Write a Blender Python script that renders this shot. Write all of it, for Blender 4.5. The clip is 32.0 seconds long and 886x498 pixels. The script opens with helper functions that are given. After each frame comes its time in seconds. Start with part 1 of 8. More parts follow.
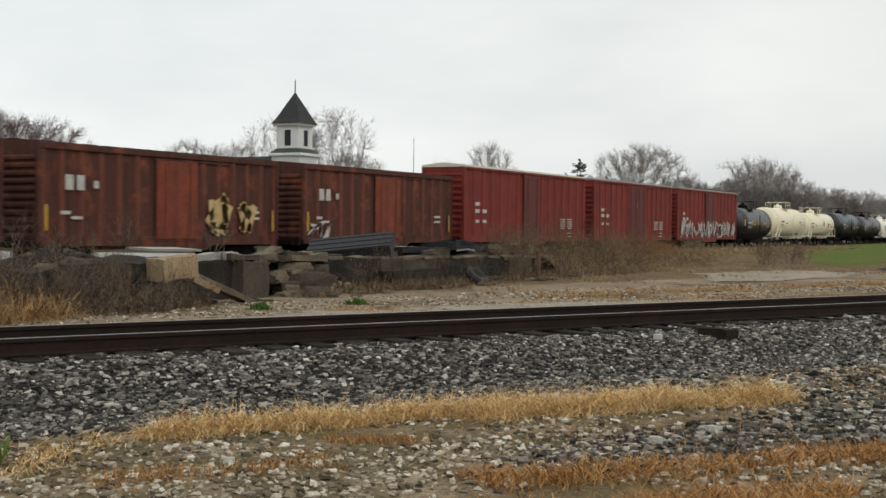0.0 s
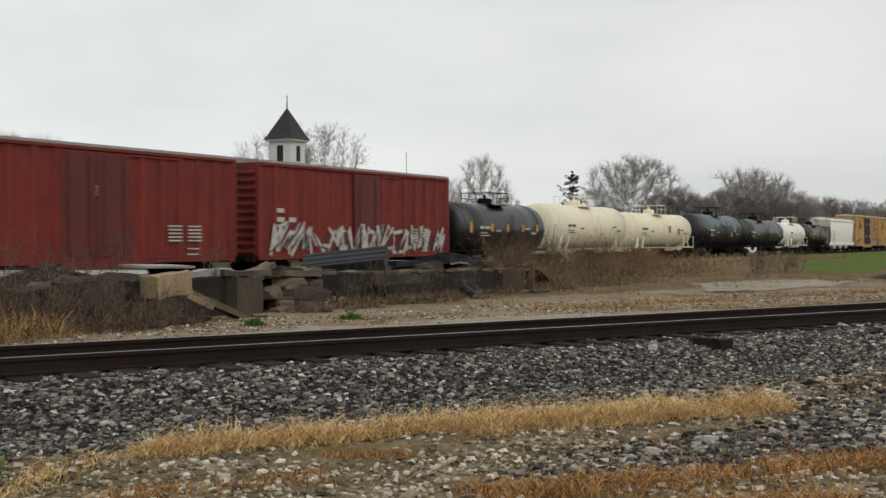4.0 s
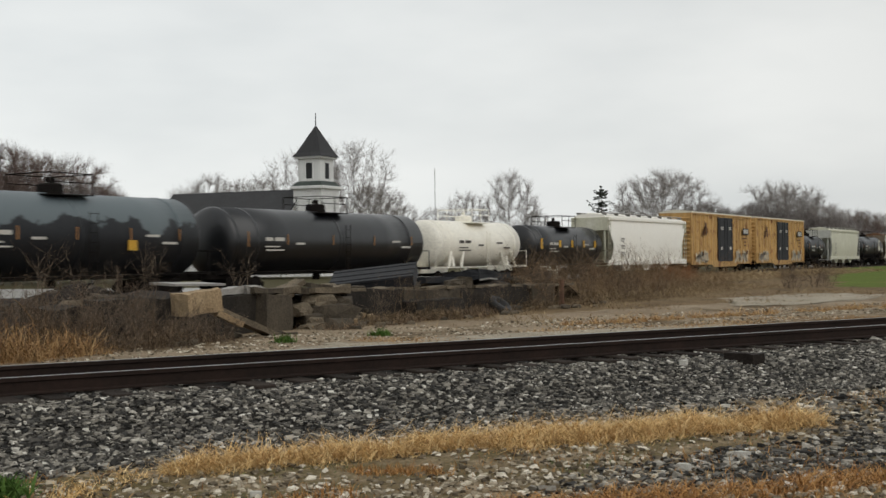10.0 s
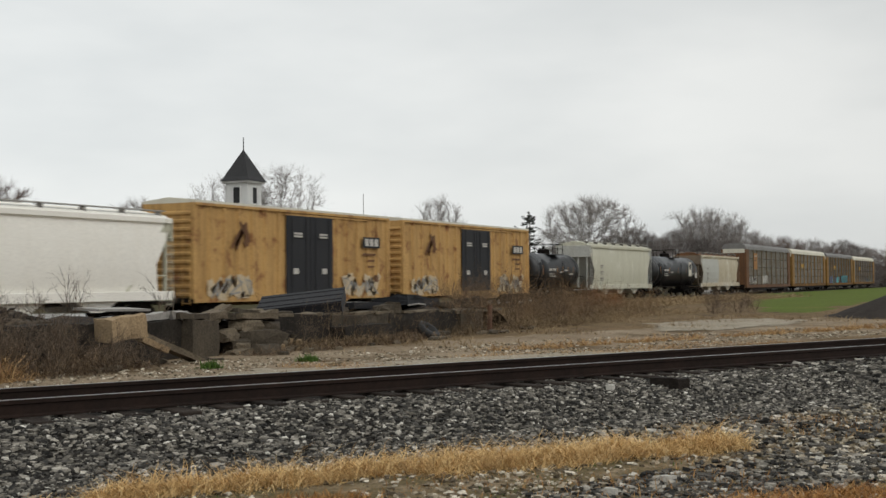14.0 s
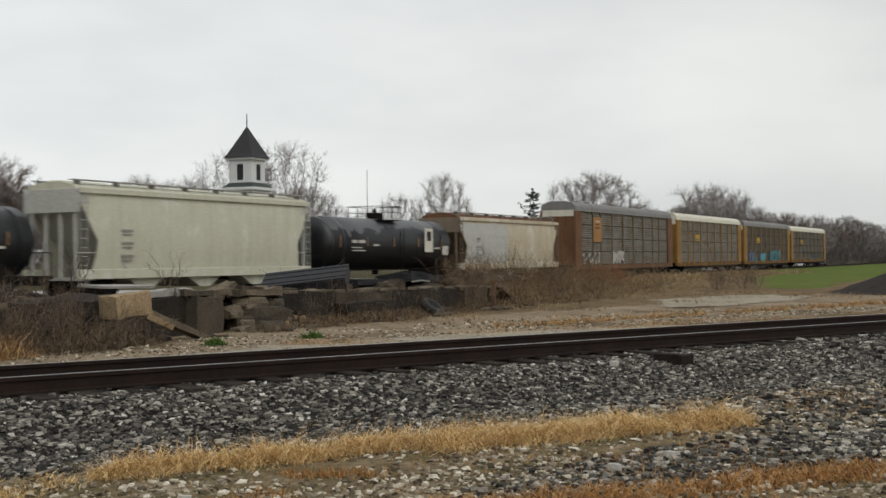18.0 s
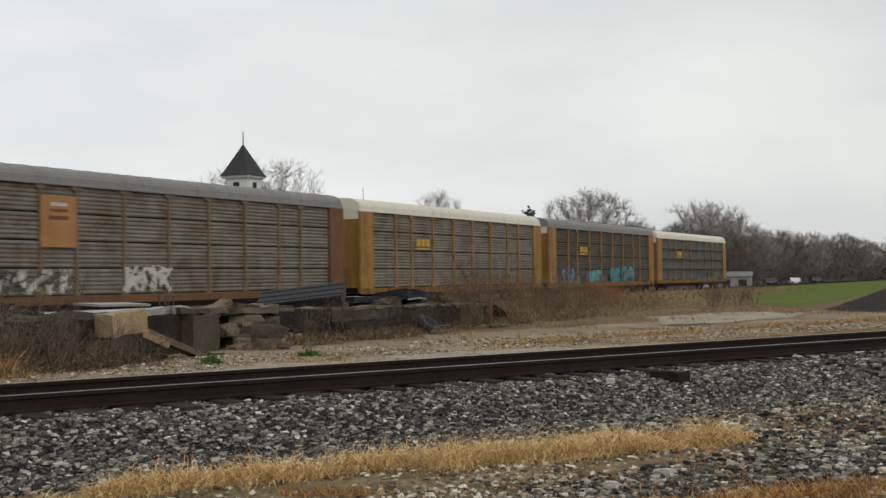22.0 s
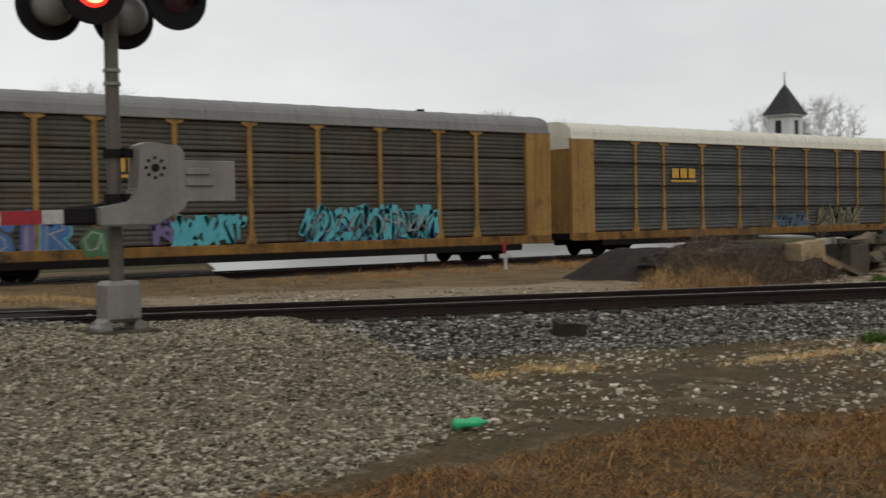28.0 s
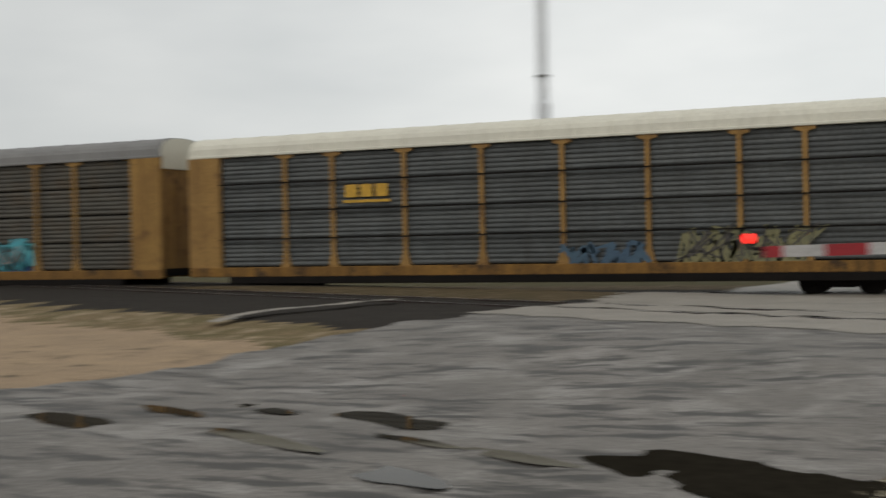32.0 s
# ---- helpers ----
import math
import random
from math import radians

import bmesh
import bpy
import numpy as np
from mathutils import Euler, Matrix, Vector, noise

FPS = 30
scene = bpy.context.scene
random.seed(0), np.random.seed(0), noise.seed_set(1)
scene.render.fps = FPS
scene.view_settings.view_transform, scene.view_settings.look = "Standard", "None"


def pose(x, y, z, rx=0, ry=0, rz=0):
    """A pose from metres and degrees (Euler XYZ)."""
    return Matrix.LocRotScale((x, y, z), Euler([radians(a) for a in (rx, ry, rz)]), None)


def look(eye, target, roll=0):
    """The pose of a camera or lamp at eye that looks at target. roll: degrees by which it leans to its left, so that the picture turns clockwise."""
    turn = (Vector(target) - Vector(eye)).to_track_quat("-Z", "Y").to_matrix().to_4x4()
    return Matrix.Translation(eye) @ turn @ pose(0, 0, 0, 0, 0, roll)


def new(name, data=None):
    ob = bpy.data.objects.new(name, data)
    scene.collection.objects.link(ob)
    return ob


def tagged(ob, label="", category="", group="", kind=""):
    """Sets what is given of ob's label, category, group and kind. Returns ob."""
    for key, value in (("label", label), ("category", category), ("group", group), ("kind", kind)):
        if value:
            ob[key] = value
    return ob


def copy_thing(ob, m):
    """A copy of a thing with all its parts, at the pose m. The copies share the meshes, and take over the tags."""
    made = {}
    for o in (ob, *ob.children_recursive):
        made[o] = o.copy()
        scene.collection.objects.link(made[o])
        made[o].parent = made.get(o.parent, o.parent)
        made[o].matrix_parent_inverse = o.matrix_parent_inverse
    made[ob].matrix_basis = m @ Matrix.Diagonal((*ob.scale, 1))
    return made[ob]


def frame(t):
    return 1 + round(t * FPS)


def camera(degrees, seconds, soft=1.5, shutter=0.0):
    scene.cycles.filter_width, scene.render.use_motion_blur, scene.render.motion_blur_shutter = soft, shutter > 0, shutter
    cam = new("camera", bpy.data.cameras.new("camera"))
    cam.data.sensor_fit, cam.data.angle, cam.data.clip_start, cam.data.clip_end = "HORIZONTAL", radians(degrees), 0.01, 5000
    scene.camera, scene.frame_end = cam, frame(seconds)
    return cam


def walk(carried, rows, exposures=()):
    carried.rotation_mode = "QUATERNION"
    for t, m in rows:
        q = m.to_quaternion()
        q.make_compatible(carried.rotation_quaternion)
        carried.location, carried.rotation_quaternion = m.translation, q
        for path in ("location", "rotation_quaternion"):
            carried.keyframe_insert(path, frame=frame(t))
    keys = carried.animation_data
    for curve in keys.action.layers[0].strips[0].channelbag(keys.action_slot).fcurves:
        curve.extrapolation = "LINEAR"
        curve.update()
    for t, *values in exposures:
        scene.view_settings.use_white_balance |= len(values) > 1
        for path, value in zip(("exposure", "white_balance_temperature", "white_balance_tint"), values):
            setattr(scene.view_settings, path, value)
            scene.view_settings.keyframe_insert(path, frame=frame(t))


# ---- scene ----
# ---- camera ----
cam = camera(39.23, 32.0, soft=1.5, shutter=0.45)
walk(cam, [
    (0, look((0.000, 0.000, 1.151), (17.483, 9.707, 0.824), 0.526)),
    (0.5, look((0.000, 0.000, 1.151), (17.391, 9.874, 0.914), 0.396)),
    (1, look((0.000, 0.000, 1.151), (17.439, 9.790, 0.912), 0.004)),
    (1.5, look((0.000, 0.000, 1.151), (17.376, 9.899, 0.867), -0.101)),
    (2, look((0.000, 0.000, 1.151), (17.427, 9.812, 1.000), -0.298)),
    (2.5, look((0.000, 0.000, 1.151), (17.457, 9.760, 1.204), -0.186)),
    (3, look((0.000, 0.000, 1.151), (17.504, 9.673, 0.971), -0.194)),
    (3.5, look((0.000, 0.000, 1.151), (17.541, 9.608, 1.061), -0.151)),
    (5.5, look((0.000, 0.000, 1.151), (17.494, 9.691, 0.942), -0.439)),
    (6, look((0.000, 0.000, 1.151), (17.501, 9.680, 1.169), -0.130)),
    (6.5, look((0.000, 0.000, 1.151), (17.513, 9.658, 1.296), -0.246)),
    (7, look((0.000, 0.000, 1.151), (17.575, 9.543, 1.360), -0.357)),
    (7.5, look((0.000, 0.000, 1.151), (17.572, 9.549, 1.355), -0.464)),
    (8, look((0.000, 0.000, 1.151), (17.639, 9.424, 1.397), -0.323)),
    (8.5, look((0.000, 0.000, 1.151), (17.883, 8.950, 1.486), -0.354)),
    (9, look((0.000, 0.000, 1.151), (17.714, 9.284, 1.325), -0.544)),
    (9.5, look((0.000, 0.000, 1.151), (17.405, 9.852, 1.296), -1.020)),
    (10, look((0.000, 0.000, 1.151), (17.306, 10.024, 1.303), -0.590)),
    (10.5, look((0.000, 0.000, 1.151), (17.135, 10.314, 1.311), -1.159)),
    (11, look((0.000, 0.000, 1.151), (17.209, 10.184, 1.508), -1.114)),
    (11.5, look((0.000, 0.000, 1.151), (17.423, 9.806, 1.687), -0.816)),
    (12, look((0.000, 0.000, 1.151), (17.642, 9.405, 1.722), -0.897)),
    (12.5, look((0.000, 0.000, 1.151), (17.672, 9.343, 1.782), -0.982)),
    (13, look((0.000, 0.000, 1.151), (17.788, 9.124, 1.745), -0.780)),
    (13.5, look((0.000, 0.000, 1.151), (17.905, 8.897, 1.641), -0.518)),
    (14, look((0.000, 0.000, 1.151), (17.849, 9.006, 1.699), -0.520)),
    (14.5, look((0.000, 0.000, 1.151), (17.933, 8.837, 1.704), -0.735)),
    (16.5, look((0.000, 0.000, 1.151), (17.903, 8.910, 1.460), -0.778)),
    (17, look((0.000, 0.000, 1.151), (17.795, 9.127, 1.396), -0.307)),
    (17.5, look((0.000, 0.000, 1.151), (17.750, 9.212, 1.444), -0.428)),
    (18, look((0.000, 0.000, 1.151), (17.826, 9.067, 1.324), -0.597)),
    (18.5, look((0.000, 0.000, 1.151), (17.868, 8.985, 1.246), -0.650)),
    (19, look((0.000, 0.000, 1.151), (17.868, 8.982, 1.358), -0.935)),
    (19.5, look((0.000, 0.000, 1.151), (17.884, 8.947, 1.524), -0.692)),
    (20, look((0.000, 0.000, 1.151), (17.992, 8.725, 1.533), -0.768)),
    (20.5, look((0.000, 0.000, 1.151), (18.001, 8.706, 1.555), -0.506)),
    (21, look((0.000, 0.000, 1.151), (17.917, 8.880, 1.509), -0.908)),
    (21.5, look((0.000, 0.000, 1.151), (17.835, 9.045, 1.488), -0.889)),
    (22, look((0.000, 0.000, 1.151), (17.851, 9.008, 1.606), -0.680)),
    (22.5, look((0.000, 0.000, 1.151), (17.869, 8.971, 1.613), -0.719)),
    (23, look((0.000, 0.000, 1.151), (17.804, 9.104, 1.509), -0.733)),
    (23.5, look((0.000, 0.000, 1.151), (17.701, 9.306, 1.386), -0.703)),
    (24, look((0.000, 0.000, 1.151), (17.361, 9.927, 1.404), -0.810)),
    (24.5, look((0.000, 0.000, 1.151), (17.516, 9.652, 1.335), -0.601)),
    (26.5, look((-7.112, -1.467, 1.371), (8.680, 10.805, 1.191), -0.480)),
    (27, look((-7.914, -1.445, 1.373), (7.020, 11.855, 1.155), -0.580)),
    (27.5, look((-8.757, -1.847, 1.313), (5.317, 12.358, 0.934), -0.117)),
    (28, look((-9.083, -2.042, 1.271), (3.771, 13.274, 0.817), -1.111)),
    (28.5, look((-9.204, -2.247, 1.306), (2.855, 13.706, 1.023), -0.116)),
    (29, look((-9.218, -2.347, 1.318), (1.392, 14.605, 1.513), 0.033)),
    (29.5, look((-9.107, -2.419, 1.165), (0.550, 15.089, 1.638), -0.556)),
    (29.6, look((-9.053, -2.513, 1.299), (0.261, 15.184, 1.573), -0.187)),
    (30, look((-8.520, -2.543, 1.222), (-1.948, 16.346, 1.352), -0.673)),
    (30.4, look((-8.556, -2.635, 1.352), (-3.683, 16.762, 1.228), -0.223)),
    (31, look((-8.652, -2.384, 1.304), (-6.500, 17.499, 1.487), -0.244)),
    (31.2, look((-8.587, -2.603, 1.270), (-7.666, 17.375, 1.417), -0.412)),
    (32, look((-7.735, -3.019, 1.500), (-16.031, 15.179, 1.355), -1.219)),
], [(0, 0.18), (3, 0.05), (6, 0.07), (14.0, 0.08), (24, 0.08), (26.5, 0.2), (27.0, 0.25), (27.6, 0.0), (28.0, -0.1), (30.0, -0.1), (31.0, -0.03), (32.0, -0.02)])

# ---- light ----
world = bpy.data.worlds.new("overcast_sky")
scene.world = world
world.use_nodes = True
wn, wl = world.node_tree.nodes, world.node_tree.links
wn.clear()
w_out = wn.new("ShaderNodeOutputWorld")
w_bg = wn.new("ShaderNodeBackground")
w_sky = wn.new("ShaderNodeTexSky")
w_sky.sky_type, w_sky.sun_disc = "NISHITA", False
w_sky.sun_elevation, w_sky.sun_rotation = radians(42), radians(200)
w_gain = wn.new("ShaderNodeMix")
w_gain.data_type, w_gain.blend_type = "RGBA", "MULTIPLY"
w_gain.inputs["Factor"].default_value = 1.0
w_gain.inputs["B"].default_value = (0.10, 0.10, 0.10, 1)
w_tc = wn.new("ShaderNodeTexCoord")
w_map = wn.new("ShaderNodeMapping")
w_map.inputs["Scale"].default_value = (1.0, 1.0, 3.0)
w_noise = wn.new("ShaderNodeTexNoise")
w_noise.inputs["Scale"].default_value = 2.2
w_noise.inputs["Detail"].default_value = 5
w_noise.inputs["Roughness"].default_value = 0.5
w_ramp = wn.new("ShaderNodeValToRGB")
w_ramp.color_ramp.elements[0].position, w_ramp.color_ramp.elements[0].color = 0.3, (0.64, 0.665, 0.665, 1)
w_ramp.color_ramp.elements[1].position, w_ramp.color_ramp.elements[1].color = 0.68, (0.87, 0.88, 0.86, 1)
w_mix = wn.new("ShaderNodeMix")
w_mix.data_type = "RGBA"
w_mix.inputs["Factor"].default_value = 0.96
wl.new(w_tc.outputs["Generated"], w_map.inputs["Vector"])
wl.new(w_map.outputs["Vector"], w_noise.inputs["Vector"])
wl.new(w_noise.outputs["Fac"], w_ramp.inputs["Fac"])
wl.new(w_sky.outputs["Color"], w_gain.inputs["A"])
wl.new(w_gain.outputs["Result"], w_mix.inputs["A"])
wl.new(w_ramp.outputs["Color"], w_mix.inputs["B"])
w_dir = wn.new("ShaderNodeVectorMath")
w_dir.operation = "DOT_PRODUCT"
w_dir.inputs[1].default_value = (0.34, 0.94, 0.0)
w_side = wn.new("ShaderNodeMapRange")
w_side.inputs["From Min"].default_value, w_side.inputs["From Max"].default_value = 0.45, 1.0
w_side.inputs["To Min"].default_value, w_side.inputs["To Max"].default_value = 0.86, 1.13
w_even = wn.new("ShaderNodeMix")
w_even.data_type, w_even.blend_type = "RGBA", "MULTIPLY"
w_even.inputs["Factor"].default_value = 1.0
wl.new(w_tc.outputs["Generated"], w_dir.inputs[0])
wl.new(w_dir.outputs["Value"], w_side.inputs["Value"])
wl.new(w_mix.outputs["Result"], w_even.inputs["A"])
wl.new(w_side.outputs["Result"], w_even.inputs["B"])
wl.new(w_even.outputs["Result"], w_bg.inputs["Color"])
w_bg.inputs["Strength"].default_value = 1.0
wl.new(w_bg.outputs["Background"], w_out.inputs["Surface"])

sun = new("sun", bpy.data.lights.new("sun", "SUN"))
sun.data.energy, sun.data.angle, sun.data.color = 0.75, radians(50), (1.0, 0.97, 0.93)
sun.matrix_world = look((-20, -40, 40), (0, 0, 0))

# ---- plan numbers ----
PHI, DN = -0.45599, 12.783            # near track: turn and distance from the first standpoint
NX, NY = -math.sin(PHI), math.cos(PHI)
EX, EY = math.cos(PHI), math.sin(PHI)
YT, ZR = 36.70, -0.45                 # near side of the train and its rail tops
YC = YT + 1.5                         # middle of the train's track


def uv(u, v, z=0.0):
    """A place u metres beyond the near rail and v metres along it."""
    return Vector((NX * (u + DN) + EX * v, NY * (u + DN) + EY * v, z))


# ---- materials ----
def mix_node(nt, a, b, fac, mode="MIX"):
    n = nt.nodes.new("ShaderNodeMix")
    n.data_type, n.blend_type = "RGBA", mode
    for key, v in (("A", a), ("B", b), ("Factor", fac)):
        s = n.inputs[key]
        if hasattr(v, "links"):
            nt.links.new(v, s)
        elif key == "Factor":
            s.default_value = v
        else:
            s.default_value = (*v, 1)
    return n.outputs["Result"]


def noise_node(nt, scale, detail=4.0, rough=0.6, stretch=None, space="Object"):
    tc = nt.nodes.new("ShaderNodeTexCoord")
    src = tc.outputs[space]
    if stretch:
        m = nt.nodes.new("ShaderNodeMapping")
        m.inputs["Scale"].default_value = stretch
        nt.links.new(src, m.inputs["Vector"])
        src = m.outputs["Vector"]
    n = nt.nodes.new("ShaderNodeTexNoise")
    n.inputs["Scale"].default_value, n.inputs["Detail"].default_value, n.inputs["Roughness"].default_value = scale, detail, rough
    nt.links.new(src, n.inputs["Vector"])
    return n.outputs["Fac"]


def ramp_node(nt, src, lo, hi):
    r = nt.nodes.new("ShaderNodeMapRange")
    r.inputs["From Min"].default_value, r.inputs["From Max"].default_value = lo, hi
    nt.links.new(src, r.inputs["Value"])
    return r.outputs["Result"]


def surface(name, base, second=None, amount=0.5, scale=1.2, fine=18.0, streak=None, streak_amount=0.0, rough=0.7, metal=0.0,
            bump=0.15, bump_scale=None, third=None, third_span=(0.58, 0.7), third_scale=0.6, spec=0.5, island=0.0, objrand=0.0, grit=0.26, lines=None, lines_amount=0.0):
    """A painted, stony or earthy surface: base colour, a second one in broad clouds, a third in patches, fine grain, upright streaks."""
    m = bpy.data.materials.new(name)
    m.use_nodes = True
    nt = m.node_tree
    bsdf = nt.nodes["Principled BSDF"]
    second = second or tuple(c * 0.7 for c in base)
    col = mix_node(nt, base, second, ramp_node(nt, noise_node(nt, scale), 0.5 - 0.5 * (1 - amount) - 0.05, 0.75))
    if third:
        col = mix_node(nt, col, third, ramp_node(nt, noise_node(nt, third_scale, 6, 0.65), *third_span))
    if streak:
        f = ramp_node(nt, noise_node(nt, 1.0, 5, 0.65, (2.6, 2.6, 0.16)), 0.47, 0.78)
        sc = nt.nodes.new("ShaderNodeMath")
        sc.operation = "MULTIPLY"
        sc.inputs[1].default_value = streak_amount
        nt.links.new(f, sc.inputs[0])
        col = mix_node(nt, col, streak, sc.outputs[0])
    if lines:
        f = ramp_node(nt, noise_node(nt, 1.0, 4, 0.6, (0.35, 0.35, 5.5)), 0.45, 0.68)
        sc = nt.nodes.new("ShaderNodeMath")
        sc.operation = "MULTIPLY"
        sc.inputs[1].default_value = lines_amount
        nt.links.new(f, sc.inputs[0])
        col = mix_node(nt, col, lines, sc.outputs[0])
    grain = noise_node(nt, fine, 3, 0.7)
    g = nt.nodes.new("ShaderNodeMapRange")
    g.inputs["From Min"].default_value, g.inputs["From Max"].default_value = 0.3, 0.7
    g.inputs["To Min"].default_value, g.inputs["To Max"].default_value = 1 - grit, 1 + 0.75 * grit
    nt.links.new(grain, g.inputs["Value"])
    comb = nt.nodes.new("ShaderNodeCombineColor")
    for k in range(3):
        nt.links.new(g.outputs["Result"], comb.inputs[k])
    col = mix_node(nt, col, comb.outputs["Color"], 1.0, "MULTIPLY")
    for amount_r, node, sock in ((island, "ShaderNodeNewGeometry", "Random Per Island"), (objrand, "ShaderNodeObjectInfo", "Random")):
        if amount_r:
            src = nt.nodes.new(node).outputs[sock]
            r = nt.nodes.new("ShaderNodeMapRange")
            r.inputs["To Min"].default_value, r.inputs["To Max"].default_value = 1 - amount_r, 1 + amount_r
            nt.links.new(src, r.inputs["Value"])
            cc = nt.nodes.new("ShaderNodeCombineColor")
            for k in range(3):
                nt.links.new(r.outputs["Result"], cc.inputs[k])
            col = mix_node(nt, col, cc.outputs["Color"], 1.0, "MULTIPLY")
    nt.links.new(col, bsdf.inputs["Base Color"])
    bsdf.inputs["Roughness"].default_value, bsdf.inputs["Metallic"].default_value = rough, metal
    bsdf.inputs["Specular IOR Level"].default_value = spec
    if bump:
        b = nt.nodes.new("ShaderNodeBump")
        b.inputs["Strength"].default_value = bump
        b.inputs["Distance"].default_value = 0.02
        nt.links.new(noise_node(nt, bump_scale or fine, 5, 0.65), b.inputs["Height"])
        nt.links.new(b.outputs["Normal"], bsdf.inputs["Normal"])
    return m


def glow(name, color, strength):
    m = bpy.data.materials.new(name)
    m.use_nodes = True
    b = m.node_tree.nodes["Principled BSDF"]
    b.inputs["Base Color"].default_value = (*color, 1)
    b.inputs["Emission Color"].default_value = (*color, 1)
    b.inputs["Emission Strength"].default_value = strength
    return m


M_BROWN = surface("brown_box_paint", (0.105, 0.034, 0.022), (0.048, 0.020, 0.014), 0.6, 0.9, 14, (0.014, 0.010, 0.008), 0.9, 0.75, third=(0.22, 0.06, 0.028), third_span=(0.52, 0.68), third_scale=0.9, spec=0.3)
# side posts take a lighter copy of the panel paint
M_BROWN_POST = surface("lighter_brown_rib_paint", (0.185, 0.062, 0.040), (0.10, 0.034, 0.022), 0.6, 0.9, 14, (0.02, 0.012, 0.010), 0.7, 0.75, third=(0.24, 0.075, 0.04), third_span=(0.52, 0.68), third_scale=0.9, spec=0.3)
M_BROWN_DOOR = surface("rusty_door_paint", (0.26, 0.062, 0.03), (0.13, 0.036, 0.02), 0.6, 1.1, 14, (0.03, 0.012, 0.01), 0.7, 0.75, spec=0.3)
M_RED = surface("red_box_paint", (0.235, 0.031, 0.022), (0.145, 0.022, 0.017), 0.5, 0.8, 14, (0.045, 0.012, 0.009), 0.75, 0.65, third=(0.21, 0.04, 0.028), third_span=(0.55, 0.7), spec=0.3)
M_RED_POST = surface("lighter_red_rib_paint", (0.27, 0.038, 0.027), (0.175, 0.028, 0.02), 0.5, 0.8, 14, (0.06, 0.015, 0.011), 0.6, 0.65, spec=0.3)
M_RED_DOOR = surface("red_door_paint", (0.145, 0.02, 0.016), (0.095, 0.016, 0.013), 0.5, 0.6, 14, (0.045, 0.013, 0.01), 0.6, 0.65)
M_YELLOW = surface("yellow_box_paint", (0.58, 0.36, 0.135), (0.47, 0.28, 0.10), 0.6, 0.7, 14, (0.15, 0.075, 0.028), 0.7, 0.7, third=(0.22, 0.085, 0.035), third_span=(0.54, 0.68), third_scale=1.1, spec=0.3)
M_BLUEBLACK = surface("dark_blue_door_paint", (0.009, 0.011, 0.015), (0.015, 0.016, 0.02), 0.5, 1.0, 14, (0.03, 0.027, 0.024), 0.5, 0.7)
M_GALV = surface("galvanised_roof", (0.40, 0.38, 0.36), (0.30, 0.29, 0.27), 0.6, 0.5, 10, (0.18, 0.15, 0.11), 0.4, 0.55, 0.2, bump=0.04)
M_WHITE_ROOF = surface("pale_roof_paint", (0.70, 0.67, 0.56), (0.62, 0.59, 0.50), 0.5, 0.5, 10, (0.42, 0.38, 0.3), 0.35, 0.6, bump=0.01, grit=0.07, spec=0.2)
M_GREY_ROOF = surface("grey_roof_paint", (0.24, 0.235, 0.225), (0.19, 0.185, 0.18), 0.5, 0.5, 10, (0.14, 0.125, 0.11), 0.5, 0.6, bump=0.01, grit=0.08, spec=0.2)
M_BLACK = surface("black_tank_paint", (0.0045, 0.005, 0.006), (0.009, 0.010, 0.012), 0.5, 0.5, 12, (0.018, 0.0185, 0.021), 0.6, 0.34, bump=0.03, third=(0.016, 0.0175, 0.021), third_span=(0.52, 0.7), third_scale=0.5, spec=0.6)


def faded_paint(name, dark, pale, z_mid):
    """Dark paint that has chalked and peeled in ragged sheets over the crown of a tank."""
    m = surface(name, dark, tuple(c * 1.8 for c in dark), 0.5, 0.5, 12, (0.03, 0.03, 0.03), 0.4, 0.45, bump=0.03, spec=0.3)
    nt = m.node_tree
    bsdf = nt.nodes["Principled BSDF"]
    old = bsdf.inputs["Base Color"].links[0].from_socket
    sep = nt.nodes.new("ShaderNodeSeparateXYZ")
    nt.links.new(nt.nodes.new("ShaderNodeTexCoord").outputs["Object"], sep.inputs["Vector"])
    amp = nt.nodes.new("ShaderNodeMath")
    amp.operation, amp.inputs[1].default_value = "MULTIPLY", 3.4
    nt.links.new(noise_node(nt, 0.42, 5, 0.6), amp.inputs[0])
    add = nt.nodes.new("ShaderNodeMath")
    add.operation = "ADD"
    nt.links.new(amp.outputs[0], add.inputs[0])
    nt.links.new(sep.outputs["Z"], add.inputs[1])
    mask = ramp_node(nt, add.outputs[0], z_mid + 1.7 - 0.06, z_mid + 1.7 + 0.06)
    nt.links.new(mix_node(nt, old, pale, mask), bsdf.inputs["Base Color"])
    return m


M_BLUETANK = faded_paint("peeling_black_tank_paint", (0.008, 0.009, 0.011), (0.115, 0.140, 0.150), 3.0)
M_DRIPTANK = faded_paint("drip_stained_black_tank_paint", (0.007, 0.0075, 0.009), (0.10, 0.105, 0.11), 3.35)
M_CREAM = surface("cream_tank_paint", (0.89, 0.83, 0.63), (0.84, 0.77, 0.56), 0.5, 0.5, 12, (0.50, 0.41, 0.26), 0.3, 0.5, bump=0.03, third=(0.48, 0.40, 0.27), third_span=(0.66, 0.8), third_scale=0.6, spec=0.3, grit=0.12)
M_WHITE_TANK = surface("white_tank_paint", (0.92, 0.89, 0.79), (0.86, 0.82, 0.71), 0.5, 0.5, 12, (0.62, 0.57, 0.47), 0.25, 0.45, bump=0.02)
M_HOP_WHITE = surface("white_hopper_paint", (0.93, 0.91, 0.84), (0.89, 0.86, 0.78), 0.5, 0.5, 12, (0.74, 0.68, 0.57), 0.2, 0.4, bump=0.02, grit=0.12, spec=0.3)
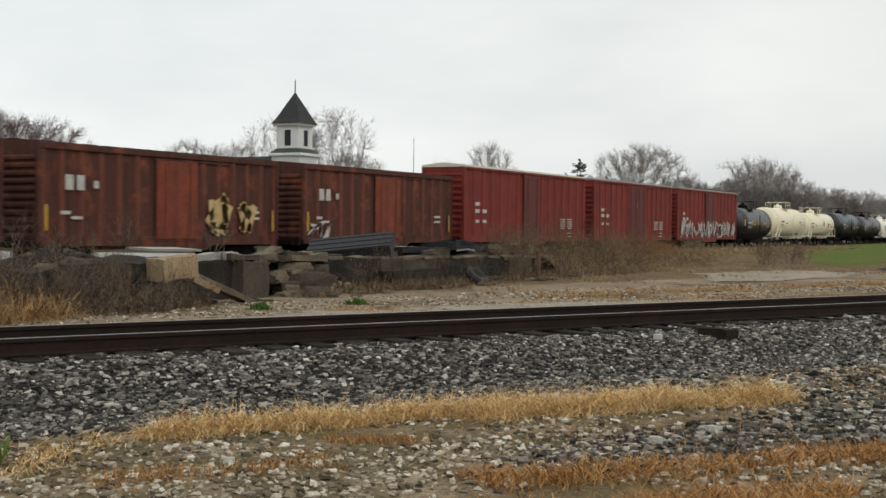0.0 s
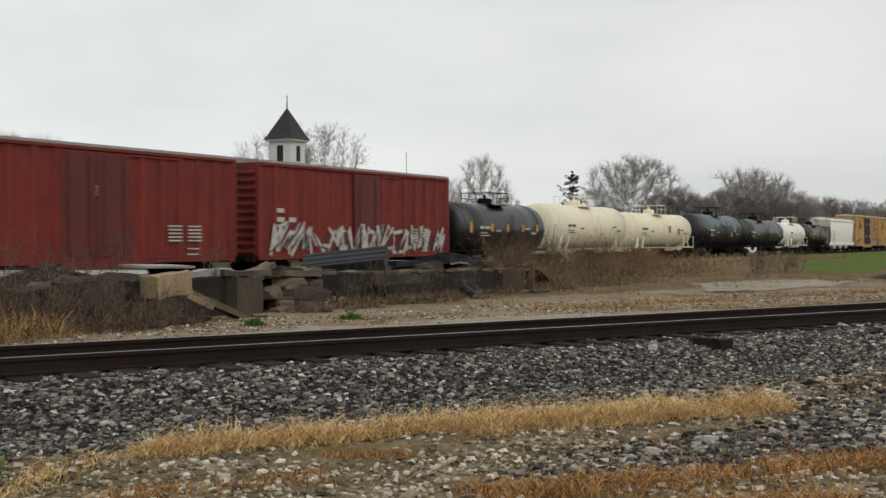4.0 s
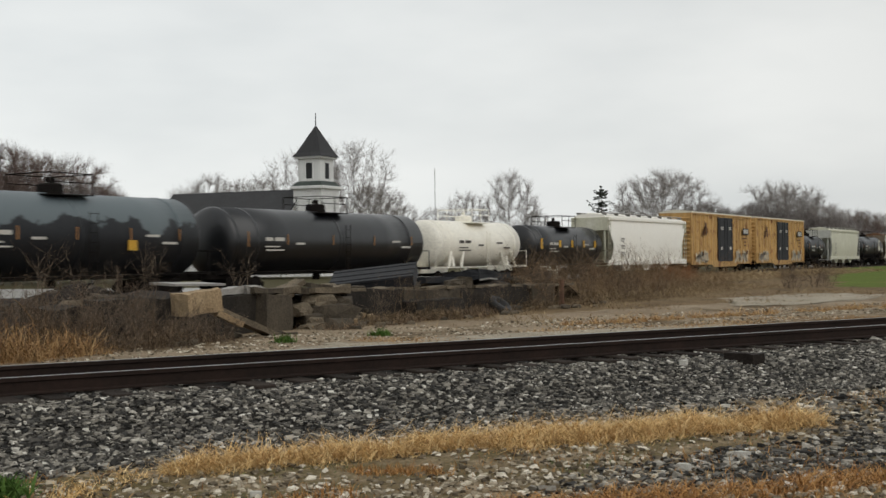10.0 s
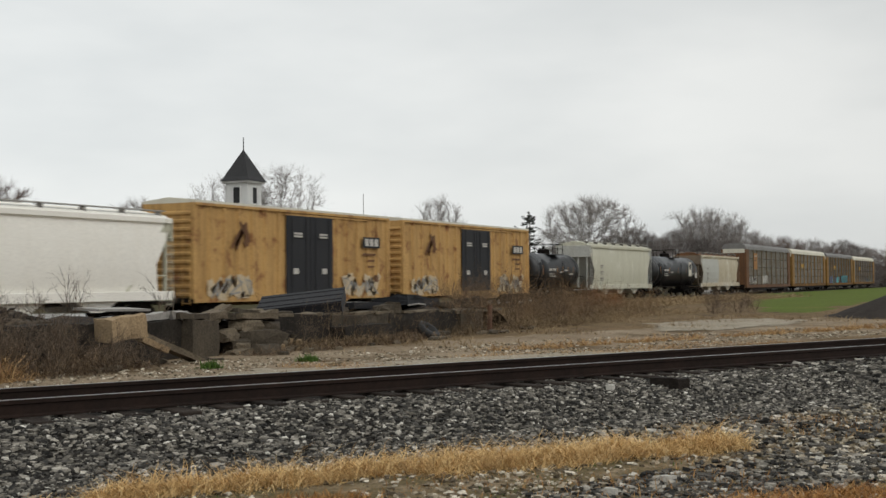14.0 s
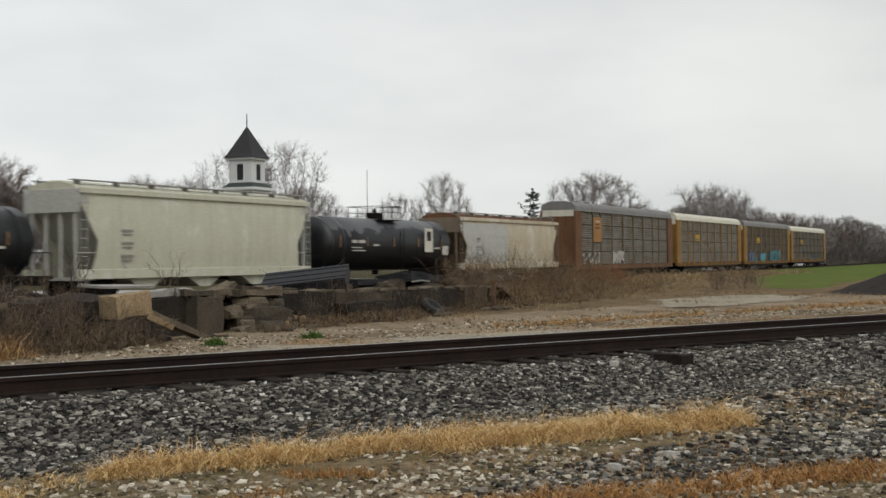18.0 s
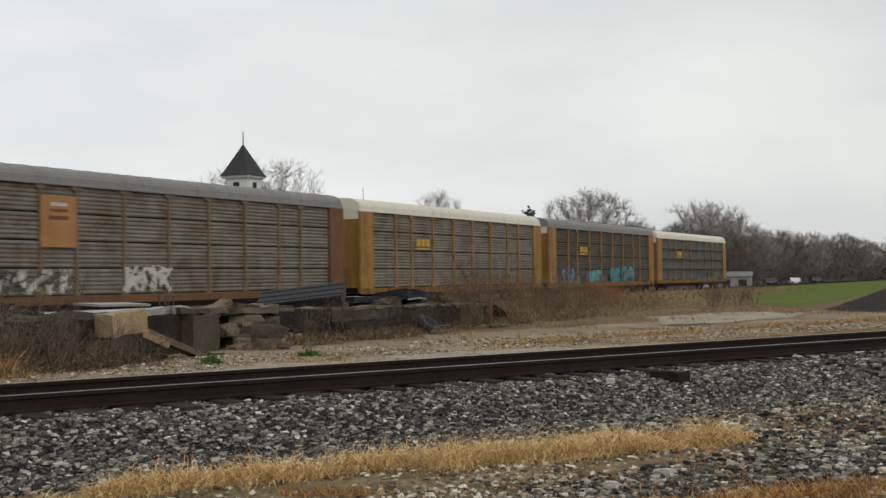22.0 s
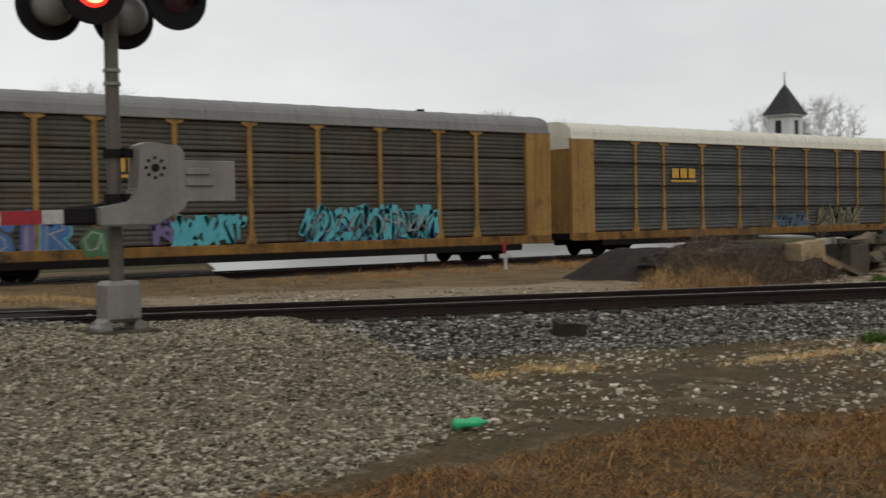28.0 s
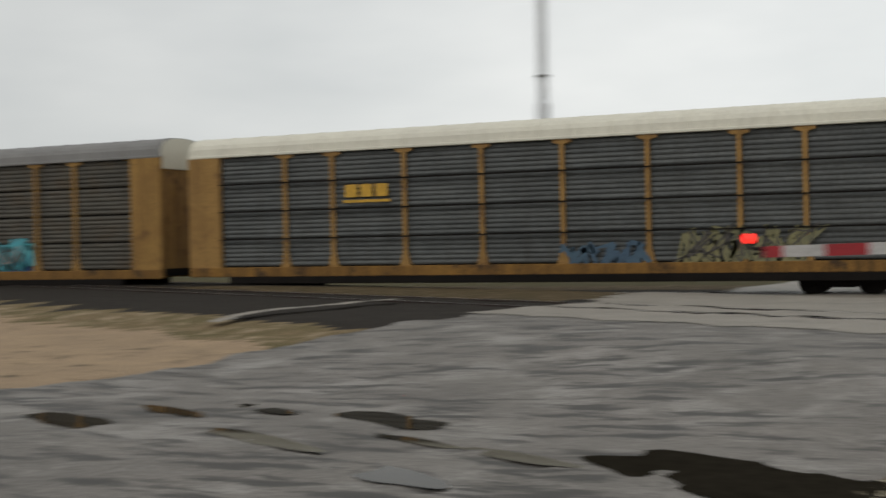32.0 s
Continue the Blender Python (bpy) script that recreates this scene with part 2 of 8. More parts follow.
M_HOP_CREAM = surface("pale_grey_hopper_paint", (0.60, 0.59, 0.47), (0.52, 0.51, 0.40), 0.5, 0.5, 12, (0.36, 0.33, 0.25), 0.5, 0.55, bump=0.02, grit=0.15, third=(0.68, 0.67, 0.58), third_span=(0.55, 0.7), spec=0.3)
M_HOP_BEIGE = surface("beige_hopper_paint", (0.58, 0.52, 0.39), (0.46, 0.39, 0.27), 0.5, 0.7, 12, (0.33, 0.25, 0.16), 0.6, 0.6, bump=0.03, grit=0.15, third=(0.64, 0.61, 0.52), third_span=(0.5, 0.64), third_scale=0.5, spec=0.3)
M_HOP_PATCH = surface("light_grey_repaint", (0.50, 0.50, 0.46), (0.44, 0.44, 0.40), 0.5, 0.6, 12, (0.3, 0.26, 0.2), 0.3, 0.55, bump=0.04)
M_HOP_END = surface("rust_stained_end_frame", (0.26, 0.21, 0.15), (0.15, 0.11, 0.075), 0.5, 0.7, 12, (0.07, 0.05, 0.035), 0.6, 0.7, bump=0.04)
M_RACK = surface("dirty_rack_screen", (0.209, 0.196, 0.165), (0.109, 0.096, 0.075), 0.6, 0.9, 14, (0.06, 0.042, 0.026), 0.6, 0.6, 0.1, third=(0.12, 0.075, 0.038), third_span=(0.5, 0.66), third_scale=0.8, lines=(0.25, 0.24, 0.21), lines_amount=0.6, spec=0.25)
M_RACK_NEW = surface("clean_rack_screen", (0.088, 0.093, 0.091), (0.06, 0.063, 0.062), 0.6, 0.9, 14, (0.047, 0.042, 0.035), 0.5, 0.55, 0.1, lines=(0.145, 0.148, 0.142), lines_amount=0.5, spec=0.25)
M_RACK_BROWN = surface("brown_stained_rack_screen", (0.084, 0.078, 0.064), (0.049, 0.045, 0.037), 0.6, 0.9, 14, (0.03, 0.022, 0.015), 0.6, 0.6, 0.1, third=(0.075, 0.052, 0.03), third_span=(0.5, 0.66), third_scale=0.8, lines=(0.105, 0.095, 0.077), lines_amount=0.6, spec=0.25)
M_RACKPOST = surface("rust_stained_grey_post", (0.23, 0.185, 0.12), (0.15, 0.10, 0.055), 0.5, 1.3, 14, (0.10, 0.06, 0.03), 0.6, 0.7, spec=0.25)
M_RACKORANGE = surface("faded_orange_panel", (0.43, 0.225, 0.085), (0.33, 0.16, 0.06), 0.5, 1.1, 14, (0.2, 0.1, 0.045), 0.4, 0.7, spec=0.25)
M_RACKYEL = surface("rack_yellow_paint", (0.38, 0.22, 0.062), (0.26, 0.14, 0.04), 0.5, 1.1, 14, (0.09, 0.045, 0.016), 0.9, 0.65, third=(0.13, 0.065, 0.025), third_span=(0.56, 0.7), third_scale=1.2, spec=0.25)
M_RACKSILL = surface("grimy_rack_sill", (0.29, 0.15, 0.036), (0.15, 0.077, 0.023), 0.6, 1.0, 14, (0.06, 0.034, 0.016), 0.9, 0.75, third=(0.055, 0.035, 0.02), third_span=(0.54, 0.66), third_scale=1.3, spec=0.2)
M_RACKTAN = surface("faded_rack_yellow", (0.37, 0.215, 0.068), (0.27, 0.15, 0.045), 0.5, 1.1, 14, (0.13, 0.07, 0.027), 0.8, 0.65, third=(0.18, 0.095, 0.036), third_span=(0.56, 0.7), third_scale=1.2, spec=0.25)
M_RACKRUST = surface("rack_rusty_paint", (0.20, 0.088, 0.03), (0.115, 0.052, 0.022), 0.6, 0.8, 14, (0.05, 0.028, 0.015), 0.8, 0.75)
# near-black base for gear, decks, sill skirts and tank fittings
M_UNDER = surface("near_black_running_gear", (0.007, 0.006, 0.0055), (0.013, 0.010, 0.008), 0.5, 2.0, 20, None, 0, 0.9, spec=0.15)
M_WHITE_MARK = surface("white_stencil_paint", (0.60, 0.58, 0.53), (0.45, 0.43, 0.39), 0.5, 3.0, 20, None, 0, 0.7, bump=0)
M_YEL_MARK = surface("yellow_reflector", (0.62, 0.36, 0.03), (0.5, 0.28, 0.03), 0.5, 3.0, 20, None, 0, 0.6, bump=0)
M_DARK_MARK = surface("dark_stencil_paint", (0.05, 0.045, 0.04), (0.08, 0.07, 0.06), 0.5, 3.0, 20, None, 0, 0.7, bump=0)
M_STENCIL_GREY = surface("worn_grey_stencil_paint", (0.20, 0.19, 0.17), (0.30, 0.28, 0.25), 0.5, 3.0, 20, None, 0, 0.7, bump=0)
M_FADED_WHITE = surface("faded_whitish_spray_paint", (0.58, 0.49, 0.35), (0.52, 0.40, 0.24), 0.6, 1.8, 20, None, 0, 0.7, bump=0)
M_FADED_BLUE = surface("faded_blue_spray_paint", (0.045, 0.085, 0.14), (0.06, 0.11, 0.15), 0.5, 1.6, 20, None, 0, 0.6, bump=0)
M_CYAN = surface("cyan_spray_paint", (0.05, 0.30, 0.37), (0.10, 0.42, 0.46), 0.5, 1.6, 20, None, 0, 0.6, bump=0)
M_BLUE = surface("blue_spray_paint", (0.03, 0.09, 0.26), (0.06, 0.14, 0.32), 0.5, 1.6, 20, None, 0, 0.6, bump=0)
M_PURPLE = surface("purple_spray_paint", (0.17, 0.13, 0.27), (0.12, 0.09, 0.2), 0.5, 1.6, 20, None, 0, 0.6, bump=0)
M_GREEN = surface("green_spray_paint", (0.05, 0.16, 0.06), (0.04, 0.12, 0.05), 0.5, 1.6, 20, None, 0, 0.6, bump=0)
M_OLIVE = surface("yellow_green_spray_paint", (0.25, 0.22, 0.09), (0.12, 0.12, 0.07), 0.5, 1.6, 20, None, 0, 0.6, bump=0)
M_SILVER = surface("silver_spray_paint", (0.38, 0.37, 0.34), (0.25, 0.24, 0.22), 0.5, 1.6, 20, None, 0, 0.5, bump=0)
M_PEELED = surface("cream_spray_paint", (0.60, 0.46, 0.22), (0.45, 0.3, 0.12), 0.5, 1.6, 20, None, 0, 0.6, bump=0)


# ---- mesh helpers ----
def finish(bm, name, smooth=False):
    bmesh.ops.recalc_face_normals(bm, faces=bm.faces)
    me = bpy.data.meshes.new(name)
    bm.to_mesh(me)
    bm.free()
    if smooth:
        me.polygons.foreach_set("use_smooth", [True] * len(me.polygons))
    return me


def part(name, bm, material, parent, label="", smooth=False):
    me = finish(bm, name, smooth)
    me.materials.append(material)
    ob = new(name, me)
    ob.parent = parent
    if label:
        ob["label"] = label
    return ob


def shared(name, me, parent, m):
    ob = new(name, me)
    ob.parent = parent
    ob.matrix_basis = m
    return ob


def thing(name, label, category, place=(0, 0, 0), turn=0.0, group="", kind=""):
    ob = new(name)
    ob.empty_display_size = 0.2
    ob.matrix_basis = Matrix.Translation(place) @ Matrix.Rotation(radians(turn), 4, "Z")
    return tagged(ob, label, category, group, kind)


def box(bm, x0, x1, y0, y1, z0, z1, bevel=0.0):
    vs = [bm.verts.new((x, y, z)) for x in (x0, x1) for y in (y0, y1) for z in (z0, z1)]
    fs = [bm.faces.new([vs[i] for i in f]) for f in ((0, 1, 3, 2), (4, 6, 7, 5), (0, 4, 5, 1), (2, 3, 7, 6), (0, 2, 6, 4), (1, 5, 7, 3))]
    if bevel:
        es = {e for f in fs for e in f.edges}
        bmesh.ops.bevel(bm, geom=list(es), offset=bevel, segments=1, affect="EDGES", profile=0.7)
    return vs


def prism(bm, outline, axis, a, b):
    """A closed outline drawn in the two other axes, drawn out along an axis from a to b."""
    def at(p, d):
        q = list(p)
        q.insert("xyz".index(axis), d)
        return q
    lo = [bm.verts.new(at(p, a)) for p in outline]
    hi = [bm.verts.new(at(p, b)) for p in outline]
    n = len(outline)
    bm.faces.new(lo)
    bm.faces.new(hi[::-1])
    for i in range(n):
        bm.faces.new((lo[i], hi[i], hi[(i + 1) % n], lo[(i + 1) % n]))
    return lo + hi


def rod(bm, a, b, r, n=8, r2=None):
    a, b = Vector(a), Vector(b)
    q = (b - a).to_track_quat("Z", "Y")
    r2 = r if r2 is None else r2
    ra = [bm.verts.new(a + q @ Vector((r * math.cos(2 * math.pi * k / n), r * math.sin(2 * math.pi * k / n), 0))) for k in range(n)]
    rb = [bm.verts.new(b + q @ Vector((r2 * math.cos(2 * math.pi * k / n), r2 * math.sin(2 * math.pi * k / n), 0))) for k in range(n)]
    bm.faces.new(ra[::-1])
    bm.faces.new(rb)
    for k in range(n):
        bm.faces.new((ra[k], ra[(k + 1) % n], rb[(k + 1) % n], rb[k]))


def lathe(bm, profile, axis="X", n=32):
    """Rings of (along, radius) turned round an axis; a radius of 0 closes the end."""
    rings = []
    for d, r in profile:
        if r < 1e-4:
            p = (d, 0, 0) if axis == "X" else ((0, d, 0) if axis == "Y" else (0, 0, d))
            rings.append([bm.verts.new(p)])
            continue
        ring = []
        for k in range(n):
            c, s = r * math.cos(2 * math.pi * k / n), r * math.sin(2 * math.pi * k / n)
            ring.append(bm.verts.new((d, c, s) if axis == "X" else ((c, d, s) if axis == "Y" else (c, s, d))))
        rings.append(ring)
    for a, b in zip(rings, rings[1:]):
        for k in range(n):
            if len(a) == 1:
                bm.faces.new((a[0], b[k], b[(k + 1) % n]))
            elif len(b) == 1:
                bm.faces.new((a[k], a[(k + 1) % n], b[0]))
            else:
                bm.faces.new((a[k], a[(k + 1) % n], b[(k + 1) % n], b[k]))
    for ring in (rings[0], rings[-1]):
        if len(ring) > 2:
            bm.faces.new(ring)


def shift(bm, m, since=0):
    bm.verts.ensure_lookup_table()
    bmesh.ops.transform(bm, matrix=m, verts=bm.verts[since:])


def quick_mesh(name, verts, faces, material):
    """A mesh of triangles straight from arrays."""
    me = bpy.data.meshes.new(name)
    me.vertices.add(len(verts))
    me.vertices.foreach_set("co", verts.astype(np.float32).ravel())
    me.loops.add(faces.size)
    me.loops.foreach_set("vertex_index", faces.astype(np.int32).ravel())
    me.polygons.add(len(faces))
    me.polygons.foreach_set("loop_start", np.arange(0, faces.size, 3, dtype=np.int32))
    me.polygons.foreach_set("use_smooth", [False] * len(faces))
    me.update(calc_edges=True)
    me.materials.append(material)
    return me


# ---- ground ----
def smooth01(x):
    x = max(0.0, min(1.0, x))
    return x * x * (3 - 2 * x)


MOUND_EDGE = ((-14, -8.8), (-10.5, -6.1), (-8.6, -4.6), (-6.7, -3.55), (-5.4, -3.85), (-3.2, -4.2), (0, -4.4))


def mound_depth(u, v):
    """How far inside the spread of crushed stone a place lies, across its edge."""
    u = max(-13.9, min(-0.01, u))
    for (a, b), (c, d) in zip(MOUND_EDGE, MOUND_EDGE[1:]):
        if u <= c:
            return b + (d - b) * (u - a) / (c - a) - v
    return 0.0


def ground_z(x, y):
    u, v = NX * x + NY * y - DN, EX * x + EY * y
    z = -0.45
    # shoulder of the near track
    if -5 < u < 7:
        z = max(z, -0.225 - 0.24 * smooth01((abs(u - 0.75) - 1.5) / 2.2))
    # low bank under the train's track
    d = abs(y - YC)
    z = max(z, -0.68 + 0.0 * d) if d > 6 else max(min(z, -0.62), -0.62)
    if y > YC + 4:
        z = -0.62 - 0.46 * smooth01((y - YC - 4) / 5)
    # rise to the crossing
    w = smooth01((-6.2 - v) / 3.0)
    if u < 9 and w > 0:
        z = z * (1 - w) + w * (-0.03 - 0.42 * smooth01((-3.2 - u) / 7.0) - 0.35 * smooth01((u - 3.5) / 12))
    # mound of crushed stone at the signal
    d = mound_depth(u, v)
    if d > 0:
        z = max(z, -0.47 + 0.46 * smooth01(d / 1.0) * (1 - smooth01((-4.6 - u) / 4.2)) * smooth01((-0.7 - u) / 1.0))
    z += 0.03 * (noise.noise((x * 0.9, y * 0.9, 0)) + 0.5 * noise.noise((x * 2.7, y * 2.7, 5)))
    return z

M_BALLAST = surface("dark_ballast_bed", (0.036, 0.032, 0.027), (0.018, 0.016, 0.014), 0.5, 3.0, 30, None, 0, 0.95, bump=0.9, bump_scale=22, spec=0.1, grit=0.45)
M_SOIL = surface("mossy_gravel_soil", (0.20, 0.142, 0.083), (0.098, 0.086, 0.036), 0.6, 0.9, 30, None, 0, 0.95, bump=0.9, bump_scale=18, third=(0.33, 0.255, 0.17), third_span=(0.5, 0.66), third_scale=1.7, spec=0.1, grit=0.5)
M_LANE = surface("pale_gravel_lane", (0.33, 0.265, 0.185), (0.21, 0.155, 0.10), 0.5, 0.5, 16, None, 0, 0.95, bump=0.8, bump_scale=9, third=(0.12, 0.083, 0.046), third_span=(0.52, 0.66), third_scale=0.4, spec=0.1, grit=0.4)
M_DRYGRASS = surface("dry_grass_ground", (0.225, 0.155, 0.082), (0.115, 0.078, 0.042), 0.5, 0.6, 12, None, 0, 0.95, bump=0.9, bump_scale=8, third=(0.055, 0.038, 0.022), third_span=(0.55, 0.7), third_scale=0.9, spec=0.1, grit=0.4)
M_FIELD = surface("green_field", (0.115, 0.155, 0.03), (0.09, 0.115, 0.026), 0.5, 0.3, 6, None, 0, 0.95, bump=0.9, bump_scale=5, third=(0.17, 0.135, 0.045), third_span=(0.6, 0.75), third_scale=0.12, spec=0.05)
M_FAR = surface("far_field_ground", (0.085, 0.075, 0.038), (0.065, 0.058, 0.03), 0.5, 0.03, 2, None, 0, 0.95, bump=0, spec=0.05)
M_STONE_GREY = surface("crushed_stone_bed", (0.20, 0.170, 0.122), (0.13, 0.108, 0.075), 0.5, 1.5, 30, None, 0, 0.95, bump=0.9, bump_scale=24, third=(0.09, 0.07, 0.045), third_span=(0.6, 0.72), third_scale=0.8, spec=0.1, grit=0.45)
M_TAN = surface("sandy_shoulder", (0.37, 0.265, 0.165), (0.26, 0.19, 0.125), 0.5, 0.9, 20, None, 0, 0.9, bump=0.6, bump_scale=14, third=(0.12, 0.09, 0.06), third_span=(0.55, 0.68), third_scale=1.2, spec=0.15, grit=0.4)
M_BANK = surface("track_bank_cinder", (0.035, 0.029, 0.023), (0.02, 0.017, 0.014), 0.5, 1.5, 12, None, 0, 0.95, bump=0.9, bump_scale=8, spec=0.1, grit=0.45)
M_DARKSOIL = surface("damp_brown_soil", (0.105, 0.073, 0.042), (0.055, 0.045, 0.02), 0.6, 0.9, 30, None, 0, 0.95, bump=0.9, bump_scale=18, third=(0.18, 0.135, 0.085), third_span=(0.52, 0.66), third_scale=1.9, spec=0.1, grit=0.5)
M_SHOULDER = surface("brown_road_shoulder", (0.165, 0.115, 0.066), (0.085, 0.066, 0.044), 0.6, 1.1, 20, None, 0, 0.85, bump=0.7, bump_scale=14, third=(0.06, 0.05, 0.038), third_span=(0.52, 0.66), third_scale=1.0, spec=0.2, grit=0.45)
GROUND_MATS = [M_BALLAST, M_SOIL, M_LANE, M_DRYGRASS, M_FIELD, M_FAR, M_STONE_GREY, M_TAN, M_BANK, M_DARKSOIL, M_SHOULDER]


def zone(x, y):
    u, v = NX * x + NY * y - DN, EX * x + EY * y
    j = noise.noise((x * 0.35, y * 0.35, 3)) + 0.4 * noise.noise((x * 1.1, y * 1.1, 7))
    if y > YC + 7 or abs(x) > 330:
        return 5
    if abs(y - YC) < 2.9 + 0.3 * j:
        return 8
    if -1.7 + 0.3 * j < u < 2 and -13.2 < v < -8:
        return 0
    if v < -9.9 + 0.4 * j and u < 2 and u > -16:
        return 10 if v > -17 else 7 if u < -7.4 + 0.6 * j else 1 if u < -5.6 + 0.5 * j else 8
    if v < -27 and u > 2:
        return 9
    if u < -1.2 and v > -10.9 and mound_depth(u, v) > 0.1 * j:
        return 6
    if u < -13:
        return 9
    if -3.4 + 0.35 * j < u < 3.2 + 0.3 * j:
        return 0
    if u <= -3.3:
        return 9 if v < 2.2 + 1.6 * j else 1
    if x > 63 + 5 * j and 8.0 + 0.05 * x + 1.2 * j < y < min(YC - 5.5 + j, 0.222 * x + 0.9 * j):
        return 4
    lane = 9.5 + 0.16 * max(0, v - 12)
    if abs(u - lane) < 3.2 + 0.9 * j + 0.06 * max(0, v - 12) or (v < 2 and 4.0 < u < 12 and j > 0.3):
        return 2
    return 3


def build_ground():
    def steps(lo, a, b, hi, fine):
        out = list(np.arange(a, b, fine))
        s, x = fine, b
        while x < hi:
            out.append(x)
            s *= 1.22
            x += s
        s, x, low = fine, a, []
        while x > lo:
            s *= 1.22
            x -= s
            low.append(x)
        return low[::-1] + out + [hi]
    xs, ys = steps(-2500, -24, 60, 3000, 0.4), steps(-2000, 0.5, 42, 3000, 0.33)
    nx, ny = len(xs), len(ys)
    verts = [(x, y, ground_z(x, y) if -120 < x < 420 and -40 < y < 160 else -1.08) for x in xs for y in ys]
    faces = [(i * ny + j, (i + 1) * ny + j, (i + 1) * ny + j + 1, i * ny + j + 1) for i in range(nx - 1) for j in range(ny - 1)]
    me = bpy.data.meshes.new("ground")
    me.from_pydata(verts, [], faces)
    for m in GROUND_MATS:
        me.materials.append(m)
    me.polygons.foreach_set("material_index", [zone(xs[i] * 0.5 + xs[i + 1] * 0.5, ys[j] * 0.5 + ys[j + 1] * 0.5) for i in range(nx - 1) for j in range(ny - 1)])
    me.polygons.foreach_set("use_smooth", [True] * len(faces))
    return tagged(new("ground", me), "gravel, dry grass and ballast ground round two railway tracks", "ground", kind="structure")


build_ground()

# ---- tracks ----
M_RAIL = surface("rusty_rail_steel", (0.030, 0.0165, 0.012), (0.014, 0.009, 0.007), 0.5, 2.0, 20, None, 0, 0.8, 0.0, spec=0.2)
M_HEAD = surface("polished_rail_head", (0.42, 0.42, 0.42), (0.30, 0.29, 0.28), 0.5, 2.0, 20, None, 0, 0.28, 1.0, bump=0.03)
M_TIE = surface("creosoted_tie_timber", (0.022, 0.017, 0.014), (0.040, 0.031, 0.025), 0.5, 3.0, 25, None, 0, 0.9, bump=0.6, objrand=0.35, spec=0.15)
RAIL_OUT = [(-0.07, 0.0), (0.07, 0.0), (0.07, 0.012), (0.012, 0.03), (0.012, 0.125), (0.036, 0.135), (0.036, 0.17), (0.03, 0.176), (-0.03, 0.176), (-0.036, 0.17), (-0.036, 0.135), (-0.012, 0.125), (-0.012, 0.03), (-0.07, 0.012)]


def build_rail(parent, offset, lo, hi):
    bm = bmesh.new()
    prism(bm, [(y + offset, z - 0.176) for y, z in RAIL_OUT], "x", lo, hi)
    r = part("rail", bm, M_RAIL, parent, "rust-brown steel rail")
    bm = bmesh.new()
    box(bm, lo, hi, offset - 0.024, offset + 0.024, -0.001, 0.0035)
    part("running_surface", bm, M_HEAD, r, "bright worn top of the rail")


def build_track(name, label, place, turn, lo, hi, tie_lo, tie_hi, near_y):
    t = thing(name, label, "railway track", place, turn, kind="structure")
    build_rail(t, -0.7525, lo, hi)
    build_rail(t, 0.7525, lo, hi)
    bm = bmesh.new()
    box(bm, -0.115, 0.115, -1.3, 1.3, -0.35, -0.178, 0.012)
    me = finish(bm, "tie")
    me.materials.append(M_TIE)
    x = tie_lo
    while x < tie_hi:
        shared("tie", me, t, pose(x + random.uniform(-0.05, 0.05), random.uniform(-0.09, 0.09), random.uniform(-0.012, 0.004), 0, 0, random.uniform(-1.6, 1.6)))
        x += 0.54
    return t


near_c = uv(0.75, 0, 0)
build_track("near_track", "single main track with rusty rails on dark ballast", near_c, math.degrees(PHI), -90, 160, -26, 46, 0)
build_track("train_track", "straight track under the passing freight train", (0, YC, ZR), 0, -300, 560, -30, 70, 0)

# ---- the train ----
ROWS_X = [(0, 462.0), (3, 415.3), (6, 369.1), (9, 322.9), (11, 292.4), (13, 261.9), (16.5, 207.7), (18, 184.8), (20, 153.6), (23, 105.3), (26.5, 52.95), (28, 32.4), (29, 15.6), (30, -1.75), (31, -17.0), (31.2, -20.4), (32, -35.1)]
CARS = []     # (thing, its middle along the train)


def wheel_mesh():
    bm = bmesh.new()
    lathe(bm, [(-0.075, 0.3), (-0.075, 0.42), (-0.03, 0.42), (-0.02, 0.455), (0.02, 0.455), (0.03, 0.42), (0.06, 0.415), (0.06, 0.35), (0.02, 0.3), (0.02, 0.13), (0.06, 0.12), (0.06, 0.0)], "Y", 20)
    me = finish(bm, "wheel", True)
    me.materials.append(M_UNDER)
    return me


def truck_mesh():
    bm = bmesh.new()
    for s in (-1, 1):
        y0, y1 = s * 0.98 - 0.07, s * 0.98 + 0.07
        side = [(-1.12, 0.36), (-1.12, 0.58), (-0.75, 0.66), (-0.42, 0.78), (0.42, 0.78), (0.75, 0.66), (1.12, 0.58), (1.12, 0.36), (0.7, 0.34), (0.42, 0.22), (-0.42, 0.22), (-0.7, 0.34)]
        prism(bm, side, "y", y0, y1)
        for x in (-0.89, 0.89):
            rod(bm, (x, s * 1.02, 0.44), (x, s * 1.13, 0.44), 0.12, 10)
        for x in (-0.16, 0.0, 0.16):
            rod(bm, (x, s * 1.06, 0.3), (x, s * 1.06, 0.66), 0.065, 8)
    box(bm, -0.22, 0.22, -1.05, 1.05, 0.46, 0.70, 0.03)
    for x in (-0.89, 0.89):
        rod(bm, (x, -0.9, 0.44), (x, 0.9, 0.44), 0.08, 8)
    me = finish(bm, "truck")
    me.materials.append(M_UNDER)
    return me


WHEEL, TRUCK = wheel_mesh(), truck_mesh()
bm = bmesh.new()
box(bm, -0.55, 0.25, -0.09, 0.09, 0.76, 0.95, 0.02)
box(bm, 0.2, 0.5, -0.17, 0.17, 0.70, 1.0, 0.05)
COUPLER = finish(bm, "coupler")
COUPLER.materials.append(M_UNDER)


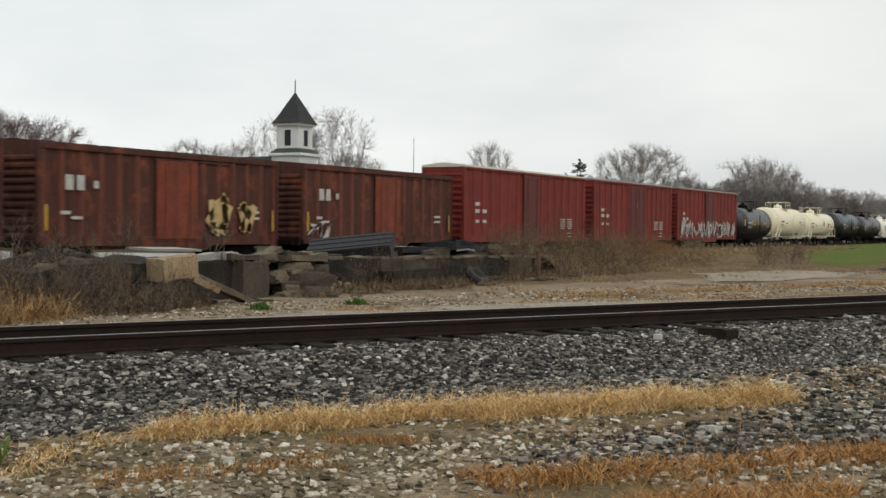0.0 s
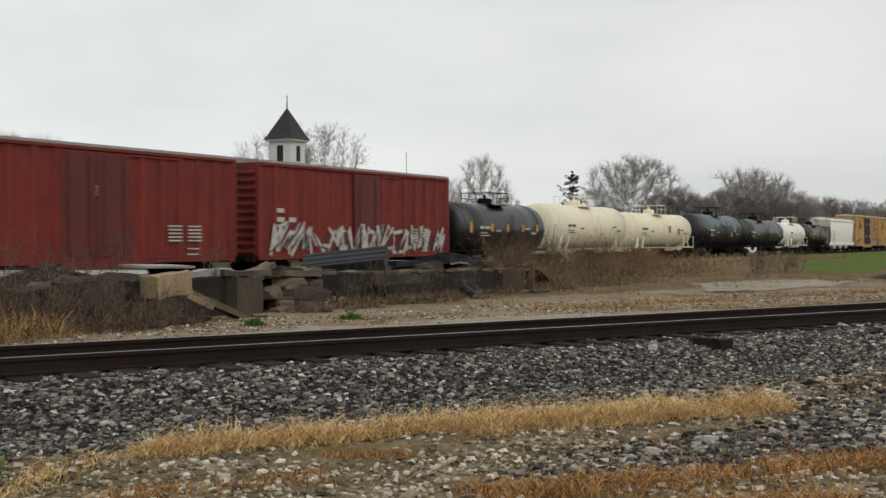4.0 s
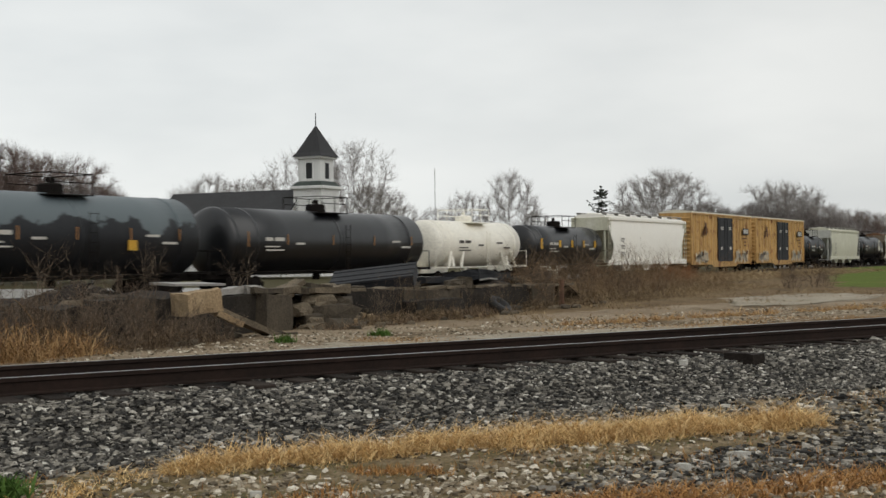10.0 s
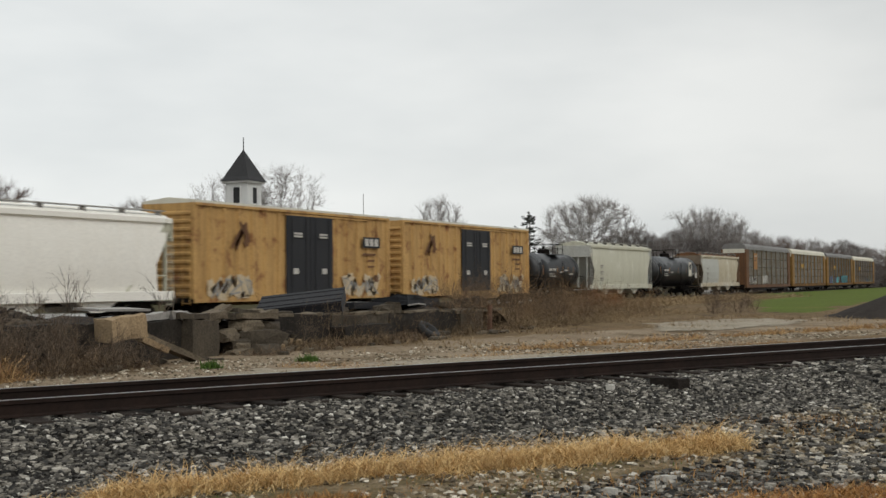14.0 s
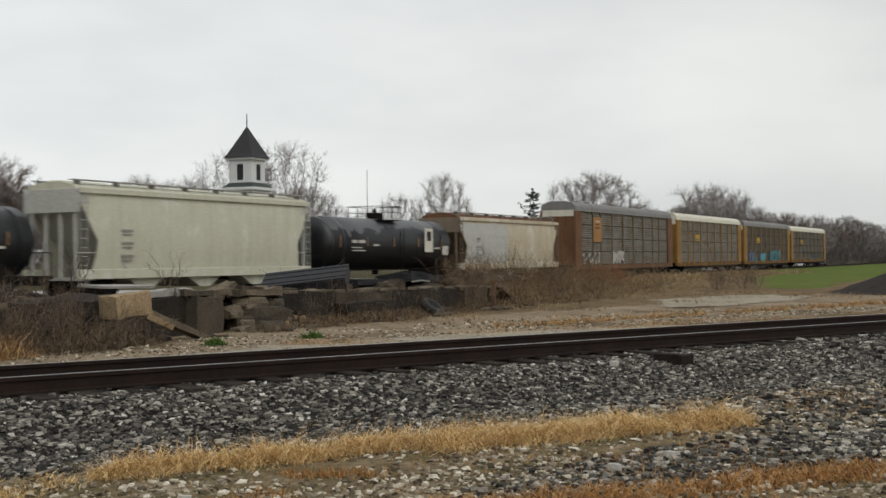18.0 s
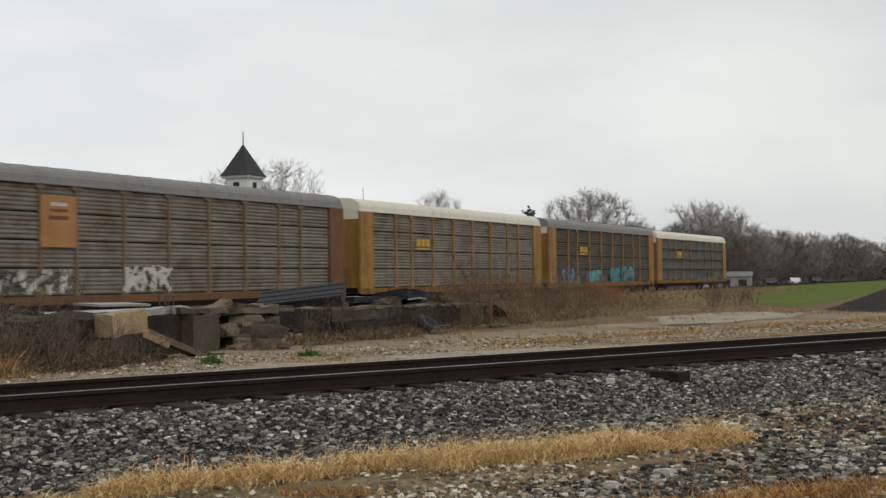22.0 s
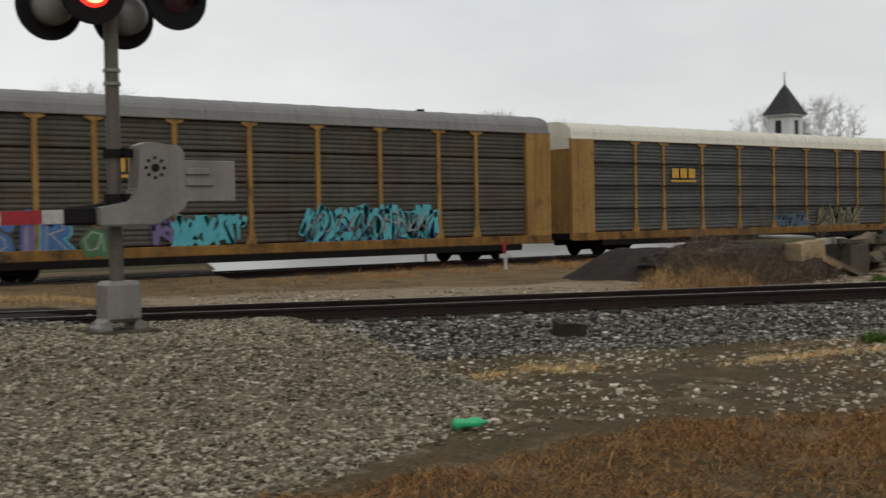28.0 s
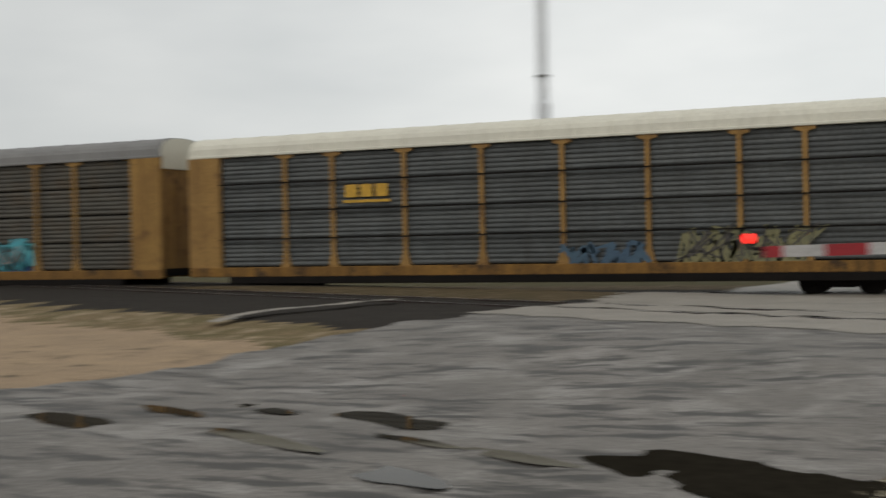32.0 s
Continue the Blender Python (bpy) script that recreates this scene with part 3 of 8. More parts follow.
def running_gear(car, length, inset):
    for s in (-1, 1):
        t = shared("truck", TRUCK, car, pose(s * (length / 2 - inset), 0, 0))
        for x in (-0.89, 0.89):
            for y in (-0.75, 0.75):
                shared("wheel", WHEEL, t, pose(x, y, 0.42, 0, 0, 0 if y > 0 else 180))
        shared("coupler", COUPLER, car, pose(s * length / 2, 0, 0, 0, 0, 0 if s > 0 else 180))


def ladder(car, x, y, z0, z1, material, across="x", width=0.42):
    bm = bmesh.new()
    d = width / 2
    for k in (-d, d):
        a = (x + k, y, z0) if across == "x" else (x, y + k, z0)
        b = (x + k, y, z1) if across == "x" else (x, y + k, z1)
        rod(bm, a, b, 0.018, 5)
    z = z0 + 0.1
    while z < z1:
        a = (x - d, y, z) if across == "x" else (x, y - d, z)
        b = (x + d, y, z) if across == "x" else (x, y + d, z)
        rod(bm, a, b, 0.014, 5)
        z += 0.38
    return part("ladder", bm, material, car)


def bars(car, name, material, marks, y, label=""):
    """Plain bars for writing that cannot be read: rows of (x, z, width, height) on the side at y."""
    for x, z, w, h in marks:
        bm = bmesh.new()
        box(bm, x - w / 2, x + w / 2, y - 0.006, y + 0.004, z - h / 2, z + h / 2)
        part(name, bm, material, car, label)


def scrawl(car, material, x0, x1, z0, z1, y, seed, n=14, label="", thick=0.13):
    """Sprayed angular letters: thin flat zigzag strokes that cross one another on a side."""
    rnd = random.Random(seed)
    for k in range(n):
        bm = bmesh.new()
        w = max((x1 - x0) / n * 1.6, 0.75 * (z1 - z0))
        cx = min(max(x0 + (x1 - x0) * (k + 0.5) / n, x0 + 0.4 * w), x1 - 0.4 * w)
        lean = rnd.uniform(0.1, 0.35)
        pts, up = [], rnd.random() < 0.5
        for i in range(rnd.choice((3, 4, 4, 5))):
            f = rnd.uniform(0.62, 1.0) if up else rnd.uniform(0.0, 0.35)
            px = cx + rnd.uniform(-0.5, 0.5) * w + lean * (f - 0.5) * (z1 - z0)
            pts.append(Vector((px, 0, z0 + f * (z1 - z0))))
            up = not up if rnd.random() < 0.75 else up
        d = 0.0007 * k
        for a, b in zip(pts, pts[1:]):
            t = b - a
            if t.length < 0.1:
                continue
            t.normalize()
            q = Vector((-t.z, 0, t.x)) * thick * 0.5
            wa, wb = rnd.uniform(0.6, 1.3), rnd.uniform(0.3, 1.1)
            a2, b2 = a - t * thick * 0.3, b + t * thick * 0.3
            bm.faces.new([bm.verts.new((p.x, y - d, p.z)) for p in (a2 + q * wa, a2 - q * wa, b2 - q * wb, b2 + q * wb)])
        if not bm.faces:
            bm.free()
            continue
        part("graffiti", bm, material, car, label)


def ribbon(bm, pts, width, y):
    """A flat painted stroke with round ends along a line of (x, z) points."""
    n = 10
    for (ax, az), (bx, bz) in zip(pts, pts[1:]):
        t = math.atan2(bz - az, bx - ax)
        ring = [(bx + width / 2 * math.cos(t - math.pi / 2 + math.pi * k / n), bz + width / 2 * math.sin(t - math.pi / 2 + math.pi * k / n)) for k in range(n + 1)]
        ring += [(ax + width / 2 * math.cos(t + math.pi / 2 + math.pi * k / n), az + width / 2 * math.sin(t + math.pi / 2 + math.pi * k / n)) for k in range(n + 1)]
        bm.faces.new([bm.verts.new((x, y, z)) for x, z in ring])
        y -= 0.0004


GLYPHS = {"s": [[(0.9, 0.85), (0.55, 1.0), (0.15, 0.85), (0.15, 0.62), (0.75, 0.42), (0.85, 0.18), (0.5, 0.0), (0.1, 0.1)]],
          "i": [[(0.45, 0.0), (0.5, 0.62)], [(0.5, 0.95), (0.56, 1.0)]],
          "r": [[(0.15, 0.0), (0.2, 0.98)], [(0.2, 0.98), (0.75, 0.9), (0.8, 0.65), (0.25, 0.5)], [(0.35, 0.5), (0.95, 0.0)]],
          "a": [[(0.85, 0.6), (0.5, 0.68), (0.2, 0.4), (0.35, 0.05), (0.7, 0.1), (0.85, 0.6)], [(0.85, 0.6), (0.95, 0.0)]]}


def bubble_letter(car, glyph, x0, x1, z0, z1, y, width, fill, edge, label=""):
    """A fat sprayed letter: a dark outline with the fill and a pale shine on it."""
    w = x1 - x0 - width
    lines = [[(x0 + width / 2 + px * w, z0 + width / 2 + pz * (z1 - z0 - width)) for px, pz in line] for line in GLYPHS[glyph]]
    for name, mat, k, d, lift in (("graffiti_outline", edge, 1.28, 0.0, 0.0), ("graffiti", fill, 0.95, 0.006, 0.0), ("graffiti_shine", M_SILVER, 0.12, 0.012, 0.2)):
        bm = bmesh.new()
        for line in lines:
            ribbon(bm, [(px - 0.1 * width * (lift > 0), pz + lift * width) for px, pz in line], width * k, y - d)
        part(name, bm, mat, car, label if name == "graffiti" else "")


def box_car(label, length, height, width, paint, door_paint, roof_mat, door_x, door_w, ribs, group, split=0, plain_end=None, inset=2.6, rib_paint=None):
    car = thing("boxcar", label, "boxcar", group=group)
    hw, z0, hl = width / 2, 0.95, length / 2
    bm = bmesh.new()
    box(bm, -hl, hl, -hw + 0.09, hw - 0.09, z0, height - 0.16)
    part("body", bm, paint, car)
    # corrugated roof with a slight ridge
    bm = bmesh.new()
    prism(bm, [(-hw - 0.03, height - 0.16), (-hw - 0.03, height - 0.05), (0, height + 0.10), (hw + 0.03, height - 0.05), (hw + 0.03, height - 0.16)], "x", -hl - 0.06, hl + 0.06)
    n = int(length / 1.2)
    for k in range(n + 1):
        x = -hl + k * length / n
        prism(bm, [(-hw - 0.03, height - 0.05), (-hw - 0.03, height - 0.02), (0, height + 0.14), (hw + 0.03, height - 0.02), (hw + 0.03, height - 0.05), (0, height + 0.09)], "x", x - 0.05, x + 0.05)
    part("roof", bm, roof_mat, car)
    bm = bmesh.new()
    for s in (-1, 1):
        box(bm, -hl, hl, s * hw - 0.04, s * hw + 0.025, height - 0.28, height - 0.14, 0.01)
    part("top_chord", bm, paint, car)
    bm = bmesh.new()
    for s in (-1, 1):
        prism(bm, [(-hl, z0 + 0.22), (-hl, z0 - 0.18), (-door_w * 0.9 + door_x, z0 - 0.18), (-door_w * 0.75 + door_x, z0 - 0.42), (door_w * 0.75 + door_x, z0 - 0.42), (door_w * 0.9 + door_x, z0 - 0.18), (hl, z0 - 0.18), (hl, z0 + 0.22)], "y", s * (hw - 0.03) - 0.03, s * (hw - 0.03) + 0.03)
    part("side_sill", bm, paint, car)
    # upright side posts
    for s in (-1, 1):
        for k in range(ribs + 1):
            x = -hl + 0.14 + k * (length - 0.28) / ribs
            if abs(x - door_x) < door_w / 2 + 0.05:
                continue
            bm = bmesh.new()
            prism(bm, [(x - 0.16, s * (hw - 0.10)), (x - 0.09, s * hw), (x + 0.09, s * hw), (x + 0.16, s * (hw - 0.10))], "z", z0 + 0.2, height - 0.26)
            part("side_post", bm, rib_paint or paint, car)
    # doors
    leaves = 2 if split else 1
    for s in (-1, 1):
        for k in range(leaves):
            w = door_w / leaves
            xc = door_x - door_w / 2 + w * (k + 0.5)
            bm = bmesh.new()
            box(bm, xc - w / 2 + 0.02, xc + w / 2 - 0.02, s * hw - 0.04, s * hw + 0.02, z0 + 0.1, height - 0.42, 0.01)
            nz, ribs_z = 5, []
            for i in range(nz):
                z = z0 + 0.25 + i * (height - z0 - 0.85) / (nz - 1)
                ribs_z.append(z)
            d = part("door", bm, door_paint, car)
            for z in ribs_z:
                bm = bmesh.new()
                box(bm, xc - w / 2 + 0.05, xc + w / 2 - 0.05, s * hw - 0.02, s * hw + 0.065, z - 0.05, z + 0.05, 0.015)
                part("door_rib", bm, paint, d)
            for q in (-0.3, 0.3):
                bm = bmesh.new()
                rod(bm, (xc + q * w, s * (hw + 0.085), z0 + 0.15), (xc + q * w, s * (hw + 0.085), height - 0.5), 0.022, 6)
                part("lock_rod", bm, door_paint, d)
    for s in (-1, 1):
        for za, zc in ((height - 0.42, height - 0.33), (z0 - 0.02, z0 + 0.08)):
            bm = bmesh.new()
            box(bm, door_x - door_w / 2 - 0.1, door_x + door_w * 1.35, s * hw - 0.01, s * hw + 0.09, za, zc, 0.01)
            part("door_track", bm, paint, car)
    # ribbed ends
    for s in (-1, 1):
        bm = bmesh.new()
        box(bm, s * hl - 0.06, s * hl + 0.04, -hw + 0.02, hw - 0.02, z0, height - 0.15)
        e = part("end_panel", bm, paint, car)
        nz = 11
        for i in range(nz):
            z = z0 + 0.2 + i * (height - z0 - 0.85) / (nz - 1)
            bm = bmesh.new()
            prism(bm, [(s * (hl + 0.03), z - 0.15), (s * (hl + 0.14), z - 0.05), (s * (hl + 0.14), z + 0.05), (s * (hl + 0.03), z + 0.15)], "y", -hw + 0.16, hw - 0.16)
            part("end_rib", bm, paint, e)
        for q in (-1, 1):
            bm = bmesh.new()
            box(bm, s * hl - 0.1, s * hl + 0.1, q * (hw - 0.07) - 0.09, q * (hw - 0.07) + 0.09, z0, height - 0.15)
            part("corner_post", bm, paint, e)
        if plain_end:
            bm = bmesh.new()
            box(bm, s * hl - 0.02, s * hl + 0.14, -hw + 0.02, hw - 0.02, height - 0.62, height - 0.14, 0.01)
            part("end_header", bm, plain_end, e, "pale top strip of the end")
    for s in (-1, 1):
        ladder(car, s * (hl - 0.3), -s * (hw + 0.07), z0 - 0.3, z0 + 1.5 if height > 5 else height - 0.2, paint)
        ladder(car, s * (hl + 0.2), s * (hw - 0.35), z0 - 0.3, z0 + 1.5, paint, "y")
    bm = bmesh.new()
    box(bm, -hl - 0.1, hl + 0.1, -0.35, 0.35, z0 - 0.25, z0)
    for s in (-1, 1):
        box(bm, s * hl - 0.15, s * hl + 0.15, -hw + 0.1, hw - 0.1, z0 - 0.2, z0 + 0.05)
    part("centre_sill", bm, M_UNDER, car)
    running_gear(car, length + 1.0, inset)
    return car


def tank_car(label, length, radius, zc, paint, group, dome=0.0, saddle=True, rails=True, bands=0, inset=2.4, frame_mat=None, marks=None):
    car = thing("tank_car", label, "tank car", group=group)
    frame_mat = frame_mat or paint
    hl = length / 2
    bm = bmesh.new()
    cap = [(radius * 0.34 * (1 - math.cos(a)), radius * math.sin(a)) for a in [i * math.pi / 2 / 7 for i in range(8)]]
    lathe(bm, [(-hl + cap[-1][0], radius), (-hl * 0.5, radius), (0, radius), (hl * 0.5, radius), (hl - cap[-1][0], radius)], "X", 40)
    shift(bm, Matrix.Translation((0, 0, zc)))
    tank = part("tank", bm, paint, car, smooth=True)
    for s in (-1, 1):
        bm = bmesh.new()
        lathe(bm, [(s * (hl - d), r) for d, r in cap], "X", 40)
        shift(bm, Matrix.Translation((0, 0, zc)))
        # heads of the pale-topped tanks go black: their shade is put in as paint
        part("tank_head", bm, M_BLACK if paint in (M_BLUETANK, M_DRIPTANK) else paint, tank, smooth=True)
    for k in range(bands):
        x = -hl * 0.78 + k * hl * 1.56 / max(1, bands - 1)
        bm = bmesh.new()
        lathe(bm, [(x - 0.09, radius), (x - 0.08, radius + 0.02), (x + 0.08, radius + 0.02), (x + 0.09, radius)], "X", 40)
        shift(bm, Matrix.Translation((0, 0, zc)))
        part("weld_band", bm, paint, tank, smooth=True)
    # manway housing, platform and handrails
    top = zc + radius
    bm = bmesh.new()
    lathe(bm, [(top - 0.12, 0.0), (top - 0.12, 0.52), (top + 0.3, 0.5), (top + 0.36, 0.44), (top + 0.4, 0.0)], "Z", 20)
    m = part("manway", bm, frame_mat, car, smooth=False)
    bm = bmesh.new()
    rod(bm, (0.3, 0.15, top + 0.4), (0.3, 0.15, top + 0.62), 0.09, 8)
    rod(bm, (-0.22, -0.1, top + 0.4), (-0.22, -0.1, top + 0.56), 0.12, 8)
    part("valve", bm, frame_mat, m)
    bm = bmesh.new()
    box(bm, -1.15, 1.15, -1.25, -0.55, top - 0.14, top - 0.10)
    box(bm, -1.15, 1.15, 0.55, 1.25, top - 0.14, top - 0.10)
    part("platform", bm, frame_mat, car)
    if rails:
        bm = bmesh.new()
        for y in (-1.22, 1.22):
            for x in (-1.12, 0.0, 1.12):
                rod(bm, (x, y, top - 0.12), (x, y, top + 0.72), 0.025, 6)
            for z in (top + 0.36, top + 0.72):
                rod(bm, (-1.12, y, z), (1.12, y, z), 0.022, 6)
        for x in (-1.12, 1.12):
            rod(bm, (x, -1.22, top + 0.72), (x, 1.22, top + 0.72), 0.022, 6)
        part("handrail", bm, frame_mat, car)
    ladder(car, 0.55, -radius - 0.07, 0.75, zc + radius * 0.55, frame_mat)
    ladder(car, -0.55, radius + 0.07, 0.75, zc + radius * 0.55, frame_mat)
    # stub sills, bolsters and end platforms
    for s in (-1, 1):
        bm = bmesh.new()
        box(bm, s * (hl - 1.2) - 1.75, s * (hl - 1.2) + 1.75, -0.32, 0.32, 0.72, 1.12, 0.03)
        box(bm, s * (hl + 0.42) - 0.14, s * (hl + 0.42) + 0.14, -1.45, 1.45, 0.98, 1.12)
        prism(bm, [(-1.3, 1.12), (1.3, 1.12), (radius * 0.82, zc - radius * 0.5), (-radius * 0.82, zc - radius * 0.5)], "x", s * (hl - inset + 0.4) - 0.14, s * (hl - inset + 0.4) + 0.14)
        part("sill", bm, frame_mat, car)
    bm = bmesh.new()
    for y in (-1.45, 1.45):
        rod(bm, (-hl - 0.4, y, 1.05), (hl + 0.4, y, 1.05), 0.03, 6)
        for k in range(9):
            x = -hl + k * length / 8
            rod(bm, (x, y, 1.05), (x, y * 0.72, 1.02), 0.02, 5)
        for s in (-1, 1):
            rod(bm, (s * (hl + 0.4), y, 1.05), (s * (hl + 0.4), y, 2.05), 0.025, 6)
    for s in (-1, 1):
        rod(bm, (s * (hl + 0.4), -1.45, 2.05), (s * (hl + 0.4), 1.45, 2.05), 0.025, 6)
    part("grab_rail", bm, frame_mat, car)
    bm = bmesh.new()
    rod(bm, (0.0, 0, zc - radius + 0.05), (0.0, 0, zc - radius - 0.3), 0.2, 12)
    part("bottom_outlet", bm, frame_mat, car)
    running_gear(car, length + 1.0, inset)
    return car


def hopper_car(label, length, height, paint, roof_mat, group, bays=3, curved=False, end_paint=None, patch=None):
    car = thing("covered_hopper", label, "hopper car", group=group)
    hl, hw, z0 = length / 2, 1.52, 0.95
    slope = 2.3
    # side sheet: full length above, cut back below the slope sheets
    for s in (-1, 1):
        bm = bmesh.new()
        top = height - 0.42
        out = [(-hl + 0.1, top), (hl - 0.1, top), (hl - 0.1, top - 0.45), (hl - slope * 0.55, z0 + 1.5), (hl - slope * 0.42, z0 + 0.38), (-hl + slope * 0.42, z0 + 0.38), (-hl + slope * 0.55, z0 + 1.5), (-hl + 0.1, top - 0.45)]
        if curved:
            bands = [(z0 + 0.38, hw - 0.10), (z0 + 0.9, hw - 0.02), (z0 + 1.6, hw + 0.02), (z0 + 2.4, hw), (top - 0.35, hw - 0.07), (top, hw - 0.16)]
        else:
            bands = [(z0 + 0.38, hw), (z0 + 1.5, hw), (top - 0.45, hw), (top, hw)]
        def reach(z):
            e = slope * (0.42 + 0.13 * min(1, (z - z0 - 0.38) / 1.12)) if z < z0 + 1.5 else slope * 0.55 + (0.1 - slope * 0.55) * min(1, (z - z0 - 1.5) / (top - 0.45 - z0 - 1.5))
            return hl - e
        cols = 12
        grid = [[bm.verts.new((reach(z) * (2 * c / cols - 1), s * y, z)) for c in range(cols + 1)] for z, y in bands]
        for a, b in zip(grid, grid[1:]):
            for c in range(cols):
                bm.faces.new((a[c], a[c + 1], b[c + 1], b[c]))
        back = [[bm.verts.new((v.co.x, v.co.y - s * 0.05, v.co.z)) for v in row] for row in grid]
        for a, b in zip(back, back[1:]):
            for c in range(cols):
                bm.faces.new((a[c], b[c], b[c + 1], a[c + 1]))
        side = part("side_sheet", bm, paint, car, smooth=curved)
        if patch and s < 0:
            bm = bmesh.new()
            zs = [b for b in bands if b[0] < top]
            rows = [(bm.verts.new((-reach(z) + 0.06, s * (y + 0.008), z)), bm.verts.new((-0.9, s * (y + 0.008), z))) for z, y in zs]
            for a, b in zip(rows, rows[1:]):
                bm.faces.new((a[0], a[1], b[1], b[0]))
            part("repaint_patch", bm, patch, side, "lighter grey repainted half")
        if not curved:
            for k in range(16):
                x = -hl + 0.9 + k * (length - 1.8) / 15
                bm = bmesh.new()
                box(bm, x - 0.045, x + 0.045, s * hw - 0.05, s * hw + 0.05, z0 + 0.9 if abs(x) < hl - slope else top - 1.4, top, 0.01)
                part("side_stake", bm, paint, side)
    # roof, hatches, running board
    bm = bmesh.new()
    t = height - 0.42
    prism(bm, [(-hw + 0.16, t), (-hw + 0.32, t + 0.16), (-0.6, t + 0.30), (0.6, t + 0.30), (hw - 0.32, t + 0.16), (hw - 0.16, t)] if curved else [(-hw, t), (-hw, t + 0.08), (0, t + 0.26), (hw, t + 0.08), (hw, t)], "x", -hl + 0.1, hl - 0.1)
    roof = part("roof", bm, roof_mat, car)
    for s in (-1, 1):
        bm = bmesh.new()
        box(bm, -hl + 0.1, hl - 0.1, s * hw - 0.05, s * hw + 0.06, t - 0.2, t + 0.04, 0.02)
        part("top_rail", bm, roof_mat if not curved else paint, car)
        bm = bmesh.new()
        box(bm, -hl, hl, s * hw - 0.06, s * hw + 0.06, z0 - 0.02, z0 + 0.4, 0.02)
        part("side_sill", bm, paint, car)
    for k in range(5):
        x = -hl + length * (k + 0.5) / 5
        bm = bmesh.new()
        box(bm, x - length * 0.085, x + length * 0.085, -0.32, 0.32, t + 0.24, t + 0.38, 0.04)
        part("hatch", bm, roof_mat, roof)
    bm = bmesh.new()
    for y in (-1.05, 1.05):
        box(bm, -hl + 0.2, hl - 0.2, y - 0.2, y + 0.2, t + 0.36, t + 0.40)
        for k in range(8):
            x = -hl + 0.5 + k * (length - 1.0) / 7
            box(bm, x - 0.02, x + 0.02, y - 0.18, y + 0.18, t + 0.1, t + 0.36)
    part("running_board", bm, M_GALV, roof)
    # end slope sheets and hopper bays
    ep = end_paint or paint
    for s in (-1, 1):
        bm = bmesh.new()
        out = [(s * (hl - 0.12), t), (s * (hl - 0.12), t - 0.5), (s * (hl - slope * 1.35), z0 + 0.3), (s * (hl - slope * 1.35 - 0.1), z0 + 0.3), (s * (hl - 0.3), t)]
        prism(bm, out, "y", -hw + 0.05, hw - 0.05)
        part("slope_sheet", bm, ep, car)
        bm = bmesh.new()
        box(bm, s * (hl - 0.08) - 0.05, s * (hl - 0.08) + 0.05, -hw, hw, t - 1.0, t, 0.01)
        part("end_sheet", bm, ep, car)
        bm = bmesh.new()
        for y in (-1.2, -0.4, 0.4, 1.2):
            box(bm, s * (hl - 0.2) - 0.05, s * (hl - 0.2) + 0.05, y - 0.06, y + 0.06, z0, t - 0.6)
        box(bm, s * (hl - 0.45) - 0.55, s * (hl - 0.45) + 0.55, -hw + 0.05, hw - 0.05, z0 - 0.06, z0 + 0.06)
        for y in (-1.3, 1.3):
            rod(bm, (s * (hl - 0.15), y, z0 + 1.1), (s * (hl - 1.6), y, z0 + 1.1), 0.03, 6)
        part("end_frame", bm, ep, car)
        ladder(car, s * (hl - 0.02), -1.15 * s, z0 - 0.3, t, ep, "y")
        ladder(car, s * (hl - 0.3), -(hw + 0.05), z0 - 0.3, t, ep)
    for k in range(bays):
        x = (k - (bays - 1) / 2) * (length - 2 * slope - 0.4) / bays
        w = (length - 2 * slope - 0.6) / bays / 2
        bm = bmesh.new()
        prism(bm, [(x - w, z0 + 0.4), (x + w, z0 + 0.4), (x + 0.35, z0 - 0.48), (x - 0.35, z0 - 0.48)], "y", -1.25, 1.25)
        part("hopper_bay", bm, paint, car)
    bm = bmesh.new()
    box(bm, -hl, hl, -0.3, 0.3, z0 - 0.2, z0)
    part("centre_sill", bm, M_UNDER, car)
    running_gear(car, length + 0.7, 2.2)
    return car


BAYS = [0, 2.85, 4.87, 7.8, 10.78, 13.72, 16.66, 19.63, 21.65, 24.5]


def rounded(c):
    return math.copysign(abs(c) ** 0.72, c)


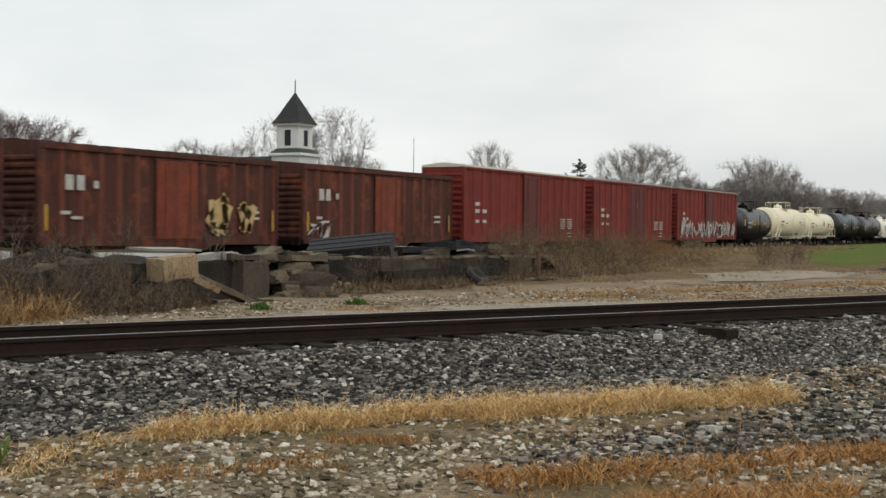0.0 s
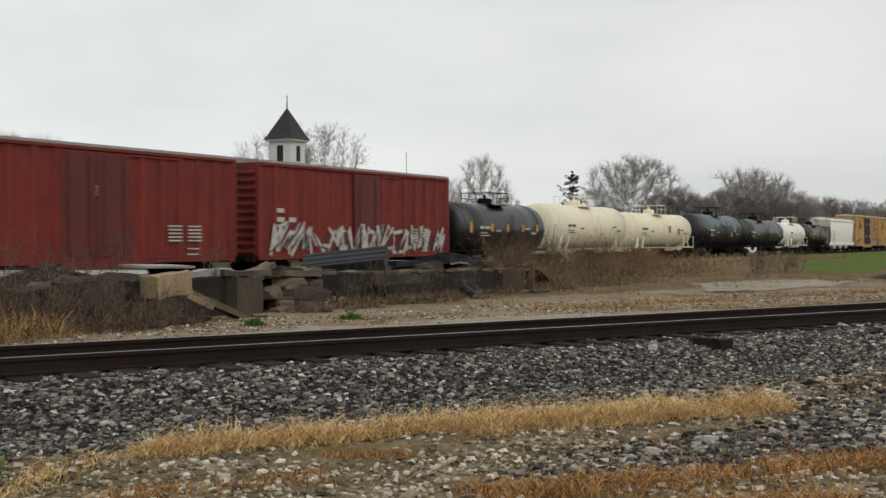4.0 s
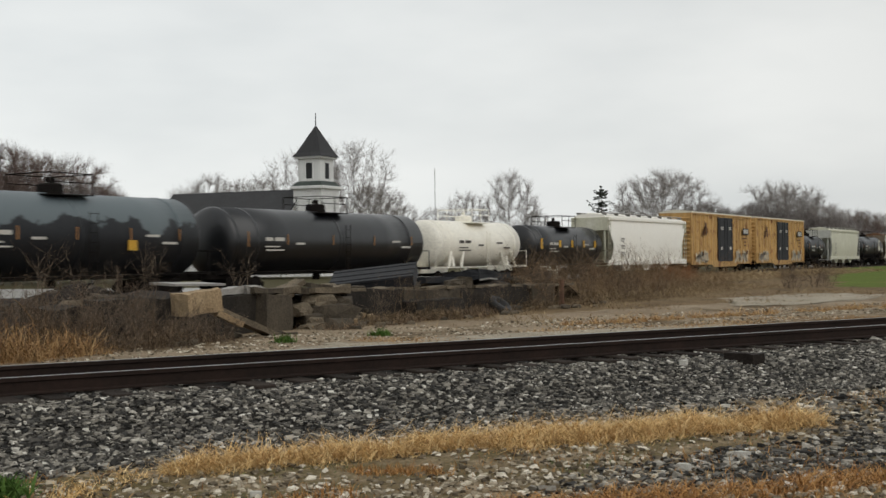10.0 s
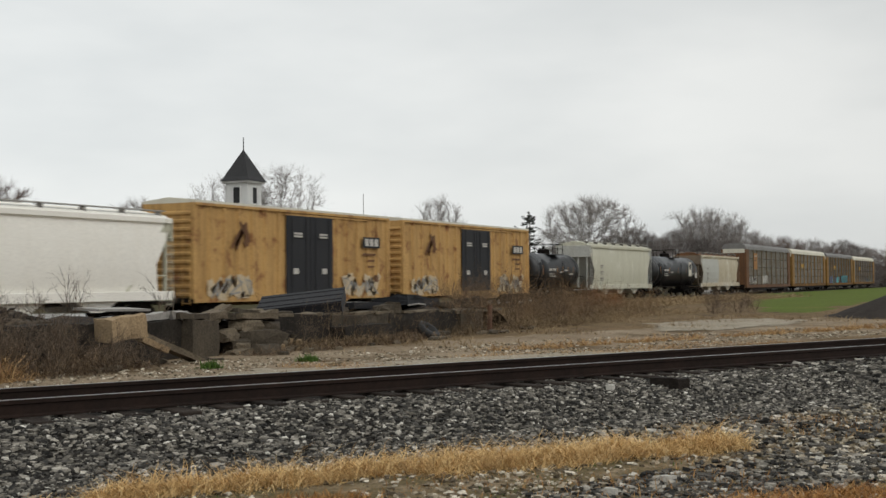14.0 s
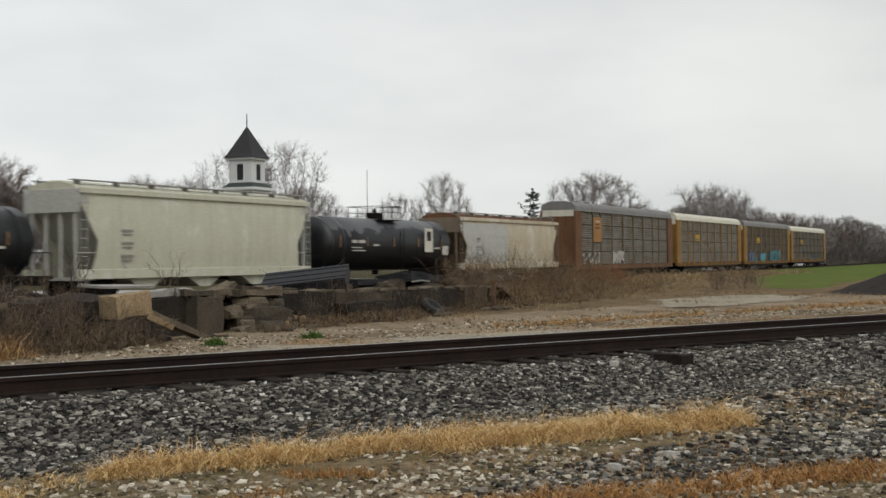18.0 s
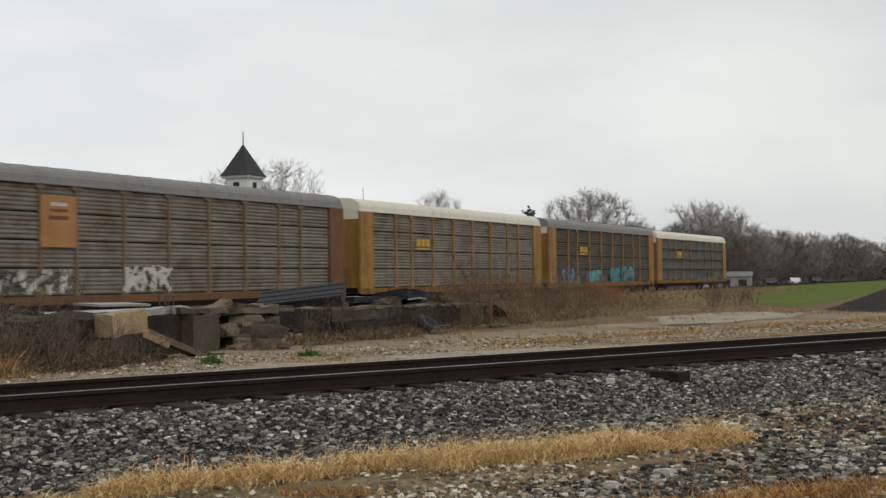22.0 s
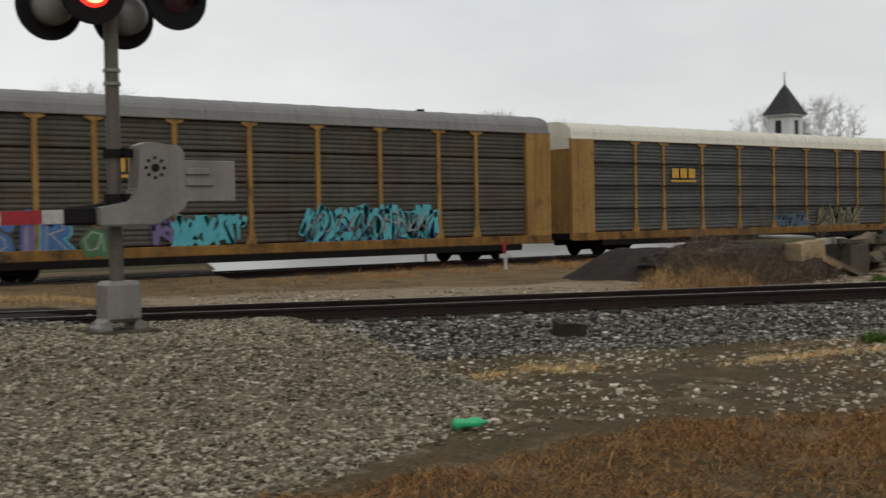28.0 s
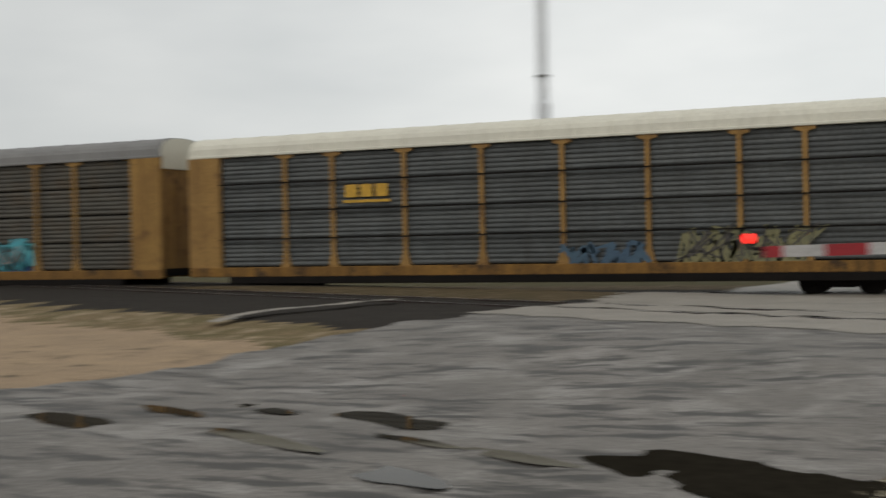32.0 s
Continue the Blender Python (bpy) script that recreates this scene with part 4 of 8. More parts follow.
def rack_car(label, screen, roof_mat, post_mat, end_mat, group, zt=5.2):
    """A closed rack for motor cars; local x 0 is where the screens begin at one end, the body's middle is at 12.25."""
    car = thing("autorack", label, "autorack", group=group)
    zb, hw = 1.07 if zt < 5.4 else 1.02, 1.5
    o = 12.25
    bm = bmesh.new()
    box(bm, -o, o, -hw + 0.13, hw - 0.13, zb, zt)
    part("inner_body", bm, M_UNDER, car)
    for s in (-1, 1):
        for k in range(9):
            a, b = BAYS[k] - o, BAYS[k + 1] - o
            for r in range(4):
                h = (zt - zb) / 4
                z0 = zb + r * h
                bm = bmesh.new()
                y = s * (hw - 0.05)
                n = 6
                out = [(y - s * 0.09, z0 + h - 0.02), (y - s * 0.09, z0 + 0.04)]
                for i in range(n):
                    za, zc = z0 + 0.04 + i * (h - 0.06) / n, z0 + 0.04 + (i + 1) * (h - 0.06) / n
                    out += [(y - s * 0.012, za), (y + s * 0.014, za + 0.03), (y + s * 0.022, za + (zc - za) * 0.45), (y - s * 0.008, zc - (zc - za) * 0.14)]
                out.append((y - s * 0.02, z0 + h - 0.02))
                prism(bm, out, "x", a + 0.05, b - 0.05)
                part("screen_panel", bm, screen, car)
        for r in range(1, 4 if screen is M_RACK_NEW else 1):
            z = zb + r * (zt - zb) / 4
            bm = bmesh.new()
            box(bm, -o, o, s * hw - 0.13, s * hw - 0.045, z - 0.02, z + 0.025)
            part("panel_joint", bm, M_UNDER, car, "dark joint between rows of screens")
        for k in range(1, 9):
            x = BAYS[k] - o
            bm = bmesh.new()
            y0, y1 = sorted((s * (hw - 0.06), s * (hw + 0.05)))
            prism(bm, [(x - 0.24, zb - 0.1), (x - 0.2, zb + 0.06), (x - 0.085, zb + 0.5), (x - 0.085, zt - 0.17), (x - 0.33, zt - 0.10), (x - 0.33, zt), (x + 0.33, zt), (x + 0.33, zt - 0.10), (x + 0.085, zt - 0.17), (x + 0.085, zb + 0.5), (x + 0.2, zb + 0.06), (x + 0.24, zb - 0.1)], "y", y0, y1)
            part("side_post", bm, post_mat, car)
        for e in (-1, 1):
            bm = bmesh.new()
            x0, x1 = sorted((e * o, e * (o + 1.45)))
            box(bm, x0, x1, s * hw - 0.09, s * hw + 0.01, zb - 0.35, zt + 0.02, 0.02)
            ep = part("end_shield", bm, end_mat, car)
            for q, w in ((0.07, 0.07), (0.88, 0.06), (1.38, 0.07)):
                bm = bmesh.new()
                x = e * (o + q)
                box(bm, x - w, x + w, s * hw - 0.02, s * hw + 0.1, zb - 0.3, zt + 0.02, 0.015)
                part("shield_post", bm, end_mat, ep)
            for i in range(11):
                z = zb - 0.1 + i * 0.42
                if z > zt - 0.2:
                    break
                bm = bmesh.new()
                xa, xb = sorted((e * (o + 0.95), e * (o + 1.33)))
                box(bm, xa, xb, s * hw + 0.03, s * hw + 0.085, z - 0.022, z + 0.022)
                part("ladder_rung", bm, end_mat, ep)
            bm = bmesh.new()
            xa, xb = sorted((e * (o - 0.35), e * (o + 1.45)))
            box(bm, xa, xb, s * hw - 0.02, s * hw + 0.13, zt - 0.03, zt + 0.07, 0.01)
            part("shield_cap", bm, end_mat, ep)
            if s < 0:
                for q, z, w, h, m in ((0.45, zb + 2.3, 0.42, 0.26, M_YEL_MARK), (0.45, zb + 1.75, 0.25, 0.12, M_DARK_MARK), (0.45, zb + 1.3, 0.35, 0.06, M_DARK_MARK), (0.45, zb + 1.15, 0.3, 0.05, M_DARK_MARK), (0.5, zb + 0.15, 0.45, 0.2, M_YEL_MARK)):
                    bm = bmesh.new()
                    x = e * (o + q)
                    box(bm, x - w / 2, x + w / 2, -hw - 0.018, -hw - 0.004, z - h / 2, z + h / 2)
                    part("placard", bm, m, ep, "small label plate on the end shield")
        bm = bmesh.new()
        box(bm, -o - 1.4, o + 1.4, s * hw - 0.12, s * hw + 0.02, zb - 0.36, zb + 0.0, 0.02)
        box(bm, -o, o, s * hw - 0.1, s * hw + 0.05, zb - 0.12, zb - 0.02, 0.01)
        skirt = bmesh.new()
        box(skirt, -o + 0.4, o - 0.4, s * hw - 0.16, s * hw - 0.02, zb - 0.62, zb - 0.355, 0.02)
        part("sill_skirt", skirt, M_UNDER, car, "black lower edge of the side sill")
        part("side_sill", bm, end_mat if end_mat is M_RACKRUST else M_RACKSILL, car)
        bm = bmesh.new()
        box(bm, -o - 1.45, o + 1.45, s * hw - 0.1, s * hw + 0.07, zt, zt + 0.10, 0.015)
        part("eave_rail", bm, roof_mat, car)
    bm = bmesh.new()
    arc = [(hw * 1.02 * rounded(math.cos(a)), zt + 0.1 + 0.74 * rounded(math.sin(a))) for a in [math.pi * i / 14 for i in range(15)]]
    prism(bm, arc, "x", -o - 1.42, o + 1.42)
    roof = part("roof", bm, roof_mat, car)
    n = 22
    for k in range(n):
        x = -o - 1.2 + k * (2 * o + 2.4) / (n - 1)
        bm = bmesh.new()
        arc2 = [(hw * 1.03 * rounded(math.cos(a)), zt + 0.1 + 0.752 * rounded(math.sin(a))) for a in [math.pi * i / 14 for i in range(15)]]
        prism(bm, arc2, "x", x - 0.03, x + 0.03)
        part("roof_seam", bm, roof_mat, roof)
    for e in (-1, 1):
        bm = bmesh.new()
        x0, x1 = sorted((e * (o + 1.25), e * (o + 1.38)))
        for k in range(4):
            y = -hw + 0.1 + k * (2 * hw - 0.2) / 4
            box(bm, x0, x1, y + 0.01, y + (2 * hw - 0.2) / 4 - 0.01, zb - 0.3, zt - 0.4, 0.02)
        d = part("end_door", bm, end_mat, car)
        bm = bmesh.new()
        prism(bm, [(hw * 0.98, zt - 0.42)] + [(hw * 0.98 * rounded(math.cos(a)), zt + 0.08 + 0.74 * rounded(math.sin(a))) for a in [math.pi * i / 14 for i in range(15)]] + [(-hw * 0.98, zt - 0.42)], "x", x0 + e * 0.03, x1 + e * 0.06)
        part("end_header", bm, M_WHITE_ROOF, car, "pale sheet over the end doors")
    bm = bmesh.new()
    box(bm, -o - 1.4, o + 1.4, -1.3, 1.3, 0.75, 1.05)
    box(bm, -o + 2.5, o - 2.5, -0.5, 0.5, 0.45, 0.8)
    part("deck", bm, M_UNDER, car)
    running_gear(car, 28.6, 3.95)
    return car


def place_car(car, s_mid):
    CARS.append((car, s_mid))
    return car


BOX, TANK, HOP, RACK = "boxcars of the freight train", "tank cars of the freight train", "covered hoppers of the freight train", "autoracks of the freight train"
for s0, s1 in ((-444.9, -429.7), (-427.81, -412.72), (-410.4, -394.91)):
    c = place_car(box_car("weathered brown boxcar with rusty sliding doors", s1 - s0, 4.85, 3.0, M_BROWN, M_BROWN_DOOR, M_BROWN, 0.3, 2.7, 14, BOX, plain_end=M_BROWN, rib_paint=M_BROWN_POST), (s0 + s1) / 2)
    L = s1 - s0
    if s0 > -440:
        bars(c, "stencil", M_WHITE_MARK, [(-L / 2 + 1.5, 3.3, 0.42, 0.6), (-L / 2 + 2.1, 3.3, 0.4, 0.6), (-L / 2 + 2.95, 3.25, 0.24, 0.3), (-L / 2 + 1.3, 2.1, 0.5, 0.14), (-L / 2 + 1.9, 1.9, 0.6, 0.12), (L / 2 - 1.8, 2.3, 0.7, 0.12), (L / 2 - 1.8, 2.0, 0.7, 0.12)], -1.53, "faded white lettering bars")
        bars(c, "reflector", M_YEL_MARK, [(-L / 2 + 0.3, 1.9, 0.14, 1.0), (L / 2 - 0.35, 1.9, 0.14, 1.0)], -1.53)
    if s0 > -415:
        scrawl(c, M_WHITE_MARK, -L / 2 + 0.5, -L / 2 + 2.4, 1.0, 1.9, -1.54, 6, 4, "torn white paper remains", 0.2)
    if -430 < s0 < -425:
        scrawl(c, M_PEELED, 2.5, 4.0, 1.35, 3.0, -1.54, 4, 3, "pale cream spray painting", 0.5)
        scrawl(c, M_PEELED, 4.6, 5.6, 1.5, 2.9, -1.54, 5, 3, "pale cream spray painting", 0.5)
for n, (s0, s1, w) in enumerate(((-393.22, -373.75, 2.6), (-371.76, -353.35, 3.9), (-351.47, -332.34, 2.7))):
    L = s1 - s0
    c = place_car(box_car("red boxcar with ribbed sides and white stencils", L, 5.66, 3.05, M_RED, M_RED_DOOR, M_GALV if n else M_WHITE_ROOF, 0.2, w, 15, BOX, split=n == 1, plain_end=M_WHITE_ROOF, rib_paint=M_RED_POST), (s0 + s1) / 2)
    bars(c, "stencil", M_WHITE_MARK, [(-L / 2 + 1.7, 3.2, 0.6, 0.22), (-L / 2 + 1.7, 2.75, 0.6, 0.24), (-L / 2 + 2.7, 2.75, 0.6, 0.24), (-L / 2 + 1.7, 2.1, 0.5, 0.2), (-L / 2 + 2.7, 2.1, 0.5, 0.2), (0.4, 3.9, 1.0, 0.1), (0.4, 3.75, 1.1, 0.1), (0.4, 3.6, 0.9, 0.1)]
         + [(L / 2 - 4.2 + dx, 2.35 - 0.16 * k, 0.9, 0.07) for dx in (0, 1.3) for k in range(5)] + [(L / 2 - 3, 1.35, 0.8, 0.06), (L / 2 - 3, 1.1, 0.8, 0.06)], -1.555, "white stencilled bars")
    if n == 2:
        scrawl(c, M_WHITE_MARK, -L / 2 + 0.6, L / 2 - 0.4, 0.95, 2.6, -1.56, 11, 30, "white spray painting along the lower side", 0.2)
        scrawl(c, M_DARK_MARK, -L / 2 + 0.9, L / 2 - 0.4, 1.0, 2.2, -1.57, 12, 18, "", 0.06)
TANKS = [(-330.9, -317.8, 1.75, 2.45, M_BLACK, "glossy black tank car with yellow reflector strips", 2), (-316.4, -301.0, 1.75, 2.72, M_CREAM, "cream tank car with grime along its belly", 3), (-299.6, -282.74, 1.55, 2.6, M_CREAM, "cream tank car with dark dome fittings", 3),
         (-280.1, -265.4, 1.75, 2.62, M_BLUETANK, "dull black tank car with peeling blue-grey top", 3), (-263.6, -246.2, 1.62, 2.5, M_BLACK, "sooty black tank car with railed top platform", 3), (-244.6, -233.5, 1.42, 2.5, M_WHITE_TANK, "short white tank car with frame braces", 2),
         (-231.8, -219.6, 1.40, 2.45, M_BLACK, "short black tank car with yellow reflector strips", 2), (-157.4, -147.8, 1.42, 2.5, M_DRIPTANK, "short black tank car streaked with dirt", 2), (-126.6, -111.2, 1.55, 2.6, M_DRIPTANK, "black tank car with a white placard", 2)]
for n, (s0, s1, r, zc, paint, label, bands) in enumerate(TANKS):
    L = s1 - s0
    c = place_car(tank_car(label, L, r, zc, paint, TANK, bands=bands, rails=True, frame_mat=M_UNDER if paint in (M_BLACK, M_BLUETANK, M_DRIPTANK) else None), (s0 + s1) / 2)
    dark = paint in (M_BLACK, M_BLUETANK, M_DRIPTANK)
    ym = -r - 0.012
    mk = M_WHITE_MARK if dark else M_DARK_MARK
    bars(c, "stencil", mk, [(-L / 2 + 2.75, zc + 0.1, 0.55, 0.17), (-L / 2 + 3.55, zc + 0.1, 0.75, 0.17), (-L / 2 + 3.0, zc - 0.25, 1.1, 0.06), (-L / 2 + 3.2, zc - 0.42, 1.4, 0.06), (-L / 2 + 5.2, zc - 0.1, 0.7, 0.1), (L / 2 - 3.4, zc + 0.05, 0.8, 0.1), (L / 2 - 2.4, zc - 0.25, 0.9, 0.1)], ym, "plain lettering bars")
    if n == 2:
        bars(c, "label_square", M_RACKORANGE, [(L / 2 - 4.4, zc - 0.1, 0.65, 0.6), (L / 2 - 7.0, zc + 0.1, 0.6, 0.6)], ym, "faded orange square label")
    if n == 8:
        bars(c, "placard", M_WHITE_ROOF, [(L / 2 - 3.6, zc + 0.25, 1.1, 1.5)], ym - 0.03, "white placard")
        bars(c, "placard_mark", M_BLUEBLACK, [(L / 2 - 3.6, zc + 0.5, 0.55, 0.6)], ym - 0.045, "dark mark on the placard")
        bars(c, "label_square", M_WHITE_MARK, [(L / 2 - 1.3, zc - 0.4, 0.8, 0.6)], ym - 0.03)
    if paint in (M_CREAM, M_WHITE_TANK):
        for e in (-1, 1):
            for q in (0, 1):
                bm = bmesh.new()
                x = e * (L / 2 - 1.6 - 1.5 * q)
                rod(bm, (x, -r * 0.93, zc - r * 0.35), (x + e * 0.45, -1.42, 1.05), 0.085, 6)
                part("frame_brace", bm, paint, c)
    if dark:
        wide = 0.34 if n in (0, 6) else 0.07
        bars(c, "reflector", M_YEL_MARK if n in (0, 6) else M_RACKORANGE, [(-L / 2 + 1.2, zc + 0.1, wide, 0.7)] + [(-L / 2 + 4.2 + k * (L - 6) / 3, zc + 0.1, wide, 0.5) for k in range(4)], ym)
        if n == 3:
            bars(c, "label_square", M_YEL_MARK, [(L / 2 - 4.6, zc - 0.35, 0.5, 0.42)], ym, "yellow square label")
for s0, s1, h, paint, roof_mat, label, curved, endp, patch in (
        (-217.6, -201.18, 5.05, M_HOP_WHITE, M_HOP_WHITE, "white covered hopper with smooth curved sides", True, M_HOP_CREAM, None),
        (-144.33, -128.46, 5.15, M_HOP_CREAM, M_HOP_CREAM, "pale grey covered hopper with grimy ends", True, M_HOP_PATCH, None),
        (-108.72, -92.38, 4.85, M_HOP_BEIGE, M_RACKRUST, "beige covered hopper with one half repainted grey", True, M_HOP_END, M_HOP_PATCH)):
    s0 -= 1.6
    c = place_car(hopper_car(label, s1 - s0, h, paint, roof_mat, HOP, curved=curved, end_paint=endp, patch=patch), (s0 + s1) / 2)
    L = s1 - s0
    bars(c, "stencil", M_STENCIL_GREY, [(-L / 2 + 3.0, 3.0 - 0.55 * k, 0.75, 0.12) for k in range(3)] + [(-L / 2 + 3.0, 2.82 - 0.55 * k, 0.6, 0.08) for k in range(3)], -1.56, "plain stencil bars")
for s0, s1 in ((-199.62, -181.01), (-179.13, -159.4)):
    L = s1 - s0
    c = place_car(box_car("yellow boxcar with dark blue double doors", L, 5.66, 3.05, M_YELLOW, M_BLUEBLACK, M_WHITE_ROOF, 0.6, 4.6, 16, BOX, split=1), (s0 + s1) / 2)
    bars(c, "stencil", M_WHITE_MARK, [(-0.7, 4.3, 0.8, 0.1), (-0.7, 4.15, 0.8, 0.1), (1.8, 4.3, 0.8, 0.1), (1.8, 4.15, 0.8, 0.1), (-0.9, 2.3, 0.5, 0.3), (1.9, 2.3, 0.5, 0.3)] + [(L / 2 - 2.25 + 0.55 * k, 4.0, 0.4, 0.42) for k in (-1, 0, 1)], -1.64, "white stencil bars")
    bars(c, "stencil", M_RACKRUST, [(L / 2 - 2.4, 3.3, 1.5, 0.14), (L / 2 - 2.2, 2.95, 0.8, 0.12), (L / 2 - 2.2, 2.6, 0.8, 0.12), (L / 2 - 1.6, 1.9, 0.5, 0.4)], -1.56, "faded brown lettering bars")
    bars(c, "logo_panel", M_BLUEBLACK, [(L / 2 - 2.25, 4.0, 2.0, 0.62)], -1.625, "dark panel behind pale letter-shaped blocks")
    scrawl(c, M_RACKRUST, -L / 2 + 2.6, -L / 2 + 4.4, 3.3, 4.7, -1.56, 25, 3, "faded crossed red emblem", 0.22)
    scrawl(c, M_FADED_WHITE, -L / 2 + 1.2, -L / 2 + 4.5, 1.0, 2.0, -1.56, 21, 9, "white spray painting near the floor", 0.42)
    scrawl(c, M_SILVER, -L / 2 + 1.2, -L / 2 + 4.5, 1.0, 2.0, -1.575, 23, 6, "", 0.1)
    scrawl(c, M_FADED_WHITE, L / 2 - 5.6, L / 2 - 1.4, 1.0, 2.1, -1.56, 22, 9, "white spray painting near the floor", 0.42)
    scrawl(c, M_SILVER, L / 2 - 5.6, L / 2 - 1.4, 1.0, 2.0, -1.575, 24, 6, "", 0.1)
for n, (s0, screen, roof_mat, post, label) in enumerate(((-87.2, M_RACK, M_GREY_ROOF, M_RACKPOST, "dirty grey autorack with rust-stained ends and grey roof"), (-57.9, M_RACK, M_WHITE_ROOF, M_RACKYEL, "grey autorack with yellow posts and cream roof"), (-28.75, M_RACK_BROWN, M_GREY_ROOF, M_RACKYEL, "grey autorack with yellow posts and bright spray paintings"), (0.0, M_RACK_NEW, M_WHITE_ROOF, M_RACKYEL, "clean grey autorack with yellow posts and cream roof"))):
    c = place_car(rack_car(label, screen, roof_mat, M_RACKTAN if n == 3 else post, M_RACKRUST if n == 0 else M_RACKTAN if n == 3 else M_RACKYEL, RACK, (5.52, 5.47, 5.41, 5.25)[n]), s0 + 12.25)
    yb = -1.57
    if n == 0:
        bars(c, "logo_panel", M_RACKORANGE, [(-9.0 + 0.55, 4.05, 2.0, 2.1)], yb, "faded orange panel")
        bars(c, "lettering", M_WHITE_MARK, [(-8.45, 4.75, 0.9, 0.14)], yb - 0.008, "faded lettering bar")
        bars(c, "lettering", M_RACKRUST, [(-8.45, 4.5, 1.0, 0.12), (-8.45, 4.2, 1.1, 0.16)], yb - 0.008)
        scrawl(c, M_DARK_MARK, -12.0, -7.5, 1.25, 2.1, yb - 0.01, 33, 6, "", 0.1)
        scrawl(c, M_WHITE_MARK, -12.0, -7.8, 1.15, 2.1, yb, 31, 10, "white spray painting", 0.24)
        scrawl(c, M_WHITE_MARK, -4.5, -1.5, 1.15, 2.25, yb, 32, 8, "white spray painting", 0.27)
    else:
        xl = -5.95
        bars(c, "logo_panel", M_YEL_MARK, [(xl + 0.62 * k, 3.8, 0.48, 0.46) for k in (-1, 0, 1)] + [(xl, 3.42, 1.9, 0.1)], yb, "yellow letter-shaped blocks on the screen")
        bars(c, "reflector", M_YEL_MARK, [(-12.0 + 3.4 * k, 0.8, 0.55, 0.1) for k in range(8)], -1.56)
        bars(c, "stencil", M_DARK_MARK, [(-6.4, 0.78, 0.7, 0.2), (-5.2, 0.78, 1.1, 0.2)], -1.56, "dark lettering bars on the sill")
    if n == 2:
        bubble_letter(c, "s", -11.25, -10.05, 0.68, 2.2, yb, 0.42, M_BLUE, M_DARK_MARK, "fat blue sprayed letter")
        bubble_letter(c, "i", -10.15, -9.3, 0.75, 2.3, yb - 0.015, 0.36, M_PURPLE, M_BLUE, "fat purple sprayed letter")
        bubble_letter(c, "r", -9.45, -8.1, 0.68, 2.2, yb - 0.03, 0.40, M_BLUE, M_CYAN, "fat blue sprayed letter")
        bubble_letter(c, "a", -8.2, -6.9, 0.68, 2.0, yb - 0.045, 0.36, M_GREEN, M_DARK_MARK, "fat green sprayed letter")
        scrawl(c, M_PURPLE, -5.3, -4.2, 1.1, 2.0, yb, 44, 4, "", 0.2)
        scrawl(c, M_CYAN, -4.6, -1.9, 1.05, 2.05, yb - 0.01, 45, 14, "cyan spray painting", 0.22)
        scrawl(c, M_BLUE, 0.8, 7.1, 0.75, 1.6, yb + 0.008, 47, 26, "", 0.34)
        scrawl(c, M_CYAN, 0.8, 7.2, 1.05, 2.35, yb - 0.012, 46, 34, "cyan spray painting in sharp letters", 0.24)
        scrawl(c, M_DARK_MARK, 0.9, 7.0, 1.0, 2.1, yb - 0.04, 48, 16, "", 0.05)
        scrawl(c, M_SILVER, 0.9, 7.0, 1.3, 2.2, yb - 0.055, 49, 10, "", 0.05)
    if n == 3:
        scrawl(c, M_FADED_BLUE, 1.4, 4.4, 0.9, 1.75, yb, 51, 16, "faded blue spray painting", 0.16)
        scrawl(c, M_OLIVE, 5.4, 9.8, 0.85, 2.2, yb, 52, 22, "yellow-green spray painting", 0.14)
        scrawl(c, M_DARK_MARK, 5.4, 9.6, 1.0, 2.3, yb - 0.012, 53, 12, "", 0.06)

# ---- road and crossing ----
M_ASPHALT = surface("wet_worn_asphalt", (0.20, 0.184, 0.165), (0.135, 0.124, 0.112), 0.6, 0.6, 14, None, 0, 0.5, bump=0.3, bump_scale=3.0, third=(0.26, 0.245, 0.225), third_span=(0.5, 0.66), third_scale=0.9, spec=0.1, grit=0.35)


def add_wet_reflections(m, scale, lo, hi, wet):
    """Sunken spots hold a film of rain: smoother, the train's dark reflection put into their colour."""
    nt = m.node_tree
    bsdf = nt.nodes["Principled BSDF"]
    mask = ramp_node(nt, noise_node(nt, 1.0, 7, 0.62, scale), lo, hi)
    nt.links.new(mix_node(nt, bsdf.inputs["Base Color"].links[0].from_socket, wet, mask), bsdf.inputs["Base Color"])
    r = nt.nodes.new("ShaderNodeMapRange")
    r.inputs["To Min"].default_value, r.inputs["To Max"].default_value = 0.6, 0.42
    nt.links.new(mask, r.inputs["Value"])
    nt.links.new(r.outputs["Result"], bsdf.inputs["Roughness"])
    b = nt.nodes["Bump"]
    q = nt.nodes.new("ShaderNodeMapRange")
    q.inputs["To Min"].default_value, q.inputs["To Max"].default_value = 0.3, 0.01
    nt.links.new(mask, q.inputs["Value"])
    nt.links.new(q.outputs["Result"], b.inputs["Strength"])


add_wet_reflections(M_ASPHALT, (0.9, 3.0, 1.0), 0.51, 0.60, (0.034, 0.030, 0.025))
M_APRON = surface("damp_concrete_crossing", (0.27, 0.24, 0.20), (0.19, 0.17, 0.14), 0.5, 0.8, 18, None, 0, 0.55, bump=0.25, bump_scale=8, third=(0.15, 0.13, 0.11), third_span=(0.56, 0.7), third_scale=0.6, spec=0.3)
# gloss cut close to nothing so the sky does not pale the water
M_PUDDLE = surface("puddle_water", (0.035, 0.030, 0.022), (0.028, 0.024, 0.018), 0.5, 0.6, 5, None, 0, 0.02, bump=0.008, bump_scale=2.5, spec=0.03)


